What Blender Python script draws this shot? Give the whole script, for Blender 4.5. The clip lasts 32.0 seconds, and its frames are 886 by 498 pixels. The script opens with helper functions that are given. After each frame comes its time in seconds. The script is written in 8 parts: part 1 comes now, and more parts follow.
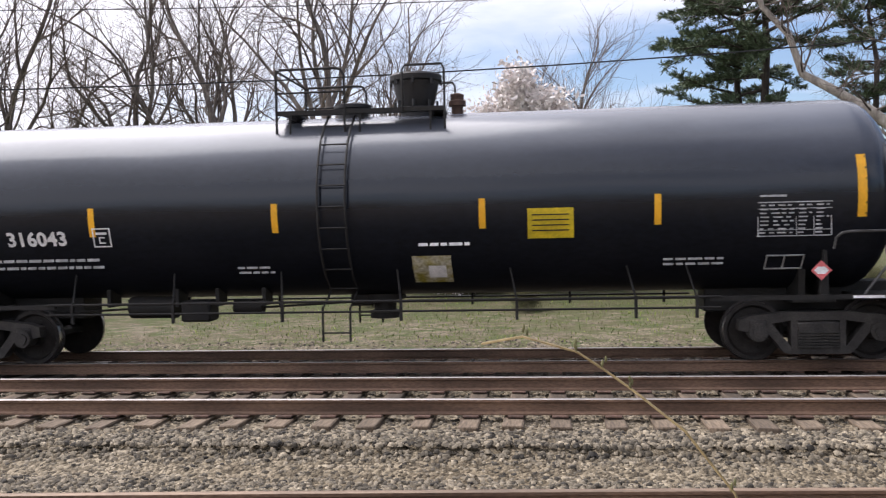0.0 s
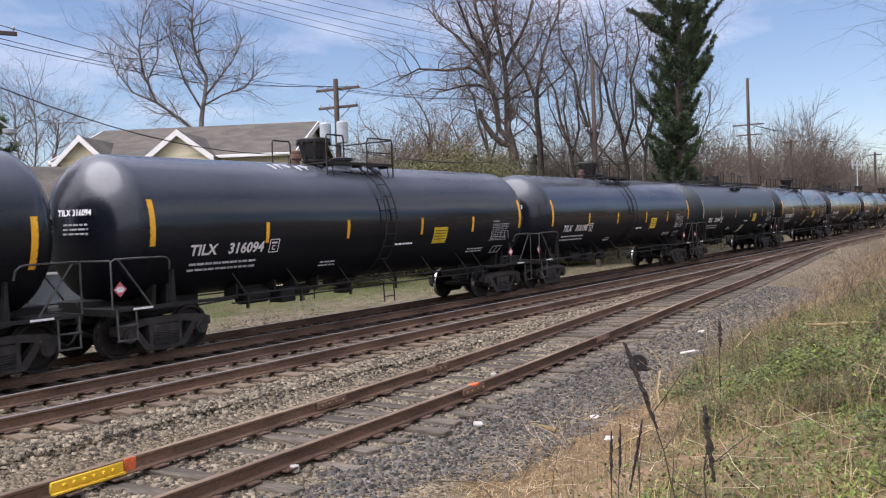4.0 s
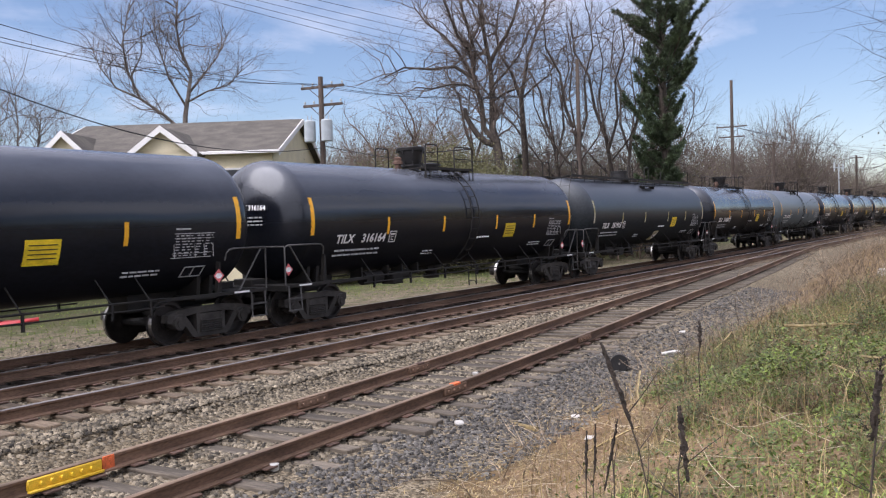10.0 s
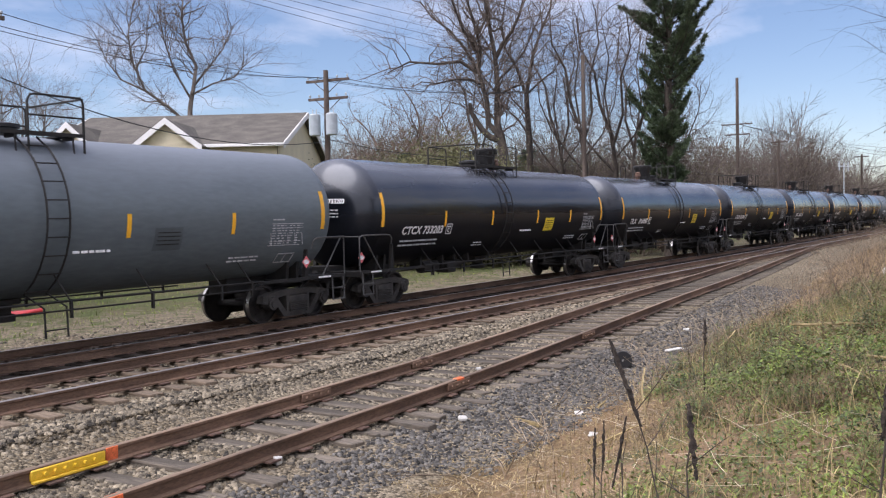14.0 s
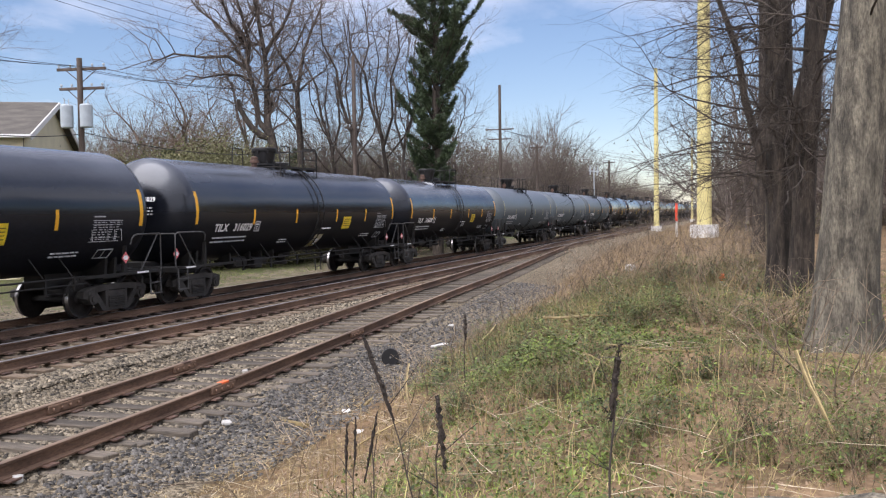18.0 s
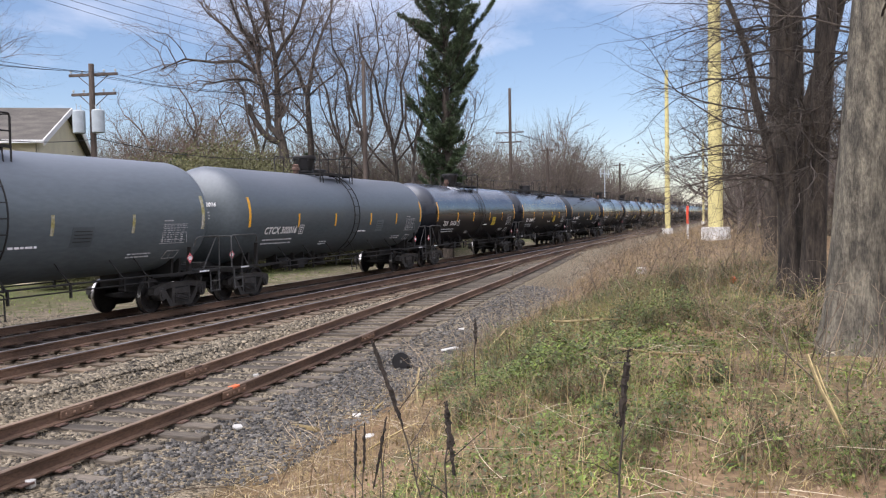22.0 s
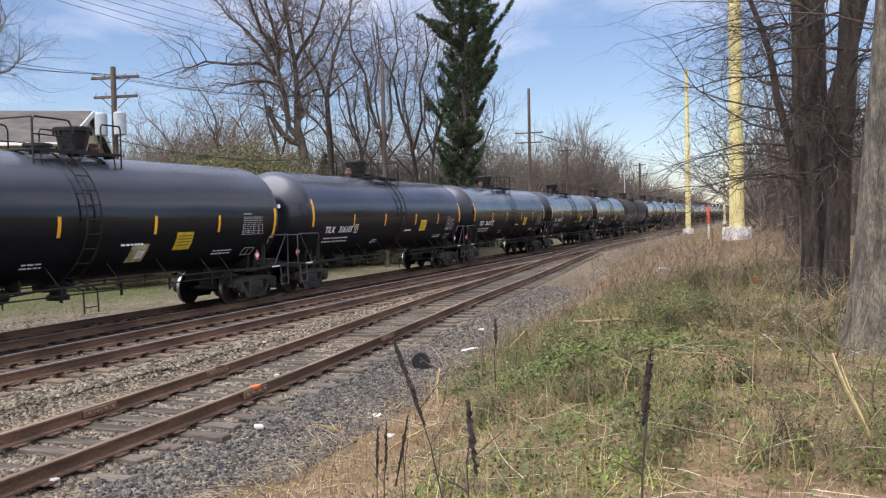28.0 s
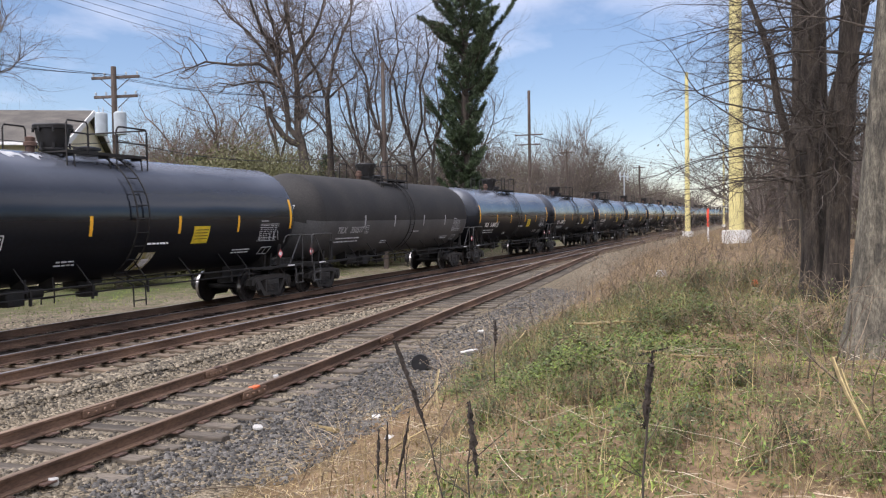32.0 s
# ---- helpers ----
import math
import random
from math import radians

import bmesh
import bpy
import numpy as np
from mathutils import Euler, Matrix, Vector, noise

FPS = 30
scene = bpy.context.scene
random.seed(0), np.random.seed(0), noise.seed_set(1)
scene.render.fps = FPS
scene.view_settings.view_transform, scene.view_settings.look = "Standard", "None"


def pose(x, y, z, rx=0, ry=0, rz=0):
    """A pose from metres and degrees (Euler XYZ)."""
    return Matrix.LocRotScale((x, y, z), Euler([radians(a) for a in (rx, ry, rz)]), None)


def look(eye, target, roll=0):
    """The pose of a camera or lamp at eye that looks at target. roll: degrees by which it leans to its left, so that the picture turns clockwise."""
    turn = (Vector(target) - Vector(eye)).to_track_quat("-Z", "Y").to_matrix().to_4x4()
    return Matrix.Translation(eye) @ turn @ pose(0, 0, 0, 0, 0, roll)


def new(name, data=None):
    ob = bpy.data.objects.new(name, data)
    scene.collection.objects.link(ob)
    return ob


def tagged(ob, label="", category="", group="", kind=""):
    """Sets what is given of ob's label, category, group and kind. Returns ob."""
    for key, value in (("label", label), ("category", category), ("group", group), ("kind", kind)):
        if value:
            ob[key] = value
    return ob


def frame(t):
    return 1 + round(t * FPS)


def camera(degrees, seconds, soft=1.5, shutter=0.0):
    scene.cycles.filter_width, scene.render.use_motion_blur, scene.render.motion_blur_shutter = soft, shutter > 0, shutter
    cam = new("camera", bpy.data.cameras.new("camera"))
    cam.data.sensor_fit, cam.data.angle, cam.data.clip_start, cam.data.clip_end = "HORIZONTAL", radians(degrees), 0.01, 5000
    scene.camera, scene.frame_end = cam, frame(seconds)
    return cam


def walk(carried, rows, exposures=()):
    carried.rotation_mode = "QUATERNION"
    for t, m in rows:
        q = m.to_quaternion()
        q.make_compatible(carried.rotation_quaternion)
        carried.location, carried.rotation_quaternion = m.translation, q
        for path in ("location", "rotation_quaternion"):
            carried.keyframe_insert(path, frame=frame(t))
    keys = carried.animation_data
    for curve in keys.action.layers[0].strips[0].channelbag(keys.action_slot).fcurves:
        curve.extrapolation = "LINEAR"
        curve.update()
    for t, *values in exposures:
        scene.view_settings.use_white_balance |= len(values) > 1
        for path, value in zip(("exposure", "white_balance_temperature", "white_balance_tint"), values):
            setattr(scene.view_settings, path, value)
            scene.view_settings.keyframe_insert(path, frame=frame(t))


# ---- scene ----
from itertools import product

cam = camera(53.16, 32.0, soft=1.2, shutter=0.03)
# time, eye, heading clockwise from +y, pitch, roll
EXPOSURE = 0.42
PATH = [
    (0.0, (-1.056, 0.822, 1.946), -6.303, -1.253, -1.287),
    (0.5, (-0.755, 0.622, 2.059), 3.183, -2.146, -1.268),
    (1.0, (-0.298, 0.360, 2.242), 10.311, -2.953, -1.110),
    (1.5, (-0.200, 0.201, 2.251), 20.208, -2.774, -0.868),
    (2.0, (-0.160, 0.121, 2.245), 32.50, -2.21, -2.25),
    (2.5, (-0.111, 0.111, 2.215), 42.79, -1.95, -2.01),
    (3.0, (-0.085, 0.084, 2.220), 49.77, -2.13, -1.73),
    (3.5, (-0.075, 0.053, 2.229), 54.20, -2.07, -1.79),
    (4.0, (-0.073, 0.061, 2.220), 56.10, -1.62, -2.20),
    (4.5, (-0.077, 0.052, 2.225), 56.22, -1.69, -2.32),
    (6.5, (-0.066, 0.038, 2.221), 56.47, -1.84, -2.13),
    (7.0, (-0.063, 0.046, 2.219), 56.43, -2.08, -2.06),
    (7.5, (-0.068, 0.045, 2.220), 56.39, -1.94, -2.00),
    (8.0, (-0.074, 0.048, 2.221), 56.89, -1.93, -1.93),
    (8.5, (-0.070, 0.041, 2.221), 57.04, -1.97, -1.81),
    (9.0, (-0.062, 0.045, 2.221), 56.98, -1.92, -1.70),
    (9.5, (-0.065, 0.052, 2.220), 57.11, -1.93, -1.67),
    (10.0, (-0.061, 0.035, 2.220), 57.10, -1.72, -1.74),
    (10.5, (-0.071, 0.033, 2.216), 57.29, -1.70, -1.82),
    (11.0, (-0.061, 0.054, 2.223), 57.36, -1.92, -1.73),
    (11.5, (-0.065, 0.046, 2.220), 57.24, -1.86, -1.73),
    (12.0, (-0.059, 0.042, 2.220), 57.21, -1.90, -1.56),
    (12.5, (-0.067, 0.045, 2.223), 56.96, -1.93, -1.44),
    (13.0, (-0.065, 0.057, 2.221), 56.90, -1.93, -1.27),
    (13.5, (-0.056, 0.067, 2.218), 56.87, -2.01, -1.20),
    (15.5, (-0.059, 0.068, 2.221), 57.29, -2.21, -1.05),
    (16.0, (-0.055, 0.055, 2.213), 58.97, -2.56, -1.13),
    (16.5, (-0.009, 0.052, 2.210), 64.50, -2.80, -0.86),
    (17.0, (0.009, 0.033, 2.203), 69.73, -2.81, -0.72),
    (17.5, (0.018, 0.009, 2.204), 71.73, -2.56, -0.83),
    (18.0, (-0.002, -0.000, 2.204), 71.52, -2.31, -0.85),
    (18.5, (-0.006, 0.006, 2.206), 71.32, -2.27, -0.76),
    (19.0, (0.010, 0.005, 2.204), 71.27, -2.49, -0.76),
    (19.5, (0.012, 0.005, 2.205), 71.03, -2.41, -0.92),
    (20.0, (0.016, 0.003, 2.213), 70.90, -2.29, -0.99),
    (20.5, (0.006, 0.007, 2.210), 70.92, -2.40, -0.98),
    (21.0, (-0.007, 0.000, 2.205), 70.92, -2.25, -1.07),
    (21.5, (0.006, -0.006, 2.208), 70.90, -2.12, -1.06),
    (22.0, (0.000, -0.010, 2.214), 70.83, -2.09, -1.08),
    (22.5, (-0.003, -0.013, 2.210), 70.63, -2.20, -1.25),
    (23.0, (0.005, 0.001, 2.205), 70.39, -2.28, -1.21),
    (23.5, (0.004, 0.004, 2.206), 70.20, -2.15, -1.16),
    (24.0, (0.006, 0.008, 2.206), 70.11, -2.04, -1.15),
    (24.5, (0.007, 0.006, 2.209), 69.93, -1.99, -1.22),
    (25.0, (0.003, 0.003, 2.206), 69.93, -2.05, -1.18),
    (25.5, (-0.001, 0.011, 2.205), 69.93, -1.94, -1.15),
    (27.5, (-0.002, 0.007, 2.207), 69.59, -2.09, -1.23),
    (28.0, (0.001, -0.000, 2.203), 69.59, -2.01, -1.25),
    (28.5, (-0.001, 0.006, 2.205), 69.54, -2.02, -1.24),
    (29.0, (0.015, 0.007, 2.203), 69.51, -1.99, -1.16),
    (29.5, (-0.000, 0.009, 2.204), 69.64, -1.95, -1.00),
    (30.0, (-0.001, 0.010, 2.205), 69.77, -1.91, -0.94),
    (30.5, (-0.007, 0.011, 2.209), 69.65, -1.84, -0.99),
    (31.0, (-0.010, 0.003, 2.214), 69.61, -1.77, -1.05),
    (31.5, (0.002, 0.003, 2.209), 69.67, -1.82, -1.09),
    (32.0, (-0.002, 0.011, 2.203), 69.64, -1.91, -0.95),
]

walk(cam, [(t, pose(*eye, 90 + pitch, 0, -yaw) @ pose(0, 0, 0, 0, 0, roll)) for t, eye, yaw, pitch, roll in PATH],
     exposures=[(0.0, EXPOSURE + 0.07, 6450, 18), (1.0, EXPOSURE + 0.15, 6600, 18), (2.0, EXPOSURE + 0.15, 6450, 20), (3.0, EXPOSURE + 0.09, 6400, 20), (4.0, EXPOSURE, 6350, 21), (15.5, EXPOSURE, 6250, 21), (17.5, EXPOSURE + 0.05, 6300, 19), (32.0, EXPOSURE + 0.05, 6300, 19)])

# ---- light: high sun behind the train, broken white cloud ----
SUN_EL, SUN_AZ = radians(57), radians(-62)     # azimuth clockwise from +y
world = bpy.data.worlds.new("sky")
scene.world = world
world.use_nodes = True
wn, wl = world.node_tree.nodes, world.node_tree.links
sky = wn.new("ShaderNodeTexSky")
sky.sky_type, sky.sun_disc = "NISHITA", False
sky.sun_elevation, sky.sun_rotation = SUN_EL, SUN_AZ
sky.air_density, sky.dust_density, sky.ozone_density = 1.0, 0.3, 2.5
tc = wn.new("ShaderNodeTexCoord")
sep = wn.new("ShaderNodeSeparateXYZ")
wl.new(tc.outputs["Generated"], sep.inputs[0])
# clouds lie on a flat layer: direction divided by its height
zz = wn.new("ShaderNodeMath"); zz.operation = "ADD"; zz.inputs[1].default_value = 0.16
wl.new(sep.outputs["Z"], zz.inputs[0])
zm = wn.new("ShaderNodeMath"); zm.operation = "MAXIMUM"; zm.inputs[1].default_value = 0.05
wl.new(zz.outputs[0], zm.inputs[0])
dv = wn.new("ShaderNodeVectorMath"); dv.operation = "DIVIDE"
wl.new(tc.outputs["Generated"], dv.inputs[0]); wl.new(zm.outputs[0], dv.inputs[1])
mp = wn.new("ShaderNodeMapping"); mp.inputs["Location"].default_value = (1.7, 0.4, 0); mp.inputs["Scale"].default_value = (0.42, 0.55, 0.0)
wl.new(dv.outputs[0], mp.inputs[0])
cn = wn.new("ShaderNodeTexNoise"); cn.inputs["Scale"].default_value = 1.25; cn.inputs["Detail"].default_value = 7; cn.inputs["Roughness"].default_value = 0.55
wl.new(mp.outputs[0], cn.inputs["Vector"])
cr = wn.new("ShaderNodeValToRGB")
cr.color_ramp.elements[0].position, cr.color_ramp.elements[1].position = 0.43, 0.66
# the cover thickens towards -x and breaks up towards +x
cover = wn.new("ShaderNodeMath"); cover.operation = "MULTIPLY_ADD"; cover.inputs[1].default_value, cover.inputs[2].default_value = -0.17, 0.09
wl.new(sep.outputs["X"], cover.inputs[0])
csum = wn.new("ShaderNodeMath"); csum.operation = "ADD"
wl.new(cn.outputs["Fac"], csum.inputs[0]); wl.new(cover.outputs[0], csum.inputs[1])
# clear blue band low over the horizon
band = wn.new("ShaderNodeMapRange"); band.interpolation_type = "SMOOTHSTEP"
band.inputs[1].default_value, band.inputs[2].default_value, band.inputs[3].default_value, band.inputs[4].default_value = 0.10, 0.30, -0.10, 0.05
wl.new(sep.outputs["Z"], band.inputs[0])
ctop = wn.new("ShaderNodeMath"); ctop.operation = "ADD"
wl.new(csum.outputs[0], ctop.inputs[0]); wl.new(band.outputs[0], ctop.inputs[1])
wl.new(ctop.outputs[0], cr.inputs[0])
mixc = wn.new("ShaderNodeMix"); mixc.data_type = "RGBA"
# thin veil and brighter cloud round the sun
sd = wn.new("ShaderNodeVectorMath"); sd.operation = "DOT_PRODUCT"
sd.inputs[1].default_value = (math.sin(SUN_AZ) * math.cos(SUN_EL), math.cos(SUN_AZ) * math.cos(SUN_EL), math.sin(SUN_EL))
wl.new(tc.outputs["Generated"], sd.inputs[0])
near_sun = wn.new("ShaderNodeMapRange"); near_sun.inputs[1].default_value, near_sun.inputs[2].default_value = 0.55, 1.0
near_sun.interpolation_type = "SMOOTHSTEP"
wl.new(sd.outputs["Value"], near_sun.inputs[0])
veil = wn.new("ShaderNodeMath"); veil.operation = "MULTIPLY_ADD"; veil.use_clamp = True; veil.inputs[1].default_value = 0.55
wl.new(near_sun.outputs[0], veil.inputs[0]); wl.new(cr.outputs[0], veil.inputs[2])
glow = wn.new("ShaderNodeMath"); glow.operation = "MULTIPLY_ADD"; glow.inputs[1].default_value, glow.inputs[2].default_value = 1.2, 1.0
wl.new(near_sun.outputs[0], glow.inputs[0])
cloud = wn.new("ShaderNodeVectorMath"); cloud.operation = "SCALE"; cloud.inputs[0].default_value = (8.6, 8.8, 9.3)
wl.new(glow.outputs[0], cloud.inputs["Scale"]); wl.new(cloud.outputs[0], mixc.inputs[7])
wl.new(veil.outputs[0], mixc.inputs[0]); wl.new(sky.outputs[0], mixc.inputs[6])
bg = wn["Background"]
bg.inputs["Strength"].default_value = 0.10
wl.new(mixc.outputs[2], bg.inputs["Color"])

sun = new("sun", bpy.data.lights.new("sun", "SUN"))
sun.data.energy, sun.data.angle, sun.data.color = 2.6, radians(58.0), (1.0, 0.96, 0.89)
sun_dir = Vector((math.sin(SUN_AZ) * math.cos(SUN_EL), math.cos(SUN_AZ) * math.cos(SUN_EL), math.sin(SUN_EL)))
sun.matrix_world = look((0, 0, 60), Vector((0, 0, 60)) - sun_dir)


# ---- materials ----
def mat(name, base, rough=0.6, metal=0.0, vary=0.25, scale=3.0, fine=40.0, bump=0.15, tint=None, spread=0.0, island=0.0, spec=0.5, coat=0.0, stretch=(1, 1, 1), trans=0.0, gloss=None, wave=0.0, normal_shade=0.0):
    """Two scales of noise on colour, roughness and relief; tint: a second colour of the large stains; spread: per object."""
    m = bpy.data.materials.new(name)
    m.use_nodes = True
    n, l = m.node_tree.nodes, m.node_tree.links
    b = n["Principled BSDF"]
    co = n.new("ShaderNodeTexCoord")
    mapn = n.new("ShaderNodeMapping"); mapn.inputs["Scale"].default_value = stretch
    l.new(co.outputs["Object"], mapn.inputs[0])
    big = n.new("ShaderNodeTexNoise"); big.inputs["Scale"].default_value = scale; big.inputs["Detail"].default_value = 5
    small = n.new("ShaderNodeTexNoise"); small.inputs["Scale"].default_value = fine; small.inputs["Detail"].default_value = 4
    l.new(mapn.outputs[0], big.inputs["Vector"]); l.new(mapn.outputs[0], small.inputs["Vector"])
    ramp = n.new("ShaderNodeValToRGB")
    lo = [c * (1 - vary) for c in base]
    hi = list(tint) if tint else [min(1, c * (1 + vary)) for c in base]
    ramp.color_ramp.elements[0].position, ramp.color_ramp.elements[1].position = 0.36, 0.66
    ramp.color_ramp.elements[0].color, ramp.color_ramp.elements[1].color = (*lo, 1), (*hi, 1)
    l.new(big.outputs["Fac"], ramp.inputs[0])
    mul = n.new("ShaderNodeMix"); mul.data_type, mul.blend_type = "RGBA", "MULTIPLY"; mul.inputs[0].default_value = 1.0
    r2 = n.new("ShaderNodeValToRGB")
    r2.color_ramp.elements[0].color = (1 - vary, 1 - vary, 1 - vary, 1); r2.color_ramp.elements[1].color = (1 + vary * 0.6,) * 3 + (1,)
    r2.color_ramp.elements[0].position, r2.color_ramp.elements[1].position = 0.3, 0.7
    l.new(small.outputs["Fac"], r2.inputs[0])
    l.new(ramp.outputs[0], mul.inputs[6]); l.new(r2.outputs[0], mul.inputs[7])
    out = mul.outputs[2]
    for amount, kind in ((spread, "o"), (island, "i")):
        if amount:
            src = n.new("ShaderNodeObjectInfo" if kind == "o" else "ShaderNodeNewGeometry")
            r3 = n.new("ShaderNodeMapRange"); r3.inputs[3].default_value, r3.inputs[4].default_value = 1 - amount, 1 + amount
            l.new(src.outputs["Random" if kind == "o" else "Random Per Island"], r3.inputs[0])
            hsv = n.new("ShaderNodeHueSaturation")
            l.new(r3.outputs[0], hsv.inputs["Value"]); l.new(out, hsv.inputs["Color"])
            out = hsv.outputs[0]
    if normal_shade:
        # sky sheen put into the base colour: paler the more it faces up
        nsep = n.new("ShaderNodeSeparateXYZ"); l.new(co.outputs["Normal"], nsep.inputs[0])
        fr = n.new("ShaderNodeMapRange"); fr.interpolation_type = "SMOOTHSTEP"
        fr.inputs[1].default_value, fr.inputs[2].default_value, fr.inputs[4].default_value = 0.05, 1.0, normal_shade
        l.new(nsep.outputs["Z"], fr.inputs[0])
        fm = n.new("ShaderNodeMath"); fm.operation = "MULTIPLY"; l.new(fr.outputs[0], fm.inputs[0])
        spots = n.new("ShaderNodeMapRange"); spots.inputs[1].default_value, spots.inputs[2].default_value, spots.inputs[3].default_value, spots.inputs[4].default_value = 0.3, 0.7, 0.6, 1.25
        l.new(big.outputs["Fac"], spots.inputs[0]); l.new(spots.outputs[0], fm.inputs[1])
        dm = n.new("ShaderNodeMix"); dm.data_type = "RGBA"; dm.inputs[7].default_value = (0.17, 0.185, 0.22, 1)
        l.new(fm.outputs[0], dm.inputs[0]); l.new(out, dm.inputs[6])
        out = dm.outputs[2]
    l.new(out, b.inputs["Base Color"])
    rr = n.new("ShaderNodeMapRange"); rr.inputs[3].default_value, rr.inputs[4].default_value = max(0.02, rough - 0.12), min(1, rough + 0.12)
    l.new(big.outputs["Fac"], rr.inputs[0]); l.new(rr.outputs[0], b.inputs["Roughness"])
    b.inputs["Metallic"].default_value = metal
    if normal_shade:
        # darkness of the lower half put into gloss: less specular, rougher underneath
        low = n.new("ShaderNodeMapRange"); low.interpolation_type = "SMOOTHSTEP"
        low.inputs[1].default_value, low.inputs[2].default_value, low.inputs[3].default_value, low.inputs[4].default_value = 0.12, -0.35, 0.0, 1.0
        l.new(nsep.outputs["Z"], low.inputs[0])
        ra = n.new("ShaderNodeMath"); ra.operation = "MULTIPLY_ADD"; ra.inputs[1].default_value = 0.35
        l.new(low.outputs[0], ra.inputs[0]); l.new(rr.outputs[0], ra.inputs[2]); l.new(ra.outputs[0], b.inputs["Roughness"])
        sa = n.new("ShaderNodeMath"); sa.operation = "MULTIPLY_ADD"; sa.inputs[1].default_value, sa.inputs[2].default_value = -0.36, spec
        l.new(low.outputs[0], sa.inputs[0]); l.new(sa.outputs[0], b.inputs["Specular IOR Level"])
    if not normal_shade:
        b.inputs["Specular IOR Level"].default_value = spec
    b.inputs["Coat Weight"].default_value = coat
    if gloss:
        b.inputs["IOR"].default_value = gloss
        b.inputs["Specular Tint"].default_value = (0.90, 0.95, 1.0, 1)
    if trans:
        b.inputs["Transmission Weight"].default_value = trans
    if bump:
        bp = n.new("ShaderNodeBump"); bp.inputs["Strength"].default_value = bump; bp.inputs["Distance"].default_value = 0.02
        l.new(small.outputs["Fac"], bp.inputs["Height"]); l.new(bp.outputs[0], b.inputs["Normal"])
        if wave:
            dent = n.new("ShaderNodeTexNoise"); dent.inputs["Scale"].default_value = 0.55; dent.inputs["Detail"].default_value = 1.5
            l.new(mapn.outputs[0], dent.inputs["Vector"])
            b2 = n.new("ShaderNodeBump"); b2.inputs["Strength"].default_value = 1.0; b2.inputs["Distance"].default_value = wave
            l.new(dent.outputs["Fac"], b2.inputs["Height"]); l.new(b2.outputs[0], bp.inputs["Normal"])
    return m


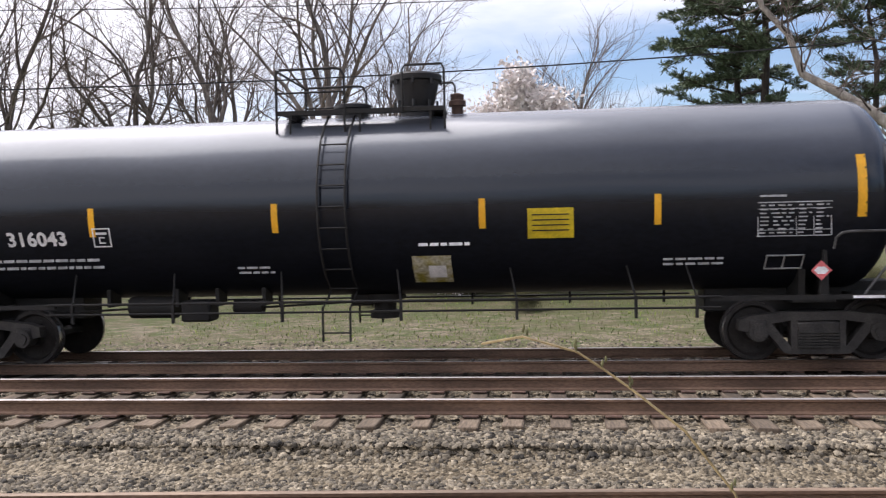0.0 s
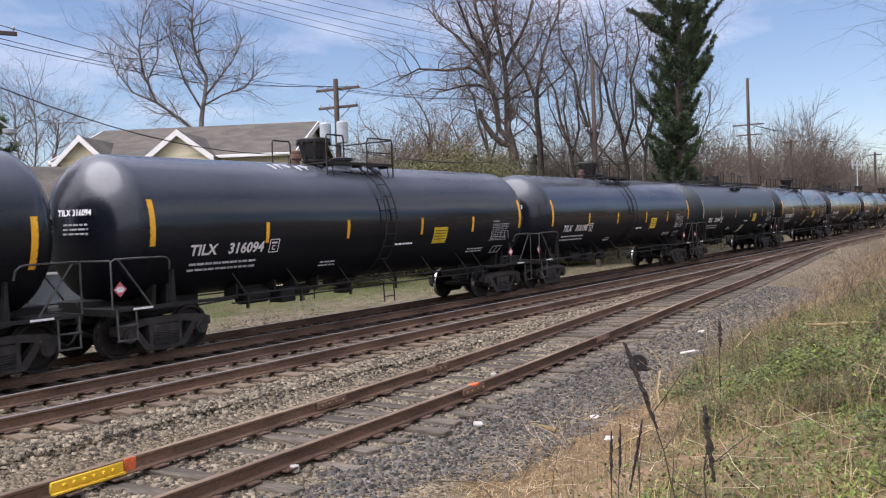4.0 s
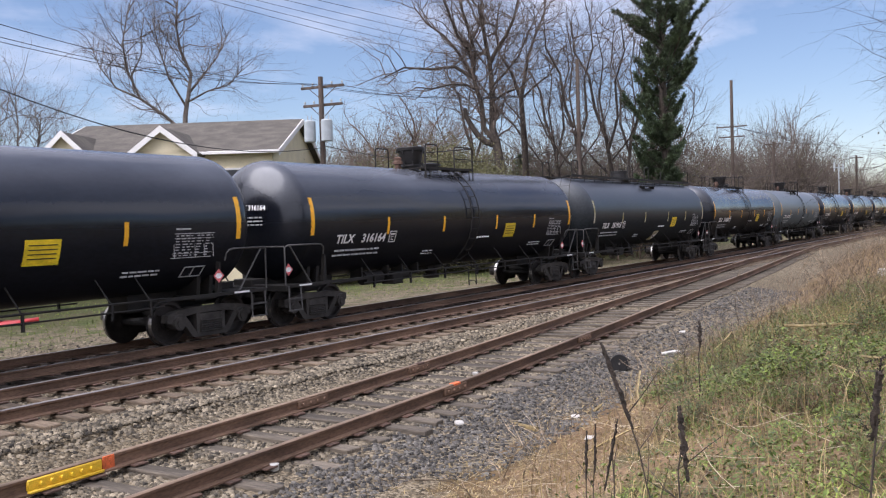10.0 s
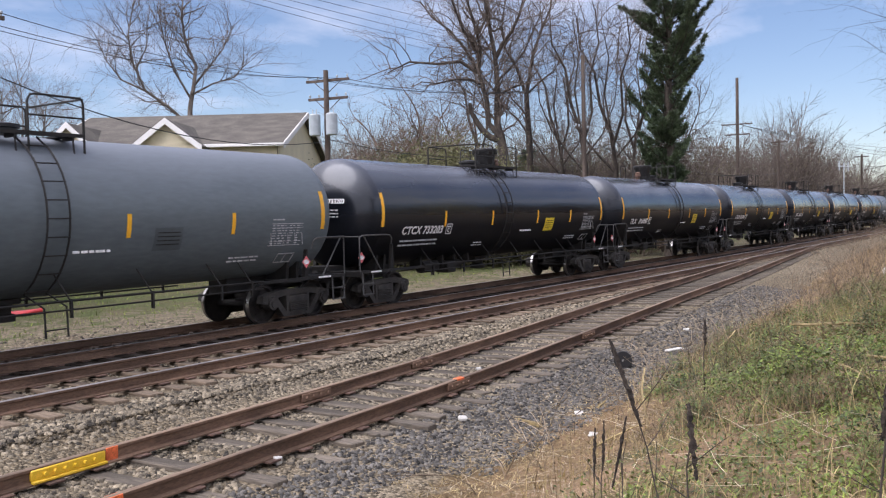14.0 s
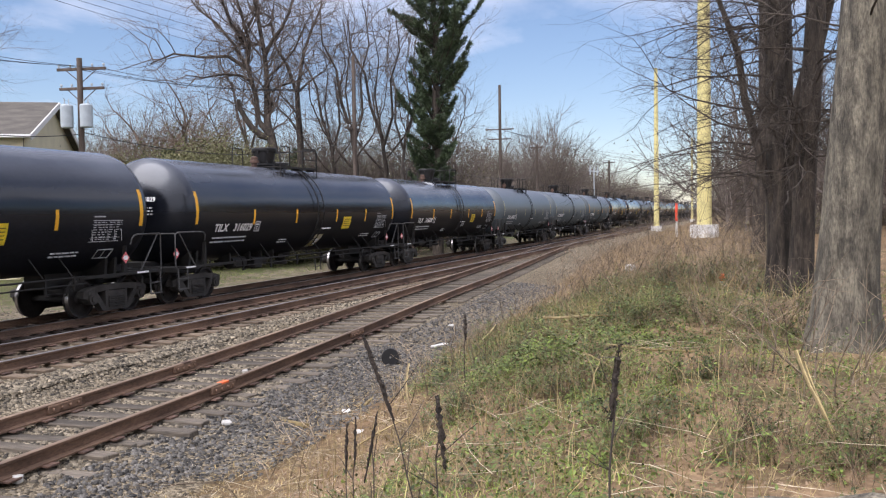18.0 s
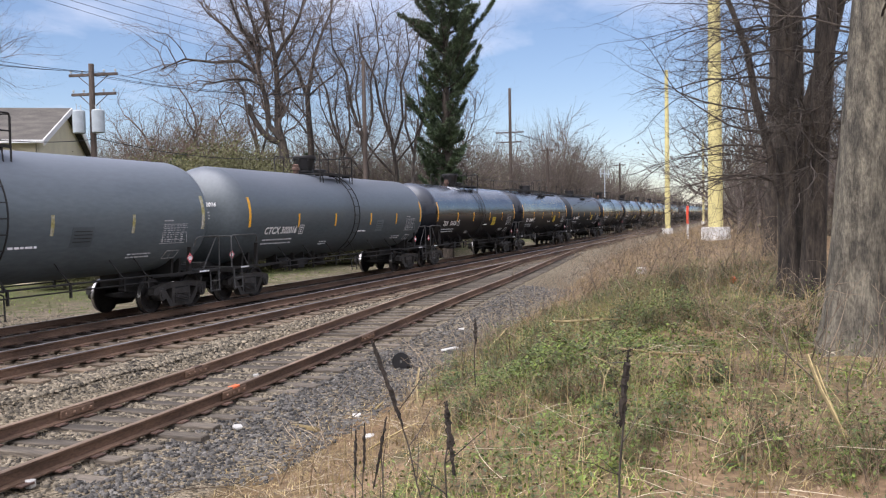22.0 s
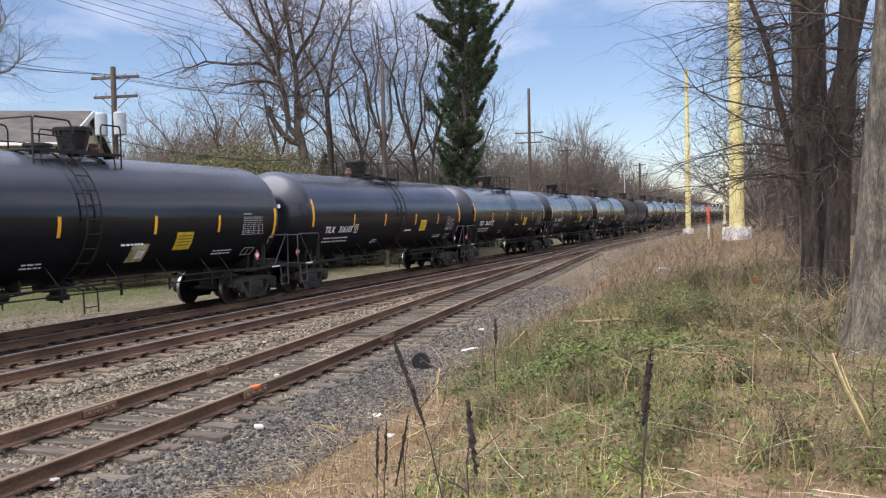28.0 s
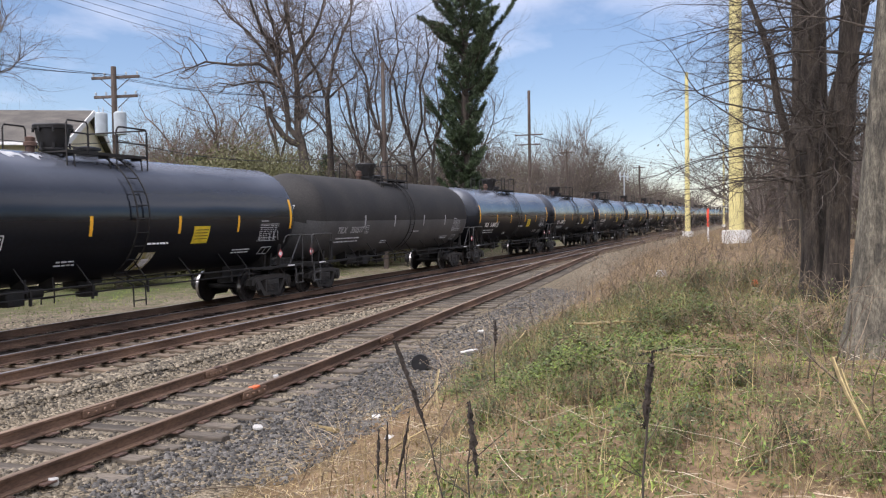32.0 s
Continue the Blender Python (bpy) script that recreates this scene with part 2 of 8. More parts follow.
M = dict(
    black=mat("tank_black", (0.006, 0.008, 0.014), 0.19, vary=0.35, scale=0.5, fine=14, bump=0.01, tint=(0.008, 0.009, 0.013), stretch=(0.5, 1, 1), spread=0.25, spec=0.52, gloss=1.56, wave=0.06, normal_shade=0.50),
    matte=mat("tank_faded_black", (0.018, 0.023, 0.027), 0.36, vary=0.3, scale=0.6, fine=12, bump=0.03, tint=(0.026, 0.031, 0.035), stretch=(0.35, 1, 1), spread=0.2, spec=0.5, gloss=1.48, wave=0.05, normal_shade=0.35),
    grey=mat("tank_grey", (0.112, 0.136, 0.148), 0.42, metal=0.15, vary=0.12, scale=0.5, fine=12, bump=0.02, tint=(0.138, 0.162, 0.174), stretch=(0.3, 1, 1), spread=0.2, spec=0.5, normal_shade=0.6),
    upper=mat("tank_dusty_black", (0.020, 0.019, 0.018), 0.8, vary=0.35, scale=0.8, fine=18, bump=0.05, tint=(0.032, 0.03, 0.028)),
    lower=mat("tank_dull_grey", (0.075, 0.078, 0.082), 0.6, vary=0.25, scale=0.8, fine=18, bump=0.04, tint=(0.1, 0.1, 0.1)),
    under=mat("running_gear_black", (0.012, 0.012, 0.012), 0.75, vary=0.4, scale=4, fine=40, bump=0.15, tint=(0.02, 0.018, 0.016)),
    frame_steel=mat("dusty_cast_steel", (0.036, 0.033, 0.031), 0.7, vary=0.4, scale=5, fine=40, bump=0.2, tint=(0.058, 0.053, 0.048)),
    wheel=mat("wheel_steel", (0.03, 0.026, 0.024), 0.7, metal=0.3, vary=0.4, scale=6, fine=50, bump=0.1),
    tread=mat("polished_tread", (0.45, 0.44, 0.43), 0.3, metal=1.0, vary=0.15, scale=8, fine=60, bump=0.02),
    strip=mat("reflective_yellow", (0.92, 0.46, 0.02), 0.45, vary=0.12, scale=6, fine=60, bump=0.02, spread=0.1),
    placard=mat("placard_yellow", (0.78, 0.58, 0.02), 0.5, vary=0.2, scale=3, fine=30, bump=0.02, spread=0.15),
    faded=mat("placard_worn", (0.50, 0.43, 0.06), 0.6, vary=0.35, scale=5, fine=20, bump=0.04, tint=(0.60, 0.58, 0.50)),
    white=mat("lettering_white", (0.88, 0.89, 0.90), 0.5, vary=0.15, scale=6, fine=50, bump=0.02),
    dimwhite=mat("lettering_dusty", (0.42, 0.43, 0.44), 0.6, vary=0.3, scale=6, fine=50, bump=0.02),
    red=mat("placard_red", (0.72, 0.16, 0.17), 0.5, vary=0.2, scale=6, fine=40, bump=0.02),
    rail=mat("rusty_rail", (0.145, 0.085, 0.054), 0.75, vary=0.35, scale=2.5, fine=50, bump=0.2, tint=(0.22, 0.135, 0.088), stretch=(0.3, 1, 1)),
    railtop=mat("worn_rail_head", (0.30, 0.28, 0.27), 0.5, metal=0.8, vary=0.2, scale=3, fine=40, bump=0.03, stretch=(0.15, 1, 1)),
    railtop_rust=mat("brown_rail_head", (0.21, 0.148, 0.102), 0.6, metal=0.2, vary=0.3, scale=3, fine=40, bump=0.08, stretch=(0.15, 1, 1)),
    plate=mat("rusty_tie_plate", (0.115, 0.068, 0.05), 0.85, vary=0.35, scale=8, fine=60, bump=0.25, spread=0.3),
    # oiled track bed with the train's shade put into the colour
    oily_shade=mat("oily_shade_stone", (0.040, 0.034, 0.028), 0.8, vary=0.35, scale=6, fine=60, bump=0.3, island=0.6),
    tie_oily_shade=mat("oily_shade_tie", (0.042, 0.032, 0.025), 0.85, vary=0.4, scale=4, fine=45, bump=0.5, tint=(0.065, 0.05, 0.038), stretch=(1, 0.12, 1), spread=0.3),
    tie=mat("weathered_tie", (0.112, 0.080, 0.053), 0.9, vary=0.45, scale=4, fine=45, bump=0.5, tint=(0.17, 0.128, 0.088), stretch=(1, 0.12, 1), spread=0.3),
    tie_grey=mat("grey_tie", (0.085, 0.070, 0.052), 0.9, vary=0.45, scale=4, fine=45, bump=0.5, tint=(0.145, 0.122, 0.095), stretch=(1, 0.12, 1), spread=0.3),
    stone=mat("ballast_stone", (0.158, 0.134, 0.096), 0.9, vary=0.35, scale=6, fine=60, bump=0.4, island=0.9),
    cinder=mat("dark_gravel", (0.084, 0.079, 0.071), 0.9, vary=0.4, scale=6, fine=60, bump=0.4, island=0.9),
    yellow=mat("safety_yellow", (0.90, 0.60, 0.03), 0.5, vary=0.2, scale=10, fine=60, bump=0.1, tint=(0.85, 0.52, 0.04)),
    orange=mat("orange_mark", (0.75, 0.16, 0.05), 0.6, vary=0.3, scale=10, fine=60, bump=0.1),
    pole_wood=mat("pole_wood", (0.10, 0.075, 0.06), 0.9, vary=0.35, scale=2, fine=30, bump=0.4, tint=(0.15, 0.12, 0.1), stretch=(1, 1, 0.1)),
    pole_yellow=mat("pole_pale_yellow", (0.62, 0.55, 0.24), 0.6, vary=0.04, scale=.5, fine=8, bump=0.0, stretch=(1, 1, 0.2)),
    rail_grey=mat("worn_handrail", (0.075, 0.075, 0.075), 0.55, vary=0.3, scale=6, fine=50, bump=0.05),
    can=mat("transformer_grey", (0.38, 0.43, 0.46), 0.45, vary=0.1, scale=3, fine=30, bump=0.03),
    wire=mat("wire_black", (0.02, 0.02, 0.022), 0.6, vary=0.2, scale=3, fine=30, bump=0),
    siding=mat("cream_siding", (0.74, 0.67, 0.47), 0.7, vary=0.06, scale=1, fine=20, bump=0.05),
    slate=mat("grey_siding", (0.19, 0.21, 0.235), 0.75, vary=0.12, scale=1, fine=20, bump=0.05),
    whitewall=mat("white_siding", (0.78, 0.79, 0.80), 0.7, vary=0.06, scale=1, fine=20, bump=0.05),
    trim=mat("white_trim", (0.80, 0.80, 0.78), 0.55, vary=0.05, scale=2, fine=20, bump=0.02),
    roof=mat("brown_shingles", (0.092, 0.083, 0.07), 0.9, vary=0.3, scale=1.2, fine=14, bump=0.4, tint=(0.12, 0.108, 0.092)),
    glass=mat("window_glass", (0.03, 0.035, 0.04), 0.08, vary=0.1, scale=1, fine=5, bump=0),
    bark=mat("grey_bark", (0.16, 0.135, 0.115), 0.95, vary=0.4, scale=5, fine=22, bump=0.6, tint=(0.23, 0.2, 0.175), stretch=(1, 1, 0.25)),
    bark_dark=mat("dark_bark", (0.058, 0.046, 0.038), 0.95, vary=0.4, scale=5, fine=22, bump=0.6, tint=(0.095, 0.078, 0.062), stretch=(1, 1, 0.25)),
    bark_pale=mat("pale_limb_bark", (0.30, 0.265, 0.225), 0.9, vary=0.3, scale=4, fine=22, bump=0.4, tint=(0.4, 0.36, 0.31), stretch=(1, 1, 0.25)),
    bark_brown=mat("dark_furrowed_bark", (0.040, 0.032, 0.025), 0.95, vary=0.5, scale=9, fine=45, bump=1.0, tint=(0.085, 0.068, 0.052), stretch=(1, 1, 0.22)),
    bark_near=mat("furrowed_bark", (0.125, 0.112, 0.086), 0.95, vary=0.5, scale=11, fine=60, bump=1.0, tint=(0.20, 0.18, 0.135), stretch=(1, 1, 0.3)),
    twig=mat("twig_bark", (0.13, 0.105, 0.09), 0.95, vary=0.35, scale=4, fine=30, bump=0.1, tint=(0.19, 0.155, 0.13), island=0.25),
    twig_red=mat("budding_twig", (0.18, 0.125, 0.098), 0.95, vary=0.35, scale=4, fine=30, bump=0.1, tint=(0.22, 0.165, 0.125), island=0.25),
    needle_soft=mat("young_pine_needles", (0.080, 0.125, 0.060), 0.6, vary=0.35, scale=2, fine=20, bump=0, tint=(0.13, 0.18, 0.09), island=0.4),
    needle=mat("pine_needles", (0.060, 0.095, 0.048), 0.6, vary=0.4, scale=2, fine=20, bump=0, tint=(0.095, 0.14, 0.065), island=0.4),
    spring=mat("spring_leaf", (0.125, 0.125, 0.055), 0.8, vary=0.3, scale=2, fine=20, bump=0, tint=(0.175, 0.172, 0.075), island=0.4),
    bud=mat("bud_haze", (0.15, 0.13, 0.085), 0.9, vary=0.3, scale=2, fine=20, bump=0, tint=(0.18, 0.165, 0.09), island=0.35),
    blossom=mat("blossom", (0.76, 0.69, 0.66), 0.8, vary=0.1, scale=2, fine=20, bump=0, tint=(0.82, 0.78, 0.75), island=0.15),
    forsythia=mat("forsythia_bloom", (0.75, 0.60, 0.03), 0.7, vary=0.2, scale=2, fine=20, bump=0, island=0.2),
    grass=mat("grass_blade", (0.110, 0.165, 0.030), 0.6, vary=0.4, scale=1.2, fine=20, bump=0, tint=(0.26, 0.33, 0.058), island=0.6),
    ivy=mat("weed_leaf", (0.055, 0.090, 0.018), 0.5, vary=0.4, scale=1.5, fine=30, bump=0, tint=(0.155, 0.205, 0.038), island=0.6),
    pale=mat("bleached_stem", (0.50, 0.42, 0.29), 0.85, vary=0.3, scale=3, fine=30, bump=0, tint=(0.58, 0.51, 0.38), island=0.35),
    straw=mat("dry_stem", (0.30, 0.215, 0.085), 0.85, vary=0.35, scale=1.5, fine=20, bump=0, tint=(0.44, 0.35, 0.18), island=0.45),
    brush=mat("brown_brush", (0.20, 0.14, 0.088), 0.9, vary=0.3, scale=1.5, fine=20, bump=0, tint=(0.32, 0.235, 0.155), island=0.6),
    cane=mat("dead_cane", (0.17, 0.128, 0.090), 0.9, vary=0.3, scale=1.5, fine=20, bump=0, tint=(0.30, 0.235, 0.160), island=0.6),
    seed=mat("seed_head", (0.034, 0.026, 0.020), 0.95, vary=0.4, scale=20, fine=80, bump=0.6),
    plastic=mat("black_plastic", (0.012, 0.012, 0.013), 0.5, vary=0.2, scale=10, fine=60, bump=0.1),
    paper=mat("white_litter", (0.55, 0.54, 0.51), 0.7, vary=0.15, scale=10, fine=60, bump=0.1),
    concrete=mat("pale_concrete", (0.50, 0.49, 0.46), 0.9, vary=0.2, scale=4, fine=40, bump=0.2),
    postred=mat("marker_red", (0.70, 0.07, 0.03), 0.5, vary=0.15, scale=5, fine=40, bump=0.05),
    carred=mat("car_red", (0.5, 0.03, 0.03), 0.3, vary=0.1, scale=3, fine=30, bump=0.0, coat=0.6),
)


# ---- mesh helpers ----
def add(name, mesh, parent=None, m=None, label=""):
    ob = new(name, mesh)
    if parent:
        ob.parent = parent
    if m is not None:
        ob.matrix_basis = m
    if label:
        ob["label"] = label
    return ob


def part(name, bm, material, parent, label="", m=None):
    return add(name, done(bm, name, material), parent, m, label)


def done(bm, name, *materials, smooth=True):
    me = bpy.data.meshes.new(name)
    bmesh.ops.recalc_face_normals(bm, faces=bm.faces)
    bm.to_mesh(me)
    bm.free()
    for mm in materials:
        me.materials.append(mm)
    if smooth:
        me.shade_smooth()
        me.set_sharp_from_angle(angle=radians(38))
    return me


def raw(name, verts, faces, *materials, smooth=False):
    me = bpy.data.meshes.new(name)
    me.from_pydata(verts, [], faces)
    for mm in materials:
        me.materials.append(mm)
    if smooth:
        me.shade_smooth()
    return me


def box(bm, x0, x1, y0, y1, z0, z1, bevel=0.0, m=None, mi=0):
    r = bmesh.ops.create_cube(bm, size=1, matrix=Matrix.LocRotScale(((x0 + x1) / 2, (y0 + y1) / 2, (z0 + z1) / 2), None, (x1 - x0, y1 - y0, z1 - z0)))
    vs = r["verts"]
    if bevel:
        es = list({e for v in vs for e in v.link_edges})
        g = bmesh.ops.bevel(bm, geom=es, offset=bevel, segments=1, affect="EDGES")
        vs = list({v for f in g["faces"] for v in f.verts} | {v for v in vs if v.is_valid})
    if mi:
        for f in {f for v in vs for f in v.link_faces}:
            f.material_index = mi
    if m is not None:
        bmesh.ops.transform(bm, matrix=m, verts=vs)
    return vs


def cyl(bm, a, b, r0, r1=None, n=10, cap=True):
    a, b = Vector(a), Vector(b)
    d = b - a
    m = Matrix.Translation((a + b) / 2) @ d.to_track_quat("Z", "Y").to_matrix().to_4x4()
    return bmesh.ops.create_cone(bm, cap_ends=cap, segments=n, radius1=r0, radius2=r0 if r1 is None else r1, depth=d.length, matrix=m)["verts"]


def pipe(bm, pts, r, n=6):
    """A round bar along points, with mitred rings."""
    pts = [Vector(p) for p in pts]
    rings = []
    for i, p in enumerate(pts):
        d = (pts[min(i + 1, len(pts) - 1)] - pts[max(i - 1, 0)]).normalized()
        u = d.orthogonal().normalized() if i == 0 else (u - d * u.dot(d)).normalized()
        w = d.cross(u)
        rings.append([bm.verts.new(p + (u * math.cos(a) + w * math.sin(a)) * r) for a in [2 * math.pi * k / n for k in range(n)]])
    for s, t in zip(rings, rings[1:]):
        for k in range(n):
            bm.faces.new((s[k], s[(k + 1) % n], t[(k + 1) % n], t[k]))
    bm.faces.new(rings[0][::-1]); bm.faces.new(rings[-1])


def arc(c, r, a0, a1, n, plane="xz"):
    out = []
    for k in range(n + 1):
        a = radians(a0 + (a1 - a0) * k / n)
        u, w = r * math.cos(a), r * math.sin(a)
        out.append((c[0] + u, c[1], c[2] + w) if plane == "xz" else (c[0], c[1] + u, c[2] + w))
    return out


def lathe(bm, prof, axis="x", n=48, cap=False):
    """prof: (along, radius); rings round the axis."""
    rings = []
    for s, r in prof:
        ring = []
        for k in range(n):
            a = 2 * math.pi * k / n
            c, q = r * math.cos(a), r * math.sin(a)
            ring.append(bm.verts.new((s, c, q) if axis == "x" else (c, s, q) if axis == "y" else (c, q, s)))
        rings.append(ring)
    for s, t in zip(rings, rings[1:]):
        for k in range(n):
            bm.faces.new((s[k], s[(k + 1) % n], t[(k + 1) % n], t[k]))
    if cap:
        bm.faces.new(rings[0]); bm.faces.new(rings[-1])


def on_tank(x, z, lift=0.0, back=False):
    """A place on the tank's near side at height z, and the tilt of its skin there."""
    dz = z - TZ
    y = -math.sqrt(max(0.01, TR * TR - dz * dz))
    tilt = math.degrees(math.asin(max(-1, min(1, dz / TR))))
    p = Vector((x, y, z)) + Vector((0, y, dz)).normalized() * lift
    m = pose(*p, 90 - tilt, 0, 0)
    return pose(0, 0, 0, 0, 0, 180) @ pose(-2 * 0, 0, 0) @ m if back else m


# ---- plan: z = 0 is the head of the near running track ----
Y_NEAR, Y_TRAIN, Z_TRAIN = 11.66, 15.88, -0.20      # track centres, head of the train's track
GAUGE = 1.5                                          # between rail head centres
RAIL_H = 0.175


def smooth(a, b, v):
    u = max(0.0, min(1.0, (v - a) / (b - a)))
    return u * u * (3 - 2 * u)


def siding_y(x):
    """The siding's far rail: a gentle curve, then straight into the switch."""
    if x > 34:
        return 10.02 + .0928 * (x - 34) - .0002 * (x - 34) ** 2
    return 8.22 + 0.05159 * x - 1.086e-3 * x * x + 3.3182e-5 * x ** 3


def siding_z(x):
    return -0.232 * (1 - smooth(9, 26, x))


BANK = [(-40, 4.4), (-5, 4.6), (7, 5.0), (10.5, 5.1), (13.5, 5.3), (17, 5.2), (24, 5.4), (32, 6.0), (42, 6.9), (60, 8.0), (120, 8.8), (400, 9.2)]


def bank_y(x):
    """Where the gravel ends and the weedy bank begins."""
    return float(np.interp(x, [b[0] for b in BANK], [b[1] for b in BANK]))


def ground_z(x, y):
    far = -0.62
    bed_t = -0.47
    bed_n = -0.255
    zs = siding_z(x) - 0.245
    if y > 13.9:
        z = bed_t + (far - bed_t) * smooth(17.6, 19.5, y)
        z = bed_n + (z - bed_n) * smooth(13.3, 14.3, y)
    elif y > 9.7:
        z = bed_n
    else:
        z = bed_n + (zs - bed_n) * smooth(9.9, 9.2, y)
    yb = bank_y(x)
    top = 0.62 + 0.12 * smooth(4, 12, x) + 0.15 * smooth(20, 60, x)
    rise = smooth(yb + 0.4, yb - 4.6, y)
    toe = -0.12 * smooth(yb + 1.6, yb + 0.2, y) * (1 - rise)
    z += toe
    z = z + (top - z) * rise
    if 4 < y < 9.9 or y > 17:
        z += 0.025 * noise.noise((x * 0.9, y * 0.9, 0))
    z += 0.10 * rise * noise.noise((x * 0.45, y * 0.45, 3)) + 0.05 * rise * noise.noise((x * 1.7, y * 1.7, 5))
    return z


def build_ground():
    xs = np.concatenate([[-1500, -700, -300, -150, -80, -50, -35], np.arange(-25, 45, 0.5), np.arange(45, 120, 2.5), [125, 140, 170, 220, 300, 450, 700, 1500]])
    ys = np.concatenate([[-1500, -600, -250, -120, -60, -35, -22], np.arange(-16, 20, 0.4), np.arange(20, 60, 2.0), [62, 75, 100, 150, 250, 450, 800, 1500]])
    nx, ny = len(xs), len(ys)
    verts = [(x, y, ground_z(x, y)) for y in ys for x in xs]
    faces = [(j * nx + i, j * nx + i + 1, (j + 1) * nx + i + 1, (j + 1) * nx + i) for j in range(ny - 1) for i in range(nx - 1)]
    g = bpy.data.materials.new("ground_cover")
    g.use_nodes = True
    n, l = g.node_tree.nodes, g.node_tree.links
    b = n["Principled BSDF"]; b.inputs["Roughness"].default_value = 0.95; b.inputs["Specular IOR Level"].default_value = 0.2
    geo = n.new("ShaderNodeNewGeometry")

    def tex(scale, detail=5):
        t = n.new("ShaderNodeTexNoise"); t.inputs["Scale"].default_value = scale; t.inputs["Detail"].default_value = detail
        l.new(geo.outputs["Position"], t.inputs["Vector"]); return t

    def ramp(src, *stops):
        r = n.new("ShaderNodeValToRGB")
        while len(r.color_ramp.elements) < len(stops):
            r.color_ramp.elements.new(0.5)
        for e, (pos, c) in zip(r.color_ramp.elements, stops):
            e.position, e.color = pos, (*c, 1)
        l.new(src, r.inputs[0]); return r

    def mix(fac, a, c, kind="MIX"):
        x = n.new("ShaderNodeMix"); x.data_type, x.blend_type = "RGBA", kind
        if isinstance(fac, float): x.inputs[0].default_value = fac
        else: l.new(fac, x.inputs[0])
        l.new(a, x.inputs[6]); l.new(c, x.inputs[7]); return x.outputs[2]

    # crushed stone: cells of many tones
    vor = n.new("ShaderNodeTexVoronoi"); vor.inputs["Scale"].default_value = 26
    l.new(geo.outputs["Position"], vor.inputs["Vector"])
    sepc = n.new("ShaderNodeSeparateColor"); l.new(vor.outputs["Color"], sepc.inputs[0])
    st = ramp(sepc.outputs[0], (0, (0.053, 0.045, 0.033)), (0.5, (0.158, 0.134, 0.096)), (1, (0.295, 0.255, 0.188)))
    big = tex(0.35)
    stained = ramp(big.outputs["Fac"], (0.35, (0.82, 0.78, 0.72)), (0.65, (1.1, 1.08, 1.05)))
    stone = mix(1.0, st.outputs[0], stained.outputs[0], "MULTIPLY")
    # weedy bank and lawn
    gn, gf = tex(1.1), tex(14)
    grass = ramp(gn.outputs["Fac"], (0.36, (0.25, 0.175, 0.108)), (0.56, (0.15, 0.112, 0.066)), (0.74, (0.075, 0.085, 0.030)))
    gfr = ramp(gf.outputs["Fac"], (0.3, (0.55, 0.52, 0.5)), (0.7, (1.25, 1.2, 1.15)))
    weeds = mix(1.0, grass.outputs[0], gfr.outputs[0], "MULTIPLY")
    lawn_r = ramp(gn.outputs["Fac"], (0.3, (0.125, 0.112, 0.065)), (0.7, (0.075, 0.105, 0.034)))
    lawn = mix(1.0, lawn_r.outputs[0], gfr.outputs[0], "MULTIPLY")
    straw_r = ramp(gn.outputs["Fac"], (0.3, (0.19, 0.13, 0.075)), (0.7, (0.13, 0.095, 0.05)))
    dry = mix(1.0, straw_r.outputs[0], gfr.outputs[0], "MULTIPLY")
    at = n.new("ShaderNodeVertexColor"); at.layer_name = "cover"
    sp = n.new("ShaderNodeSeparateColor"); l.new(at.outputs["Color"], sp.inputs[0])
    edge = tex(2.2)

    def soft(ch):
        a = n.new("ShaderNodeMath"); a.operation = "ADD"; l.new(ch, a.inputs[0]); l.new(edge.outputs["Fac"], a.inputs[1])
        r = n.new("ShaderNodeMapRange"); r.inputs[1].default_value, r.inputs[2].default_value = 0.9, 1.1
        l.new(a.outputs[0], r.inputs[0]); return r.outputs[0]

    # the train's shade over its oiled bed, multiplied into the stone colour
    bed_shade = ramp(at.outputs["Alpha"], (0.0, (1, 1, 1)), (1.0, (0.27, 0.25, 0.24)))
    stone = mix(1.0, stone, bed_shade.outputs[0], "MULTIPLY")
    c = mix(soft(sp.outputs[0]), stone, weeds)
    c = mix(soft(sp.outputs[1]), c, lawn)
    c = mix(soft(sp.outputs[2]), c, dry)
    l.new(c, b.inputs["Base Color"])
    bp = n.new("ShaderNodeBump"); bp.inputs["Strength"].default_value = 0.9; bp.inputs["Distance"].default_value = 0.03
    hv = ramp(vor.outputs["Distance"], (0.0, (1, 1, 1)), (0.6, (0, 0, 0)))
    hh = mix(soft(sp.outputs[0]), hv.outputs[0], gf.outputs["Color"])
    l.new(hh, bp.inputs["Height"]); l.new(bp.outputs[0], b.inputs["Normal"])
    me = raw("ground", verts, faces, g, smooth=True)
    col = me.color_attributes.new("cover", "FLOAT_COLOR", "POINT")
    for i, (x, y, z) in enumerate(verts):
        yb = bank_y(x)
        weed = smooth(yb + 0.3, yb - 1.2, y)
        strawy = smooth(yb + 0.7, yb - 0.2, y) * smooth(yb - 2.6, yb - 0.6, y) * 0.75 + 0.75 * smooth(24, 40, x) * smooth(yb, yb - 2, y)
        lawn_ = smooth(20.5, 24.5, y) * (0.6 + 0.4 * smooth(22, 30, y)) * (0.7 + 0.3 * smooth(4, 24, x))
        lawn_ = max(lawn_, smooth(18.0, 19.8, y) * (0.52 - 0.12 * smooth(6, 16, x) + 0.06 * smooth(20, 40, x)))
        # mask of the bed under the train that is painted darker for its shade
        oil_shade = smooth(13.7, 14.3, y) * smooth(17.7, 17.2, y)
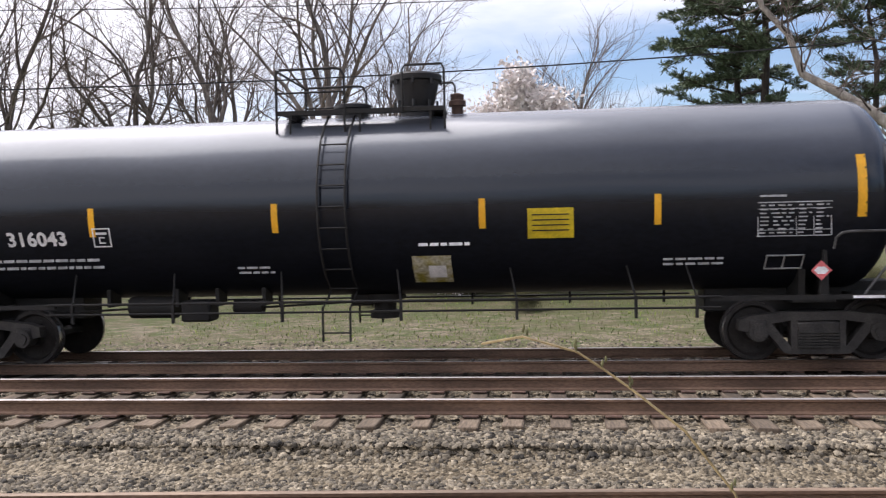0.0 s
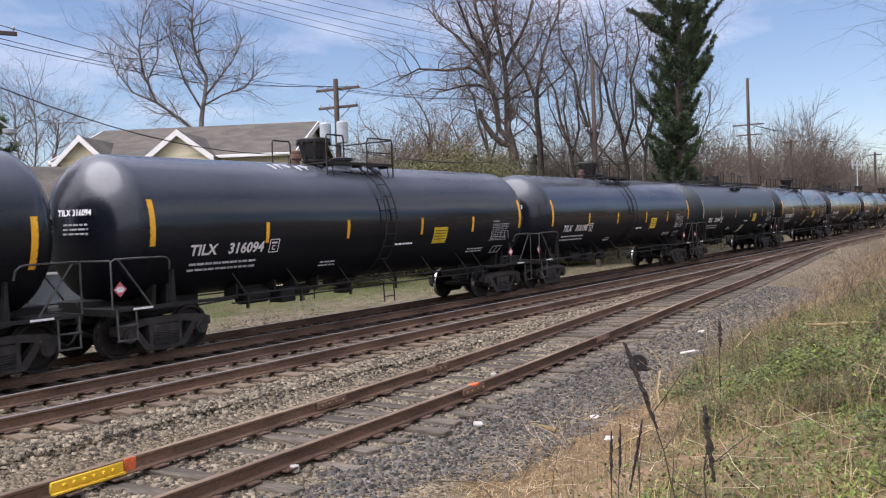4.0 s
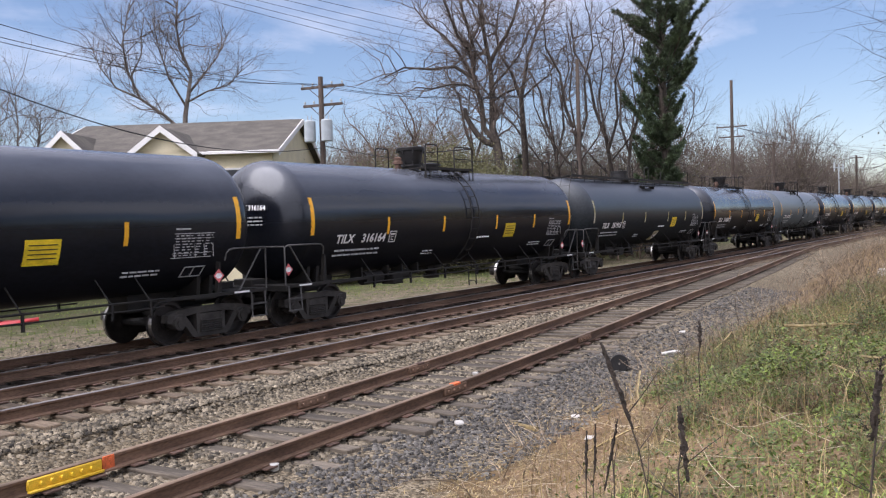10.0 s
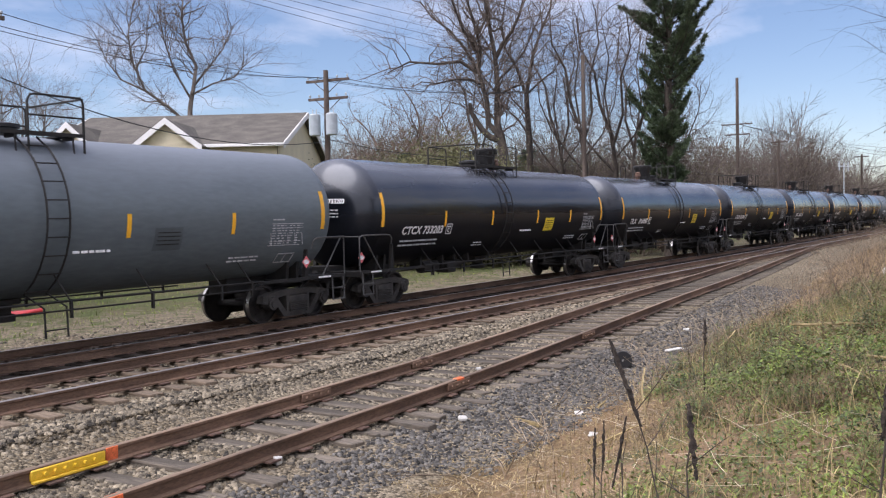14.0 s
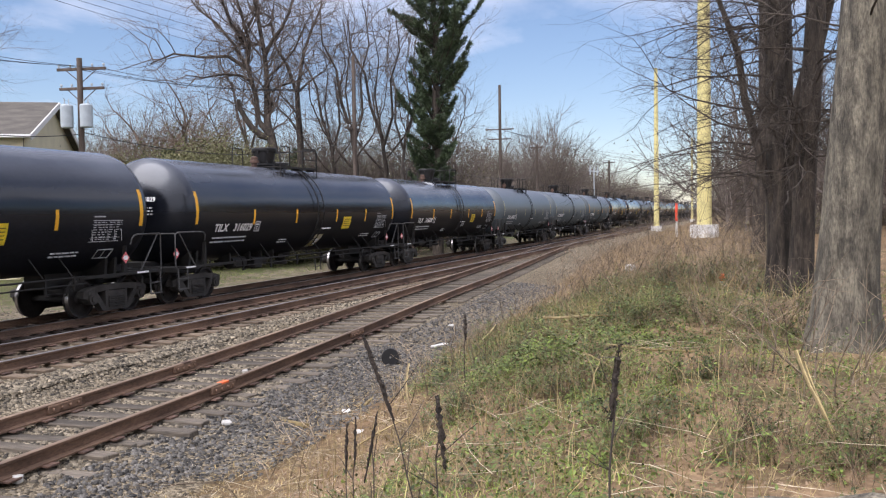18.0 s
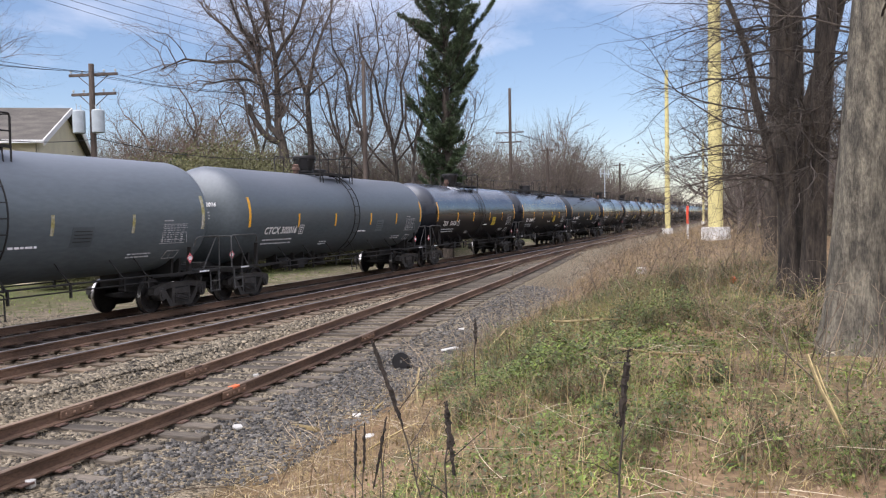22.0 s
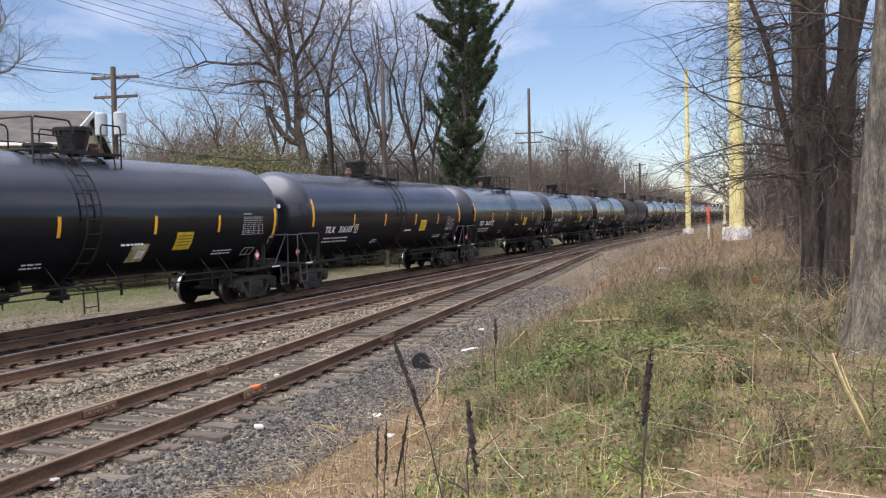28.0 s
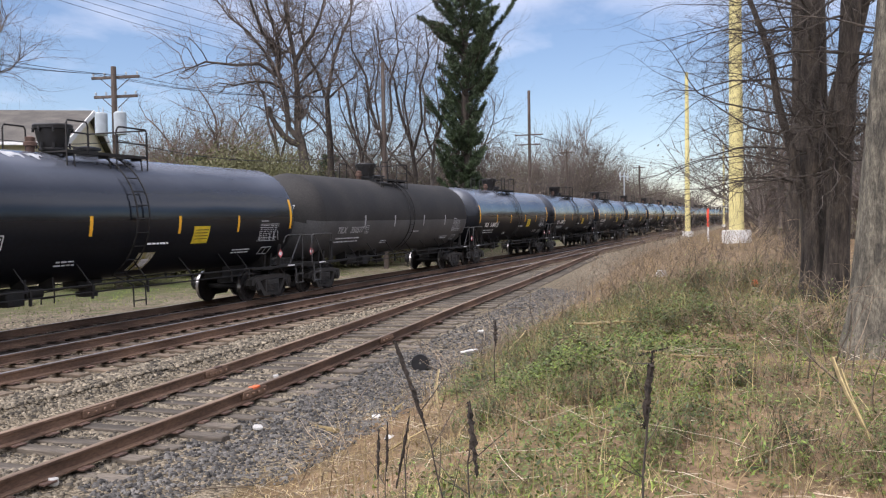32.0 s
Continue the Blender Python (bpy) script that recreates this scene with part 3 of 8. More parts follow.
        col.data[i].color = (weed, lawn_, min(1, strawy), oil_shade)
    return tagged(add("ground", me), "gravel, weedy bank and lawn around the railway", "ground", kind="structure")


build_ground()


def stone_mesh(name, places, sizes, rng, material):
    """Many small crushed stones as one mesh: jittered, sheared cubes of six faces each."""
    base = np.array([(-1, -1, -.7), (1, -1, -.7), (1, 1, -.7), (-1, 1, -.7), (-.7, -.7, .8), (.7, -.7, .8), (.7, .7, .8), (-.7, .7, .8)], float) * 0.5
    quad = np.array([(4, 5, 6, 7), (0, 1, 5, 4), (1, 2, 6, 5), (2, 3, 7, 6), (3, 0, 4, 7)])
    n = len(places)
    v = base[None] * (1 + rng.uniform(-.35, .35, (n, 8, 3))) * np.stack([rng.uniform(.7, 1.3, n), rng.uniform(.6, 1.0, n), rng.uniform(.5, .9, n)], 1)[:, None]
    a = rng.uniform(0, 6.283, n); t = rng.uniform(-.5, .5, n)
    ca, sa, ct, s2 = np.cos(a), np.sin(a), np.cos(t), np.sin(t)
    x, y, z = v[..., 0], v[..., 1], v[..., 2]
    y, z = y * ct[:, None] - z * s2[:, None], y * s2[:, None] + z * ct[:, None]
    x, y = x * ca[:, None] - y * sa[:, None], x * sa[:, None] + y * ca[:, None]
    v = np.stack([x, y, z], 2) * sizes[:, None, None] + places[:, None]
    f = (quad[None] + (np.arange(n) * 8)[:, None, None]).reshape(-1, 4)
    me = bpy.data.meshes.new(name)
    me.vertices.add(n * 8); me.vertices.foreach_set("co", v.ravel())
    me.loops.add(f.size); me.loops.foreach_set("vertex_index", f.ravel().astype(np.int32))
    me.polygons.add(len(f)); me.polygons.foreach_set("loop_start", np.arange(0, f.size, 4, dtype=np.int32))
    me.update(); me.validate()
    me.materials.append(material)
    return me


def build_stones():
    rng = np.random.default_rng(4)
    pts, sz = [], []
    for x0, x1, y0, y1, count, lo, hi in ((-9, 8, 5.6, 10.4, 36000, .026, .072), (8, 16, 4.8, 10.4, 22000, .026, .072), (16, 30, 5.3, 10.6, 15000, .03, .07), (-10, 22, 10.4, 13.6, 12000, .025, .06), (-12, 22, 14.0, 21.0, 9000, .03, .08)):
        n = int(count * DENSITY)
        x, y = rng.uniform(x0, x1, n), rng.uniform(y0, y1, n)
        for a, c in zip(x, y):
            if c > bank_y(a) - 0.2 + rng.uniform(-.6, .5):
                on_ties = a > 17 and siding_y(a) - 2.2 < c < siding_y(a) + .45
                if on_ties and rng.random() < .45:
                    continue
                over = a < 17 and -2.15 < c - siding_y(a) < .55 and abs((a + 16) % .56 - .28) > .15
                if over and rng.random() < .85:
                    continue
                pts.append((a, c, ground_z(a, c) + (0.004 if not on_ties else -.01))); sz.append(rng.uniform(lo, hi))
    pts, sz = np.array(pts), np.array(sz)
    cinder = np.array([c < siding_y(a) - 1.9 for a, c, _ in pts])
    # stones under the train take the darker colour that holds its shade
    shaded_bed = np.array([13.9 < c < 17.5 for a, c, _ in pts])
    me = stone_mesh("oily_ballast", pts[shaded_bed], sz[shaded_bed], rng, M["oily_shade"])
    tagged(add("oily_ballast", me), "dark oiled ballast under the train, the train shade painted in", "gravel", kind="stuff")
    pts, sz, cinder = pts[~shaded_bed], sz[~shaded_bed], cinder[~shaded_bed]
    me = stone_mesh("ballast", pts[~cinder], sz[~cinder], rng, M["stone"])
    tagged(add("ballast", me), "grey-brown crushed stone ballast between the tracks", "gravel", kind="stuff")
    me = stone_mesh("gravel", pts[cinder], sz[cinder] * .85, rng, M["cinder"])
    return tagged(add("gravel", me), "dark grey gravel between the siding and the bank", "gravel", kind="stuff")


DENSITY = 1.0
build_stones()


# ---- tracks ----
def rail_profile():
    return [(-.07, 0), (.07, 0), (.07, .018), (.012, .035), (.010, .125), (.036, .14), (.037, .168), (.026, .175), (-.026, .175), (-.037, .168), (-.036, .14), (-.010, .125), (-.012, .035), (-.07, .018)]


def rail(name, parent, path, top):
    """A rail along (x, y, z of its head); the running face is polished."""
    prof = rail_profile()
    bm = bmesh.new()
    rings = []
    for i, p in enumerate(path):
        a, c = Vector(path[max(i - 1, 0)]), Vector(path[min(i + 1, len(path) - 1)])
        d = (c - a).normalized(); side = Vector((-d.y, d.x, 0)).normalized()
        rings.append([bm.verts.new(Vector(p) + side * u + Vector((0, 0, w - RAIL_H))) for u, w in prof])
    n = len(prof)
    for s, t in zip(rings, rings[1:]):
        for k in range(n):
            f = bm.faces.new((s[k], t[k], t[(k + 1) % n], s[(k + 1) % n]))
            f.material_index = 1 if 6 <= k <= 8 else 0
    bm.faces.new(rings[0]); bm.faces.new(rings[-1][::-1])
    return add(name, done(bm, name, M["rail"], top), parent)


TIE_MESH, PLATE_MESH = [], []


def tie_meshes():
    for k in range(6):
        bm = bmesh.new()
        box(bm, -.115, .115, -1.3, 1.3, -.17, 0, bevel=0.012)
        for v in bm.verts:
            q = noise.noise_vector((v.co.x * 3 + k * 7, v.co.y * 2, v.co.z * 3))
            v.co += Vector((q.x * .018, q.y * .05, q.z * .012))
        TIE_MESH.append((done(bm, "tie", M["tie"]), None))
        bm = bmesh.new()
        box(bm, -.115, .115, -1.3, 1.3, -.17, 0, bevel=0.012)
        for v in bm.verts:
            q = noise.noise_vector((v.co.x * 3 + k * 9, v.co.y * 2 + 5, v.co.z * 3))
            v.co += Vector((q.x * .022, q.y * .07, q.z * .015))
        # darker copy of each tie, with the train's shade painted in
        dark = TIE_MESH[k][0].copy(); dark.materials[0] = M["tie_oily_shade"]
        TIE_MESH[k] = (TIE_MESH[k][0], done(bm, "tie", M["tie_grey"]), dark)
    bm = bmesh.new()
    box(bm, -.09, .09, -.15, .15, -.012, .010, bevel=0.004)
    PLATE_MESH.append(done(bm, "tie_plate", M["plate"]))


tie_meshes()


def straight_track(name, yc, z, top, x0, x1, near0, near1, pitch, label, sink, wood=0):
    rng = random.Random(name)
    tr = tagged(new(name), label, "railway track", kind="structure")
    xs = [-400, -100, *range(-40, 121, 10), 200, 400, 900]
    for s in (1, -1):
        rail("rail", tr, [(x, yc + s * GAUGE / 2, z) for x in xs], top)
    x = x0
    rest = bmesh.new()
    while x < x1:
        px, yaw, k = x + rng.uniform(-.04, .04), rng.uniform(-1.2, 1.2), rng.randrange(6)
        zt = z - RAIL_H - .02 - rng.uniform(0, sink)
        sh = rng.uniform(-.06, .06)
        if near0 < x < near1:
            add("tie", TIE_MESH[k][wood], tr, pose(px, yc + sh, zt, 0, 0, yaw))
            for s in (1, -1):
                add("tie_plate", PLATE_MESH[0], tr, pose(px, yc + s * GAUGE / 2, z - RAIL_H - .006, 0, 0, yaw))
        else:
            box(rest, px - .11, px + .11, yc + sh - 1.3, yc + sh + 1.3, zt - .15, zt)
        x += pitch
    ob = add("tie_row", done(rest, "tie_row", M["tie_oily_shade" if wood else "tie"]), tr)
    ob["kind"] = "stuff"
    return tr


straight_track("railway_track_1", Y_TRAIN, Z_TRAIN, M["railtop"], -30, 130, -9, 24, 0.53, "running track under the train, dark oiled ties with the train shade painted in", 0.02, 2)
straight_track("railway_track_2", Y_NEAR, 0.0, M["railtop"], -30, 130, -8, 34, 0.53, "empty running track with rusty rails and brown wooden ties", 0.02)


def build_siding():
    rng = random.Random(8)
    tr = tagged(new("railway_track_3"), "rusty siding with grey ties joining the main track at a switch", "railway track", kind="structure")
    xs = [x * 1.0 for x in range(-40, 66)]

    def side(x, off):
        s = (siding_y(x + .1) - siding_y(x - .1)) / .2
        return siding_y(x) + off * math.sqrt(1 + s * s)
    rail("rail", tr, [(x, max(6.0, siding_y(x)) if x > -20 else siding_y(-20), siding_z(x) - (0.01 if x > 50 else 0)) for x in xs if siding_y(x) < 12.45], M["railtop_rust"])
    rail("rail", tr, [(x, side(x, -GAUGE) if x > -20 else side(-20, -GAUGE), siding_z(x)) for x in xs if side(x, -GAUGE) < 10.92], M["railtop_rust"])
    x = -16.0
    while x < 60:
        c = siding_y(x) - GAUGE / 2
        slope = math.degrees(math.atan((siding_y(x + .5) - siding_y(x - .5))))
        z = siding_z(x) - RAIL_H - .02 - (rng.uniform(.0, .036) if x < 17 else rng.uniform(0, .015))
        if x < 24:
            if rng.random() < .94:
                add("tie", TIE_MESH[rng.randrange(6)][1], tr, pose(x + rng.uniform(-.06, .06), c + rng.uniform(-.22, .16), z, 0, 0, slope + rng.uniform(-4, 4)))
        else:
            y0, y1 = side(x, -GAUGE) - .55, 10.25 if x < 42 else 10.30
            if y1 - y0 > .5:
                bm = bmesh.new(); box(bm, -.115, .115, y0, y1, -.17, 0, bevel=.01)
                part("tie", bm, M["tie_grey"], tr, m=pose(x, 0, z - .004))
        if x < 20:
            for off in (0, -GAUGE):
                add("tie_plate", PLATE_MESH[0], tr, pose(x, side(x, off), siding_z(x) - RAIL_H - .006, 0, 0, slope))
        x += 0.56
    # yellow joint bars bolted to both rails, orange paint beside them
    for x0, x1, off in ((5.05, 5.95, 0), (4.0, 4.85, -GAUGE)):
        bm = bmesh.new()
        xm = (x0 + x1) / 2
        for s in (-1, 1):
            box(bm, -(x1 - x0) / 2, (x1 - x0) / 2, s * .03 - .022, s * .03 + .022, -.135, -.02, bevel=.012)
            box(bm, -(x1 - x0) / 2, (x1 - x0) / 2, s * .06 - .03, s * .06 + .03, -.160, -.130, bevel=.008)
            for q in (-.3, -.18, -.06, .06, .18, .3):
                cyl(bm, (q, s * .04, -.08), (q, s * .085, -.08), .022, n=8)
        part("joint_bar", bm, M["yellow"], tr, "yellow painted steel joint bar", m=pose(xm, side(xm, off), siding_z(xm), 0, 0, math.degrees(math.atan(siding_y(xm + .5) - siding_y(xm - .5)))))
        bm = bmesh.new(); box(bm, 0, .16, -.043, .043, -.15, -.004, bevel=.004)
        part("paint_mark", bm, M["orange"], tr, "orange paint on the rail", m=pose(x1 + .01, side(x1 + .08, off), siding_z(x1), 0, 0, 2))
    # plain joints farther on, the near one sprayed orange
    for xj, off, c in ((11.2, -GAUGE, "orange"), (12.5, 0, "plate"), (9.6, 0, "rail"), (16.5, -GAUGE, "rail")):
        bm = bmesh.new()
        for s in (-1, 1):
            box(bm, -.33, .33, s * .03 - .02, s * .03 + .02, -.135, -.022, bevel=.01)
            for q in (-.24, -.08, .08, .24):
                cyl(bm, (q, s * .04, -.08), (q, s * .08, -.08), .02, n=6)
        part("joint_bar", bm, M["rail"], tr, m=pose(xj, side(xj, off), siding_z(xj), 0, 0, 2))
        if c != "rail":
            bm = bmesh.new(); box(bm, -.10, .10, -.045, .045, -.12, .003, bevel=.004)
            part("paint_mark", bm, M[c], tr, m=pose(xj + .05, side(xj, off), siding_z(xj), 0, 0, 2))
    return tr


build_siding()


def build_derail():
    """A yellow derail shoe on the siding's near rail."""
    t = tagged(new("derail"), "yellow painted steel derail shoe beside the siding rail", "derail")
    x, y = 3.2, siding_y(3.2) - GAUGE + .28
    t.matrix_basis = pose(x, y - .02, siding_z(3.2) - .06, 0, 0, 4)
    bm = bmesh.new()
    prof = [(-.42, -.05), (-.40, .03), (-.30, .075), (.30, .06), (.42, .0), (.42, -.06)]
    f = bm.faces.new([bm.verts.new((a, -.16, b)) for a, b in prof])
    g = bmesh.ops.extrude_face_region(bm, geom=[f])
    bmesh.ops.translate(bm, vec=(0, .34, 0), verts=[v for v in g["geom"] if isinstance(v, bmesh.types.BMVert)])
    bmesh.ops.bevel(bm, geom=bm.edges[:], offset=.014, segments=1, affect="EDGES")
    part("shoe", bm, M["yellow"], t)
    bm = bmesh.new(); box(bm, -.46, .46, -.3, .3, -.15, -.065, bevel=.01)
    part("base_plate", bm, M["tie_grey"], t)
    bm = bmesh.new(); cyl(bm, (-.28, -.1, .055), (-.28, -.1, .09), .05, n=10)
    part("lug", bm, M["plastic"], t)
    return t


build_derail()


# ---- the train: tank cars, built about their middle; x runs back along the train, z = 0 on the rail ----
TR, TZ, TL = 1.52, 2.58, 7.47            # tank radius, axis height, half length of the barrel
PITCH = 17.2
MESH = {}


def cached(key, make):
    if key not in MESH:
        MESH[key] = make()
    return MESH[key]


def tank_mesh(kind):
    bm = bmesh.new()
    prof = []
    for k in range(9):
        a = math.pi / 2 * k / 8
        prof.append((-TL - .74 * math.cos(a), max(.02, TR * math.sin(a))))
    prof += [(-TL + .04, TR + .006), (-TL + .10, TR), (0, TR), (TL - .10, TR), (TL - .04, TR + .006)] + [(-s, r) for s, r in reversed(prof)]
    lathe(bm, prof, "x", 56)
    bmesh.ops.translate(bm, vec=(0, 0, TZ), verts=bm.verts)
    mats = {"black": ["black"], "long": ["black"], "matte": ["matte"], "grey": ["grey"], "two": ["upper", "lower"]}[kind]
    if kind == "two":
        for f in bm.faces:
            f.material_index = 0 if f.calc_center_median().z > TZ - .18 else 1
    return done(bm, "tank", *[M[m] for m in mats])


def curved_plate(w, h, lift=.006, skew=0.0):
    """A thin sheet bent to the tank, its middle at height 0 of its own, upright."""
    def make(z):
        bm = bmesh.new()
        n = max(2, int(h / .12))
        rows = []
        for k in range(n + 1):
            zz = z - h / 2 + h * k / n
            y = -math.sqrt(max(.01, (TR + lift) ** 2 - (zz - TZ) ** 2))
            sx = skew * (k / n - .5)
            rows.append([bm.verts.new((-w / 2 + sx, y, zz - z)), bm.verts.new((w / 2 + sx, y, zz - z))])
        for a, b in zip(rows, rows[1:]):
            bm.faces.new((a[0], a[1], b[1], b[0]))
        g = bmesh.ops.extrude_face_region(bm, geom=bm.faces[:])
        bmesh.ops.translate(bm, vec=(0, .004, 0), verts=[v for v in g["geom"] if isinstance(v, bmesh.types.BMVert)])
        return bm
    return make


def sheet(key, w, h, z, material, skew=0.0, lift=.006):
    return cached((key, w, h, z, material, skew), lambda: done(curved_plate(w, h, lift, skew)(z), key, M[material], smooth=False))


def bars_mesh(key, rows, z, material):
    """Rows of short bars standing for small lettering: (x0, x1, dz, height)."""
    def make():
        bm = bmesh.new()
        for x0, x1, dz, h in rows:
            zc = z + dz
            y = -math.sqrt(max(.01, (TR + .006) ** 2 - (zc - TZ) ** 2))
            box(bm, x0, x1, y - .003, y + .003, dz - h / 2, dz + h / 2)
        return done(bm, key, M[material], smooth=False)
    return cached((key, z, material), make)


def table_rows():
    """A ruled load table: frame, two columns of figures, a title over it."""
    rows = [(-.53, .53, .25, .016), (-.53, .53, -.25, .016), (-.53, .53, .155, .010), (-.53, .53, -.16, .010), (-.53, -.515, 0, .5), (.515, .53, 0, .5), (.02, .03, 0, .5), (.27, .28, 0, .5),
            (-.5, -.12, .345, .032)]
    rng = random.Random(3)
    for k in range(8):
        dz = .205 - .058 * k
        for a, b in ((-.49, -.01), (.06, .24), (.31, .49)):
            x = a
            while x < b - .03:
                w = rng.uniform(.05, .13)
                rows.append((x, min(b, x + w), dz, .022)); x += w + rng.uniform(.03, .07)
                if a > 0 and rng.random() < .5:
                    break
    return rows


def words(width, seed, h=.05, lines=1, gap=.09):
    rng = random.Random(seed)
    rows = []
    for k in range(lines):
        x = -width / 2
        while x < width / 2 - .04:
            w = rng.uniform(.08, .22)
            rows.append((x, min(width / 2, x + w), -k * gap, h)); x += w + .035
    return rows


def dome_mesh():
    """Flared housing with a rolled rim and bolts under it."""
    bm = bmesh.new()
    lathe(bm, [(4.02, .27), (4.16, .27), (4.18, .33), (4.22, .33), (4.24, .30), (4.40, .345), (4.66, .40), (4.68, .44), (4.76, .45), (4.79, .43), (4.80, .10), (4.81, .02)], "z", 24, cap=True)
    for k in range(8):
        a = k * math.pi / 4
        cyl(bm, (.36 * math.cos(a), .36 * math.sin(a), 4.22), (.36 * math.cos(a), .36 * math.sin(a), 4.34), .026, n=6)
        box(bm, .43 * math.cos(a) - .02, .43 * math.cos(a) + .02, .43 * math.sin(a) - .02, .43 * math.sin(a) + .02, 4.60, 4.70)
    return done(bm, "dome_housing", M["plastic"])


def hatch_mesh():
    bm = bmesh.new()
    lathe(bm, [(4.02, .27), (4.24, .27), (4.25, .33), (4.31, .33), (4.33, .25), (4.36, .06)], "z", 18, cap=True)
    return done(bm, "hatch", M["plastic"])


def valve_mesh():
    bm = bmesh.new()
    lathe(bm, [(4.05, .10), (4.25, .10), (4.26, .15), (4.34, .15), (4.36, .11), (4.45, .12), (4.48, .05)], "z", 12, cap=True)
    return done(bm, "safety_valve", M["plate"])


def platform_mesh():
    """Grating planks on both sides of the crown on slim brackets."""
    bm = bmesh.new()
    for s in (-1, 1):
        box(bm, -1.35, 1.35, s * .77 - .17, s * .77 + .17, 4.08, 4.115)
        box(bm, -1.37, 1.37, s * .935 - .012, s * .935 + .012, 4.06, 4.13)
        for x in (-1.15, 0, 1.15):
            box(bm, x - .02, x + .02, s * .78 - .16, s * .78 + .16, 4.0, 4.09)
            pipe(bm, [(x, s * .92, 4.06), (x, s * .96, 3.72)], .018, 5)
    for x0, x1 in ((-1.35, -1.05), (1.08, 1.35)):
        box(bm, x0, x1, -.62, .62, 4.085, 4.112)
    return done(bm, "platform", M["under"])


def railing_mesh(end):
    """A bent pipe guard on the platform's edge: a short post with a bar, or a long two-bar hoop."""
    bm = bmesh.new()
    r = .022
    if end < 0:
        pipe(bm, [(-1.38, 0, 3.75), (-1.38, 0, 4.72), (-1.34, 0, 4.80), (-.75, 0, 4.80), (-.70, 0, 4.72), (-.70, 0, 4.05)], r)
    else:
        pipe(bm, [(.25, 0, 3.75), (.25, 0, 4.68), (.31, 0, 4.78), (.40, 0, 4.80), (1.32, 0, 4.80), (1.38, 0, 4.72), (1.38, 0, 3.75)], r)
        pipe(bm, [(.25, 0, 4.42), (1.38, 0, 4.42)], r * .8)
    return done(bm, "railing", M["under"])


def end_railing_mesh():
    bm = bmesh.new()
    pipe(bm, [(0, -.92, 4.05), (0, -.92, 4.79), (0, .92, 4.79), (0, .92, 4.05)], .022)
    return done(bm, "railing", M["under"])


def ladder_mesh():
    bm = bmesh.new()
    for x in (-.22, .22):
        pts = []
        for k in range(13):
            z = 4.05 - k * (4.05 - 1.18) / 12
            y = -math.sqrt(max(.02, (TR + .10) ** 2 - (z - TZ) ** 2))
            pts.append((x, y, z))
        pts += [(x, -1.42, .95), (x, -1.44, .42)]
        pipe(bm, pts, .02, 5)
    for k in range(11):
        z = 3.86 - k * .33
        y = -math.sqrt(max(.02, (TR + .10) ** 2 - (z - TZ) ** 2)) if z > 1.2 else -1.43
        pipe(bm, [(-.24, y, z), (.24, y, z)], .014, 5)
    return done(bm, "ladder", M["under"])


def walkway_mesh():
    """A running board along the whole crown with a thin edge."""
    bm = bmesh.new()
    for s in (-1, 1):
        box(bm, -7.7, 7.7, s * .52 - .16, s * .52 + .16, 4.165, 4.195)
        box(bm, -7.7, 7.7, s * .68 - .012, s * .68 + .012, 4.13, 4.225)
        for k in range(-7, 8):
            pipe(bm, [(k * 1.05, s * .66, 4.17), (k * 1.05, s * .62, 3.96)], .014, 4)
    for x in (-7.5, -3.8, 3.8, 7.5):
        box(bm, x - .05, x + .05, -.5, .5, 4.13, 4.17)
    return done(bm, "walkway", M["under"])


def drum_mesh():
    """Straight valve housing with a bottom flange and a flat lid."""
    bm = bmesh.new()
    lathe(bm, [(4.02, .47), (4.20, .47), (4.21, .40), (4.52, .40), (4.53, .425), (4.60, .425), (4.61, .38), (4.62, .03)], "z", 22, cap=True)
    return done(bm, "dome_housing", M["plastic"])


def side_step_mesh():
    """Plank hung low on the shoulder beside the housing, with a short guard."""
    bm = bmesh.new()
    box(bm, .15, 1.75, -1.16, -.94, 3.83, 3.865)
    for x in (.3, 1.6):
        box(bm, x - .02, x + .02, -1.15, -.85, 3.72, 3.84)
    pipe(bm, [(.2, -1.14, 3.85), (.2, -1.14, 4.0), (1.7, -1.14, 4.0), (1.7, -1.14, 3.85)], .014, 5)
    return done(bm, "side_step", M["under"])


def end_ladder_mesh():
    """Ladder up the front head to the crown walkway."""
    bm = bmesh.new()
    for y in (-.78, -.36):
        pipe(bm, [(-8.24, y, 1.03), (-8.24, y, 3.0), (-8.16, y, 3.7), (-7.9, y, 4.16), (-7.68, y, 4.19)], .014, 5)
    for k in range(9):
        z = 1.35 + .3 * k
        x = -8.24 if z < 3.05 else -8.24 + .13 * (z - 3.0)
        pipe(bm, [(x, -.78, z), (x, -.36, z)], .009, 5)
    return done(bm, "end_ladder", M["under"])


def scrawl(car, x, z, seed, width):
    """Pale chalk scribble of loops along the shell."""
    rng = random.Random(seed)
    bm = bmesh.new()
    u, pts = -width / 2, []
    while u < width / 2:
        w, h = rng.uniform(.10, .2), rng.uniform(.08, .16)
        pts += [(u, -h * .6, 0), (u + w * .2, h, 0), (u + w * .7, h * .8, 0), (u + w * .6, -h * .5, 0), (u + w * .2, -h * .2, 0)]
        u += w
    pipe(bm, pts, .010, 4)
    part("chalk_mark", bm, M["dimwhite"], car, "pale scrawled chalk marks", on_tank(x, z, .006))


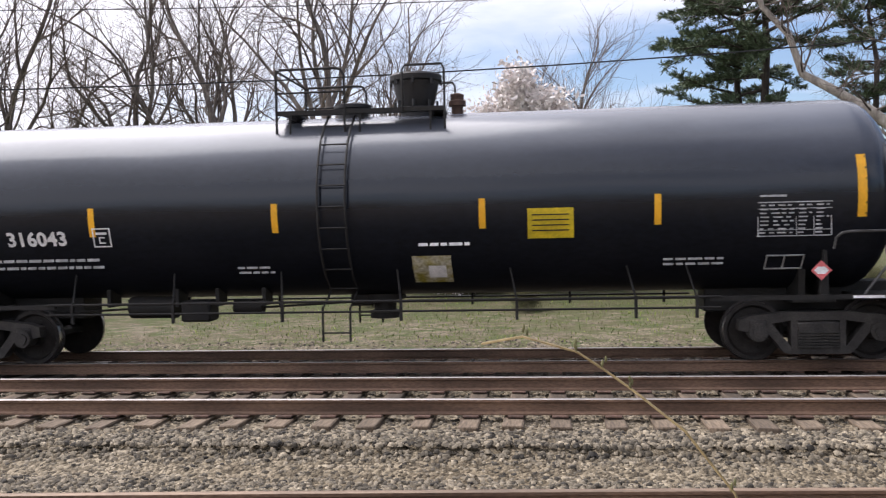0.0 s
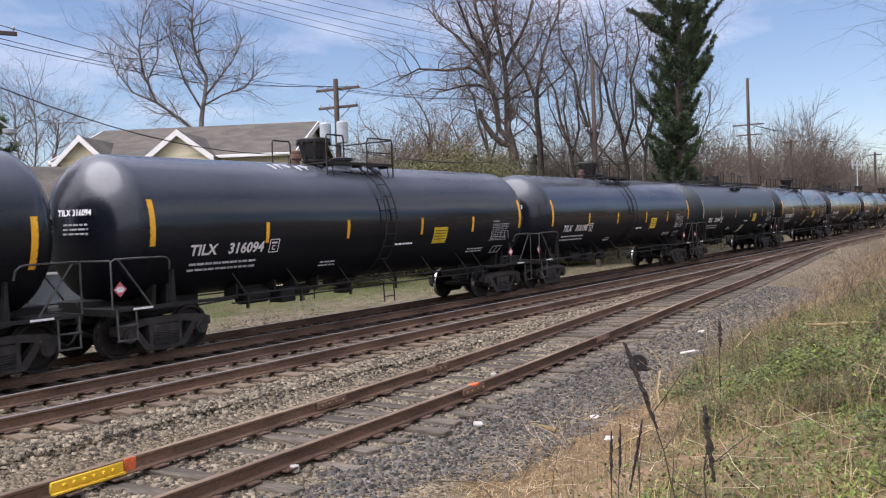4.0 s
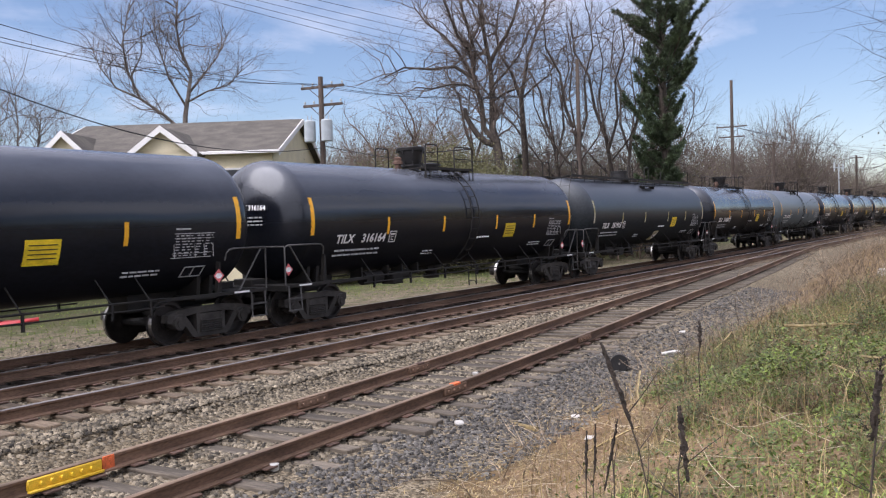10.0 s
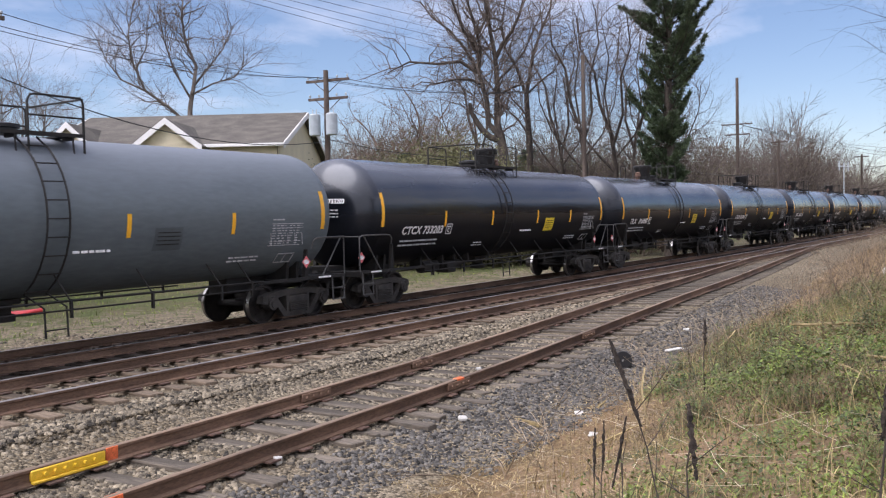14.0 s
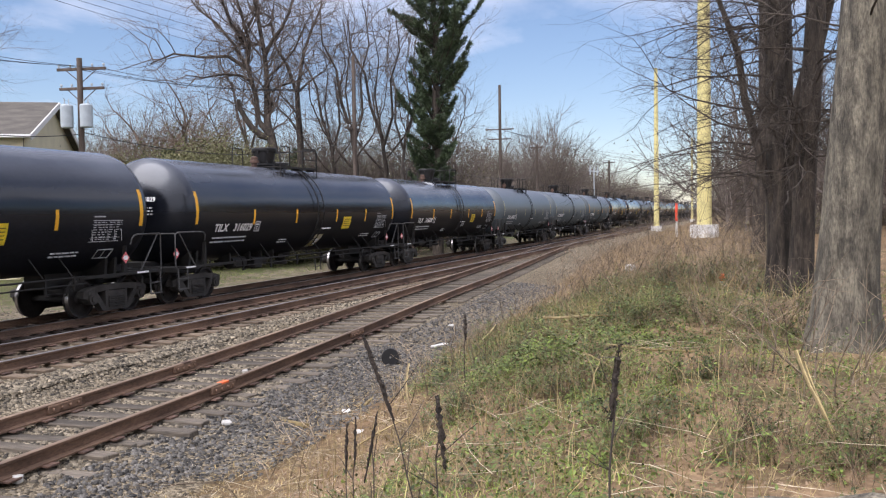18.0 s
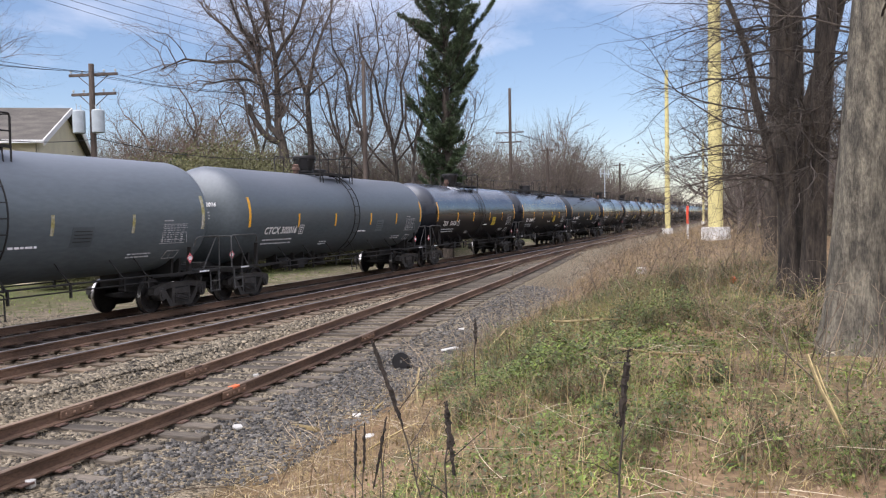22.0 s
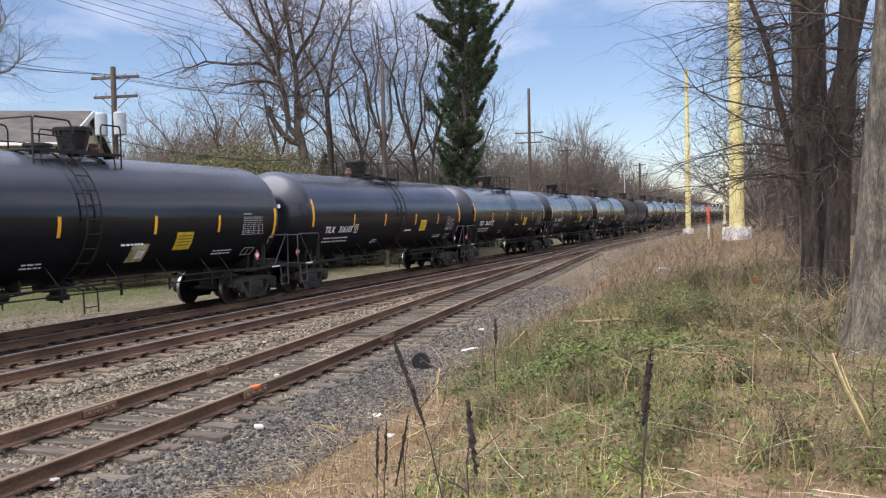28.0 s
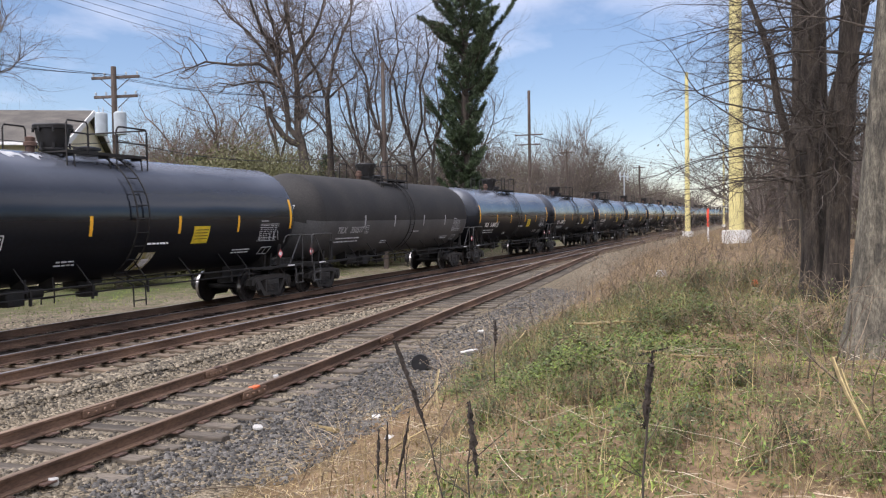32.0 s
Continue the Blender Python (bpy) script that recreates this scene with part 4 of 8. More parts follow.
def spill_stain(car, x, seed):
    """Pale dried residue in short tongues on the shoulder of the tank."""
    rng = random.Random(seed)
    bm = bmesh.new()
    for k in range(14):
        a = x + rng.gauss(0, .38)
        w, z1 = rng.uniform(.03, .11), rng.uniform(3.99, 4.03)
        z0 = z1 - rng.uniform(.03, .16)
        rows = []
        for q in range(3):
            z = z1 + (z0 - z1) * q / 2
            y = -math.sqrt((TR + .003) ** 2 - (z - TZ) ** 2)
            ww = w * (1, .8, .3)[q]
            rows.append((bm.verts.new((a - ww, y, z)), bm.verts.new((a + ww, y, z))))
        for (p, q), (r, s) in zip(rows, rows[1:]):
            bm.faces.new((p, q, s, r))
    part("spill_stain", bm, M["dimwhite"], car, "pale dried residue below the dome")


def loop_mesh():
    bm = bmesh.new()
    pipe(bm, [(-.3, 0, 4.2), (-.3, 0, 4.72), (-.24, 0, 4.8), (.24, 0, 4.8), (.3, 0, 4.72), (.3, 0, 4.2)], .022)
    return done(bm, "grab_loop", M["under"])


def side_rail_mesh():
    """Two pipes low along the side, hung from short posts and slanting struts."""
    bm = bmesh.new()
    for z, r in ((1.05, .022), (.89, .018)):
        pipe(bm, [(-5.35, -1.44, z), (5.35, -1.44, z)], r, 6)
    for x in (-4.9, -3.2, -1.4, 0.5, 2.3, 4.1, 5.0):
        box(bm, x - .022, x + .022, -1.465, -1.41, .74, 1.08)
        pipe(bm, [(x, -1.42, 1.05), (x - .10, -1.10, 1.52)], .016, 5)
    return done(bm, "side_rail", M["under"])


def end_sill_mesh():
    """Stub sill under one end of the tank."""
    bm = bmesh.new()
    box(bm, 5.3, 8.30, -.32, .32, .72, 1.18, bevel=.02)
    return done(bm, "end_sill", M["under"])


def saddle_mesh():
    """Saddle that carries one end of the tank over its truck."""
    bm = bmesh.new()
    prof = [(-.95, .98), (.95, .98), (1.0, 1.42), (.5, 1.24), (-.5, 1.24), (-1.0, 1.42)]
    for x0 in (6.6, 6.95):
        f = bm.faces.new([bm.verts.new((x0, y, z)) for y, z in prof])
        g = bmesh.ops.extrude_face_region(bm, geom=[f])
        bmesh.ops.translate(bm, vec=(.10, 0, 0), verts=[v for v in g["geom"] if isinstance(v, bmesh.types.BMVert)])
    box(bm, 6.5, 7.15, -1.0, 1.0, .90, .99, bevel=.01)
    return done(bm, "saddle", M["under"])


def saddle_post_mesh(s):
    """Slim tapered bracket from the side sill up to the shell."""
    bm = bmesh.new()
    f = bm.faces.new([bm.verts.new((x, s * y, z)) for x, y, z in ((6.79, 1.40, 1.02), (6.93, 1.40, 1.02), (6.885, 1.43, 1.72), (6.85, 1.43, 1.72))])
    g = bmesh.ops.extrude_face_region(bm, geom=[f])
    bmesh.ops.translate(bm, vec=(0, -s * .10, 0), verts=[v for v in g["geom"] if isinstance(v, bmesh.types.BMVert)])
    bmesh.ops.recalc_face_normals(bm, faces=bm.faces)
    return done(bm, "saddle_post", M["under"])


def end_platform_mesh():
    """End sill beam with a slotted tread plate, one pressed part."""
    bm = bmesh.new()
    box(bm, 7.45, 8.28, -1.42, 1.42, .98, 1.03, bevel=.008)
    box(bm, 8.14, 8.284, -1.424, 1.424, .90, 1.05, bevel=.01)
    return done(bm, "end_platform", M["under"])


def side_sill_mesh(s):
    bm = bmesh.new()
    box(bm, 5.2, 8.2, min(s * 1.39, s * 1.44), max(s * 1.39, s * 1.44), .985, 1.055)
    return done(bm, "side_sill", M["under"])


def sill_stripe():
    bm = bmesh.new()
    box(bm, 7.25, 7.70, -1.446, -1.4402, 1.0, 1.04)
    return done(bm, "sill_stripe", M["white"], smooth=False)


def end_rail_mesh():
    """Hand rail round the tank's end, diagonal brace and corner step."""
    bm = bmesh.new()
    r = .02
    pipe(bm, [(6.98, -1.46, 1.74), (7.0, -1.50, 1.90), (7.08, -1.51, 1.97), (7.2, -1.50, 1.99), (8.2, -1.43, 1.99), (8.28, -1.40, 1.94), (8.28, -1.40, 1.04)], r)
    pipe(bm, [(8.12, -1.42, 1.97), (7.42, -1.42, 1.06)], r)
    pipe(bm, [(8.28, -1.38, 1.96), (8.28, -.45, 1.96)], r)
    for x in (7.78, 8.2):
        pipe(bm, [(x, -1.42, 1.03), (x, -1.44, .42)], .02)
    for z in (.44, .72):
        box(bm, 7.76, 8.22, -1.47, -1.41, z - .015, z + .015)
    return done(bm, "end_rail", M["rail_grey"])


def brake_mesh():
    bm = bmesh.new()
    cyl(bm, (8.05, .75, 1.75), (8.12, .75, 1.75), .28, n=20)
    box(bm, 7.85, 8.08, .55, .95, 1.45, 1.95, bevel=.02)
    box(bm, 7.5, 8.0, .62, .88, 1.06, 1.5, bevel=.02)
    return done(bm, "hand_brake", M["under"])


def coupler_mesh():
    bm = bmesh.new()
    box(bm, 8.1, 8.36, -.09, .09, .78, .98, bevel=.02)
    box(bm, 8.32, 8.49, -.17, .14, .70, 1.04, bevel=.035)
    box(bm, 8.40, 8.52, .06, .20, .74, 1.0, bevel=.03)
    pipe(bm, [(8.1, .3, .80), (8.22, .34, .6), (8.34, .36, .42), (8.46, .36, .36), (8.58, .36, .42)], .03, 8)
    pipe(bm, [(8.18, -1.2, 1.0), (8.2, -.3, 1.02), (8.3, .1, 1.05)], .018)
    bmesh.ops.translate(bm, vec=(.12, 0, 0), verts=bm.verts)
    return done(bm, "coupler", M["under"])


def outlet_mesh():
    bm = bmesh.new()
    lathe(bm, [(1.08, .36), (.98, .36), (.97, .20), (.80, .19), (.78, .26), (.66, .26), (.64, .1)], "z", 16, cap=True)
    box(bm, -.55, -.2, -.25, .25, .88, 1.08, bevel=.02)
    return done(bm, "bottom_outlet", M["under"])


def brake_gear_mesh():
    bm = bmesh.new()
    cyl(bm, (-4.3, -.55, .93), (-3.5, -.55, .93), .19, n=14)
    box(bm, -3.3, -2.8, -.9, -.45, .70, 1.05, bevel=.03)
    cyl(bm, (-2.5, -.5, .92), (-2.0, -.5, .92), .13, n=12)
    pipe(bm, [(-5.5, -.5, .85), (-4.3, -.5, .9)], .02)
    pipe(bm, [(-2.0, -.5, .9), (-.6, -.3, .95), (5.4, -.3, .95)], .02)
    for x in (-4.6, -3.4, -2.7, -1.9):
        box(bm, x - .03, x + .03, -.8, -.4, .95, 1.25)
    return done(bm, "brake_gear", M["under"])


def side_frame_mesh():
    """Cast truck side: bowed top member, raking struts, spring nest, axle boxes."""
    bm = bmesh.new()
    y0, y1 = -.10, .10
    # build the plate as strips round three openings
    def prism(pts, a=y0, b=y1):
        f = bm.faces.new([bm.verts.new((x, a, z)) for x, z in pts])
        g = bmesh.ops.extrude_face_region(bm, geom=[f])
        bmesh.ops.translate(bm, vec=(0, b - a, 0), verts=[v for v in g["geom"] if isinstance(v, bmesh.types.BMVert)])
    prism([(-1.18, .50), (-1.16, .66), (-.95, .72), (-.5, .77), (.5, .77), (.95, .72), (1.16, .66), (1.18, .50), (1.0, .46), (.8, .58), (.4, .64), (-.4, .64), (-.8, .58), (-1.0, .46)])
    for s in (-1, 1):
        prism([(s * .86, .60), (s * .70, .62), (s * .40, .24), (s * .52, .17)])
        prism([(s * .40, .64), (s * .31, .64), (s * .31, .20), (s * .40, .20)], y0 - .01, y1 + .01)
        cyl(bm, (s * .89, -.17, .47), (s * .89, .08, .47), .145, n=14)
        cyl(bm, (s * .89, -.20, .47), (s * .89, -.16, .47), .09, n=12)
        box(bm, s * .89 - .13, s * .89 + .13, -.12, .1, .50, .66, bevel=.02)
    prism([(-.53, .24), (-.53, .17), (-.44, .13), (.44, .13), (.53, .17), (.53, .24)])
    box(bm, -.31, .31, -.13, .12, .46, .62, bevel=.02)
    return done(bm, "side_frame", M["frame_steel"])


def spring_mesh():
    bm = bmesh.new()
    prof = []
    for k in range(6):
        z = .22 + k * .045
        prof += [(-.115, z), (-.145, z + .012), (-.145, z + .028), (-.115, z + .040)]
    prof += [(.10, .47), (.10, .20)]
    f = bm.faces.new([bm.verts.new((-.30, a, b)) for a, b in prof])
    g = bmesh.ops.extrude_face_region(bm, geom=[f])
    bmesh.ops.translate(bm, vec=(.60, 0, 0), verts=[v for v in g["geom"] if isinstance(v, bmesh.types.BMVert)])
    return done(bm, "spring_nest", M["frame_steel"])


def wheelset_mesh():
    bm = bmesh.new()
    for s in (-1, 1):
        prof = [(s * .64, .10), (s * .66, .13), (s * .685, .30), (s * .66, .38), (s * .66, .485), (s * .69, .488), (s * .70, .462), (s * .80, .458), (s * .80, .40), (s * .735, .36), (s * .72, .16), (s * .80, .13), (s * .80, .10)]
        a = len(bm.faces)
        lathe(bm, prof, "y", 28)
        bm.faces.ensure_lookup_table()
        for i in range(6 * 28, 7 * 28):
            bm.faces[a + i].material_index = 1
        for k in range(5):
            t = k * 2 * math.pi / 5
            cyl(bm, (.27 * math.cos(t), s * .72, .27 * math.sin(t)), (.27 * math.cos(t), s * .745, .27 * math.sin(t)), .03, n=6)
    cyl(bm, (0, -1.0, 0), (0, 1.0, 0), .085, n=12)
    return done(bm, "wheelset", M["wheel"], M["tread"])


def bolster_mesh():
    bm = bmesh.new()
    box(bm, -.26, .26, -.98, .98, .30, .74, bevel=.03)
    box(bm, -1.0, 1.0, -.58, .58, .40, .52, bevel=.03)
    cyl(bm, (0, 0, .70), (0, 0, .84), .2, n=14)
    return done(bm, "bolster", M["under"])


WHEELS = []          # (wheelset, offset in its truck)


def truck(car, x):
    t = add("truck", cached("bolster", bolster_mesh), car, pose(x, 0, 0))
    for s in (-1, 1):
        add("side_frame", cached("side_frame", side_frame_mesh), t, pose(0, s * 1.0, 0, 0, 0, 0 if s < 0 else 180))
        add("spring_nest", cached("spring", spring_mesh), t, pose(0, s * 1.0, 0, 0, 0, 0 if s < 0 else 180))
        w = add("wheelset", cached("wheelset", wheelset_mesh), t, pose(s * .89, 0, .46))
        WHEELS.append((w, s))
    return t


def text_part(name, body, size, m, parent, material):
    c = bpy.data.curves.new(name, "FONT")
    c.body, c.size, c.extrude, c.offset, c.align_x, c.resolution_u = body, size, .002, size * .030, "LEFT", 3
    c.space_character = 1.04
    c.materials.append(M[material])
    ob = new(name, c)
    ob.parent, ob.matrix_basis = parent, m
    return ob


def diamond(car, x, z):
    bm = cached("diamond", lambda: done(_diamond(False), "hazard_placard", M["red"], M["white"], smooth=False))
    add("hazard_placard", bm, car, pose(x, -1.452, z, 90, 0, 0))


def _diamond(_):
    bm = bmesh.new()
    bm.faces.new([bm.verts.new(p) for p in ((-.15, 0, 0), (0, -.15, 0), (.15, 0, 0), (0, .15, 0))])
    f = bm.faces.new([bm.verts.new(p) for p in ((-.105, -.0, .003), (-.05, -.055, .003), (.05, -.055, .003), (.105, 0, .003), (.05, .055, .003), (-.05, .055, .003))])
    f.material_index = 1
    return bm


LAYOUT = {None: dict(end=2.66, strips=(-4.26, -1.45, 1.75, 4.45), text=(-6.42, -5.38, 1.97, -4.02), small=-5.4, table=(6.15, 2.10), note=1.0, placard=(2.72, 2.10), second=(.75, 1.48), diamond=6.8),
          2: dict(end=2.36, strips=(-3.96, -1.4, 1.16, 3.97), text=(-7.2, -5.94, 2.10, -3.5), small=-5.9, table=(6.74, 2.42), note=-2.2, placard=(1.98, 2.02), second=(-.04, 1.80), diamond=5.88),
          5: dict(end=2.36, strips=(-4.26, -1.45, 1.75, 4.45), text=(-7.15, -5.95, 1.97, -4.02), small=-5.8, table=(6.15, 2.30), note=1.0, placard=(3.0, 1.95), second=(1.35, 1.70), diamond=6.4)}
LAYOUT[1] = dict(LAYOUT[None], strips=(-4.5, -1.47, 1.8, 4.44), text=(-7.02, -5.98, 2.03, -4.35), note=1.19, placard=(2.84, 2.21), second=(.97, 1.52), table=(6.42, 2.19))
LAYOUT[29] = LAYOUT[5]


def head_place(y, z):
    """A spot on the front head, facing along its normal; the sheet's x runs toward the near side."""
    h = z - TZ
    c = math.sqrt(max(0, 1 - (y * y + h * h) / TR ** 2))
    n = Vector((-c / .74, y / TR ** 2, h / TR ** 2)).normalized()
    xa = Vector((0, -1, 0)); xa = (xa - n * xa.dot(n)).normalized()
    m = Matrix((xa, n.cross(xa), n)).transposed().to_4x4()
    m.translation = (-TL - .74 * c, y, z)
    return m


def end_words():
    bm = bmesh.new()
    for x0, x1, dz, h in words(.7, 4, .035, 3, .09):
        box(bm, x0, x1, dz - h / 2, dz + h / 2, -.002, .002)
    return done(bm, "small_lettering", M["dimwhite"], smooth=False)


STYLE = {"black": "glossy black", "long": "glossy black", "matte": "faded matte black", "grey": "pale grey", "two": "dull black over grey"}


def tank_car(i, kind, mark, number, flip=False, two_placards=False, graffiti=False):
    """kind: black, long (walkway along the crown), matte, grey, two (dull black over grey)."""
    extra = " with a full-length crown walkway" if kind in ("long", "matte") else " with dome platform and ladder"
    car = tagged(new("tank_car"), STYLE[kind] + " tank car" + extra + "", "tank car", group="tank cars of the train")
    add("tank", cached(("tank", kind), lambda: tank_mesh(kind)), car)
    light = "dimwhite" if kind in ("two",) else "white"
    strip = "faded" if kind in ("matte", "grey") and i % 3 else "strip"
    lay = LAYOUT.get(i, LAYOUT[None])
    for x in (-7.375, 7.375):
        if kind != "two":
            add("reflector_strip", sheet("reflector_strip", .13, .92, lay["end"], strip), car, pose(x, 0, lay["end"]))
    for x in lay["strips"]:
        add("reflector_strip", sheet("reflector_strip", .10, .46, 2.38, strip if kind != "two" else "dimwhite"), car, pose(x, 0, 2.38))
    # lettering: mark and number, weight lines, load table, small notes
    mx, nx, nz, bx = lay["text"]
    text_part("lettering", mark, .335, on_tank(mx, nz, .008), car, light)
    text_part("lettering", number, .335, on_tank(nx, nz, .008), car, light)
    add("class_box", cached(("class_box", light), lambda: class_box(light)), car, on_tank(bx, nz + .11, .008))
    add("small_lettering", bars_mesh("small_lettering", words(1.9, 5, .055, 2, .12), 1.78, "dimwhite"), car, pose(lay["small"], 0, 1.78))
    hm = head_place(-.30, 2.85)
    text_part("end_lettering", mark + " " + number, .17, hm @ pose(-.52, 0, .03), car, light)
    add("small_lettering", cached("end_words", end_words), car, hm @ pose(0, -.18, .03))
    add("hazard_placard", cached("diamond", lambda: done(_diamond(False), "hazard_placard", M["red"], M["white"], smooth=False)), car, pose(-7.95, -1.2, 1.40, 90, 0, 0))
    tx, tz = lay["table"]
    add("load_table", bars_mesh("load_table", table_rows(), tz, "dimwhite"), car, pose(tx, 0, tz))
    add("small_lettering", bars_mesh("small_lettering", words(.8, 9, .05, 1), 1.92, light), car, pose(lay["note"], 0, 1.92))
    add("small_lettering", bars_mesh("small_lettering", words(.9, 11, .04, 2, .08), 1.62, "dimwhite"), car, pose(5.0, 0, 1.62))
    add("small_lettering", bars_mesh("small_lettering", words(.6, 13, .04, 2, .08), 1.60, "dimwhite"), car, pose(-1.9, 0, 1.60))
    px, pz = lay["placard"]
    if kind != "two":
        pm = "placard" if kind != "grey" else "grey"
        add("warning_placard", sheet("warning_placard", .70, .46, pz, pm), car, pose(px, 0, pz))
        add("placard_text", bars_mesh("placard_text", [(-.28, .28, .13 - k * .08, .018) for k in range(4)], pz, "under"), car, pose(px, -.008, pz))
    if two_placards:
        qx, qz = lay["second"]
        add("warning_placard", sheet("worn_placard", .62, .44, qz, "faded" if i != 2 else "placard"), car, pose(qx, 0, qz))
        add("worn_patch", sheet("worn_patch", .28, .20, qz - .04, "white", 0, .012), car, pose(qx + .08, 0, qz - .04))
    add("document_box", cached("document_box", docbox), car, on_tank(6.35, 1.55, .01))
    if kind != "two":
        diamond(car, lay["diamond"], 1.42)
    if graffiti:
        bm = bmesh.new()
        pipe(bm, [(-.12, -.2, 0), (-.2, .02, 0), (-.12, .22, 0), (.06, .2, 0), (.1, .05, 0), (-.05, -.06, 0), (-.16, -.02, 0), (.02, -.02, 0), (.2, .06, 0), (.1, .02, 0), (.12, -.14, 0)], .012, 4)
        part("chalk_mark", bm, M["dimwhite"], car, "pale scrawled chalk sign", on_tank(4.68, 1.84, .006))
    if i == 10:
        scrawl(car, 1.6, 1.75, 3, 1.3)
    if i == 21:
        scrawl(car, 1.1, 1.75, 8, .4)
    # crown fittings
    cx = {1: .47, 2: .16, 3: .46}.get(i, .5 if flip else -.8)
    f = pose(cx, 0, 0) @ (pose(0, 0, 0, 0, 0, 180) if flip else pose(0, 0, 0))
    walkway = kind in ("long", "matte")
    if i in (6, 10, 21, 25, 33):
        spill_stain(car, cx - (3.4 if walkway else 1.7), i)
    add("dome_housing", cached("drum" if walkway else "dome", drum_mesh if walkway else dome_mesh), car, f @ pose(-.15 if not walkway else 0, 0, 0))
    if walkway:
        add("side_step", cached("side_step", side_step_mesh), car, pose(cx, 0, 0))
        add("walkway", cached("walkway", walkway_mesh), car)
        add("end_ladder", cached("end_ladder", end_ladder_mesh), car)
        for x in (-7.3, -1.1, 1.1, 7.3):
            for y in (-.66, .66):
                add("grab_loop", cached("loop", loop_mesh), car, pose(x, y, 0))
    else:
        add("hatch", cached("hatch", hatch_mesh), car, f @ pose(.95, 0, 0))
        add("safety_valve", cached("valve", valve_mesh), car, f @ pose(-.85, 0, -.02))
        add("railing", cached("end_railing", end_railing_mesh), car, f @ pose(2.03, 0, 0))
    if not walkway:
        add("platform", cached("platform", platform_mesh), car, f @ pose(.65, 0, 0))
        for s, y in product((-1, 1), (-.94, .94)):
            add("railing", cached(("railing", s), lambda: railing_mesh(s)), car, f @ pose(.65, y, 0))
        for s in (0, 180):
            add("ladder", cached("ladder", ladder_mesh), car, pose(0, 0, 0, 0, 0, s) @ pose((cx + (1.0 if not flip else -1.0)) * (1 if s == 0 else -1), 0, 0))
    for s in (0, 180):
        turn = pose(0, 0, 0, 0, 0, s)
        add("side_rail", cached("side_rail", side_rail_mesh), car, turn)
        add("end_sill", cached("end_sill", end_sill_mesh), car, turn)
        add("saddle", cached("saddle", saddle_mesh), car, turn)
        add("end_platform", cached("end_platform", end_platform_mesh), car, turn)
        for k in (-1, 1):
            add("saddle_post", cached(("saddle_post", k), lambda: saddle_post_mesh(k)), car, turn)
            add("side_sill", cached(("side_sill", k), lambda: side_sill_mesh(k)), car, turn)
        add("sill_stripe", cached("sill_stripe", sill_stripe), car, pose(0 if s == 0 else -15.1, 0, 0), "white reflective stripe")
        add("coupler", cached("coupler", coupler_mesh), car, turn)
        add("end_rail", cached("end_rail", end_rail_mesh), car, turn)
        add("end_rail", cached("end_rail_b", lambda: mirrored("end_rail_b", end_rail_mesh())), car, turn)
    add("hand_brake", cached("brake", brake_mesh), car)
    add("bottom_outlet", cached("outlet", outlet_mesh), car)
    add("brake_gear", cached("gear", brake_gear_mesh), car)
    for x in (-6.85, 6.85):
        truck(car, x)
    return car


def mirrored(name, me):
    m2 = me.copy(); m2.name = name
    m2.transform(Matrix.Diagonal((1, -1, 1, 1))); m2.flip_normals()
    return m2


def class_box(light):
    bm = bmesh.new()
    for x0, x1, y0, y1 in ((-.15, .15, .14, .16), (-.15, .15, -.16, -.14), (-.15, -.13, -.14, .14), (.13, .15, -.14, .14), (-.09, .09, .05, .09), (-.05, .05, -.10, -.08), (-.05, -.03, -.08, .01), (-.03, .05, -.01, .01)):
        box(bm, x0, x1, y0, y1, -.002, .002)
    return done(bm, "class_box", M[light], smooth=False)


def docbox():
    bm = bmesh.new()
    for x0, x1, y0, y1 in ((-.28, .28, .13, .15), (-.28, .28, -.15, -.13), (-.28, -.26, -.13, .13), (.26, .28, -.13, .13), (-.02, 0, -.13, .13)):
        box(bm, x0, x1, y0, y1, -.002, .012)
    return done(bm, "document_box", M["dimwhite"], smooth=False)


# kind, mark, number, reversed, two placards
TRAIN = [("black", "TILX", "316071", 0, 0), ("black", "TILX", "316043", 1, 1), ("black", "CTCX", "301053", 1, 1), ("black", "CTCX", "731281", 1, 1), ("long", "TILX", "351626", 0, 1),
         ("black", "CTCX", "732369", 1, 1), ("black", "TILX", "316094", 0, 0), ("black", "TILX", "316195", 0, 0), ("matte", "TILX", "351844", 0, 1), ("black", "CTCX", "302574", 1, 1),
         ("long", "TILX", "351798", 0, 1), ("black", "TILX", "316118", 0, 1), ("black", "TILX", "316164", 0, 0), ("matte", "TILX", "351915", 0, 1), ("black", "TILX", "316030", 0, 0),
         ("grey", "CTCX", "303202", 0, 0), ("black", "CTCX", "733203", 1, 0), ("black", "TILX", "316058", 0, 0), ("black", "CTCX", "303804", 1, 0), ("black", "TILX", "316067", 0, 1),
         ("black", "TILX", "316029", 0, 1), ("black", "TILX", "316089", 0, 0), ("grey", "CTCX", "303201", 0, 0), ("grey", "CTCX", "302202", 0, 0), ("grey", "CTCX", "302016", 0, 0),
         ("black", "TILX", "316121", 0, 0), ("long", "TILX", "350090", 0, 0), ("matte", "TILX", "350574", 0, 0), ("black", "TILX", "316152", 0, 0), ("black", "CTCX", "303814", 1, 1),
         ("black", "TILX", "316103", 0, 0), ("black", "TILX", "316115", 0, 0), ("black", "TILX", "316114", 0, 0), ("black", "TILX", "318515", 0, 1), ("two", "TILX", "350577", 0, 0)]
rng = random.Random(21)
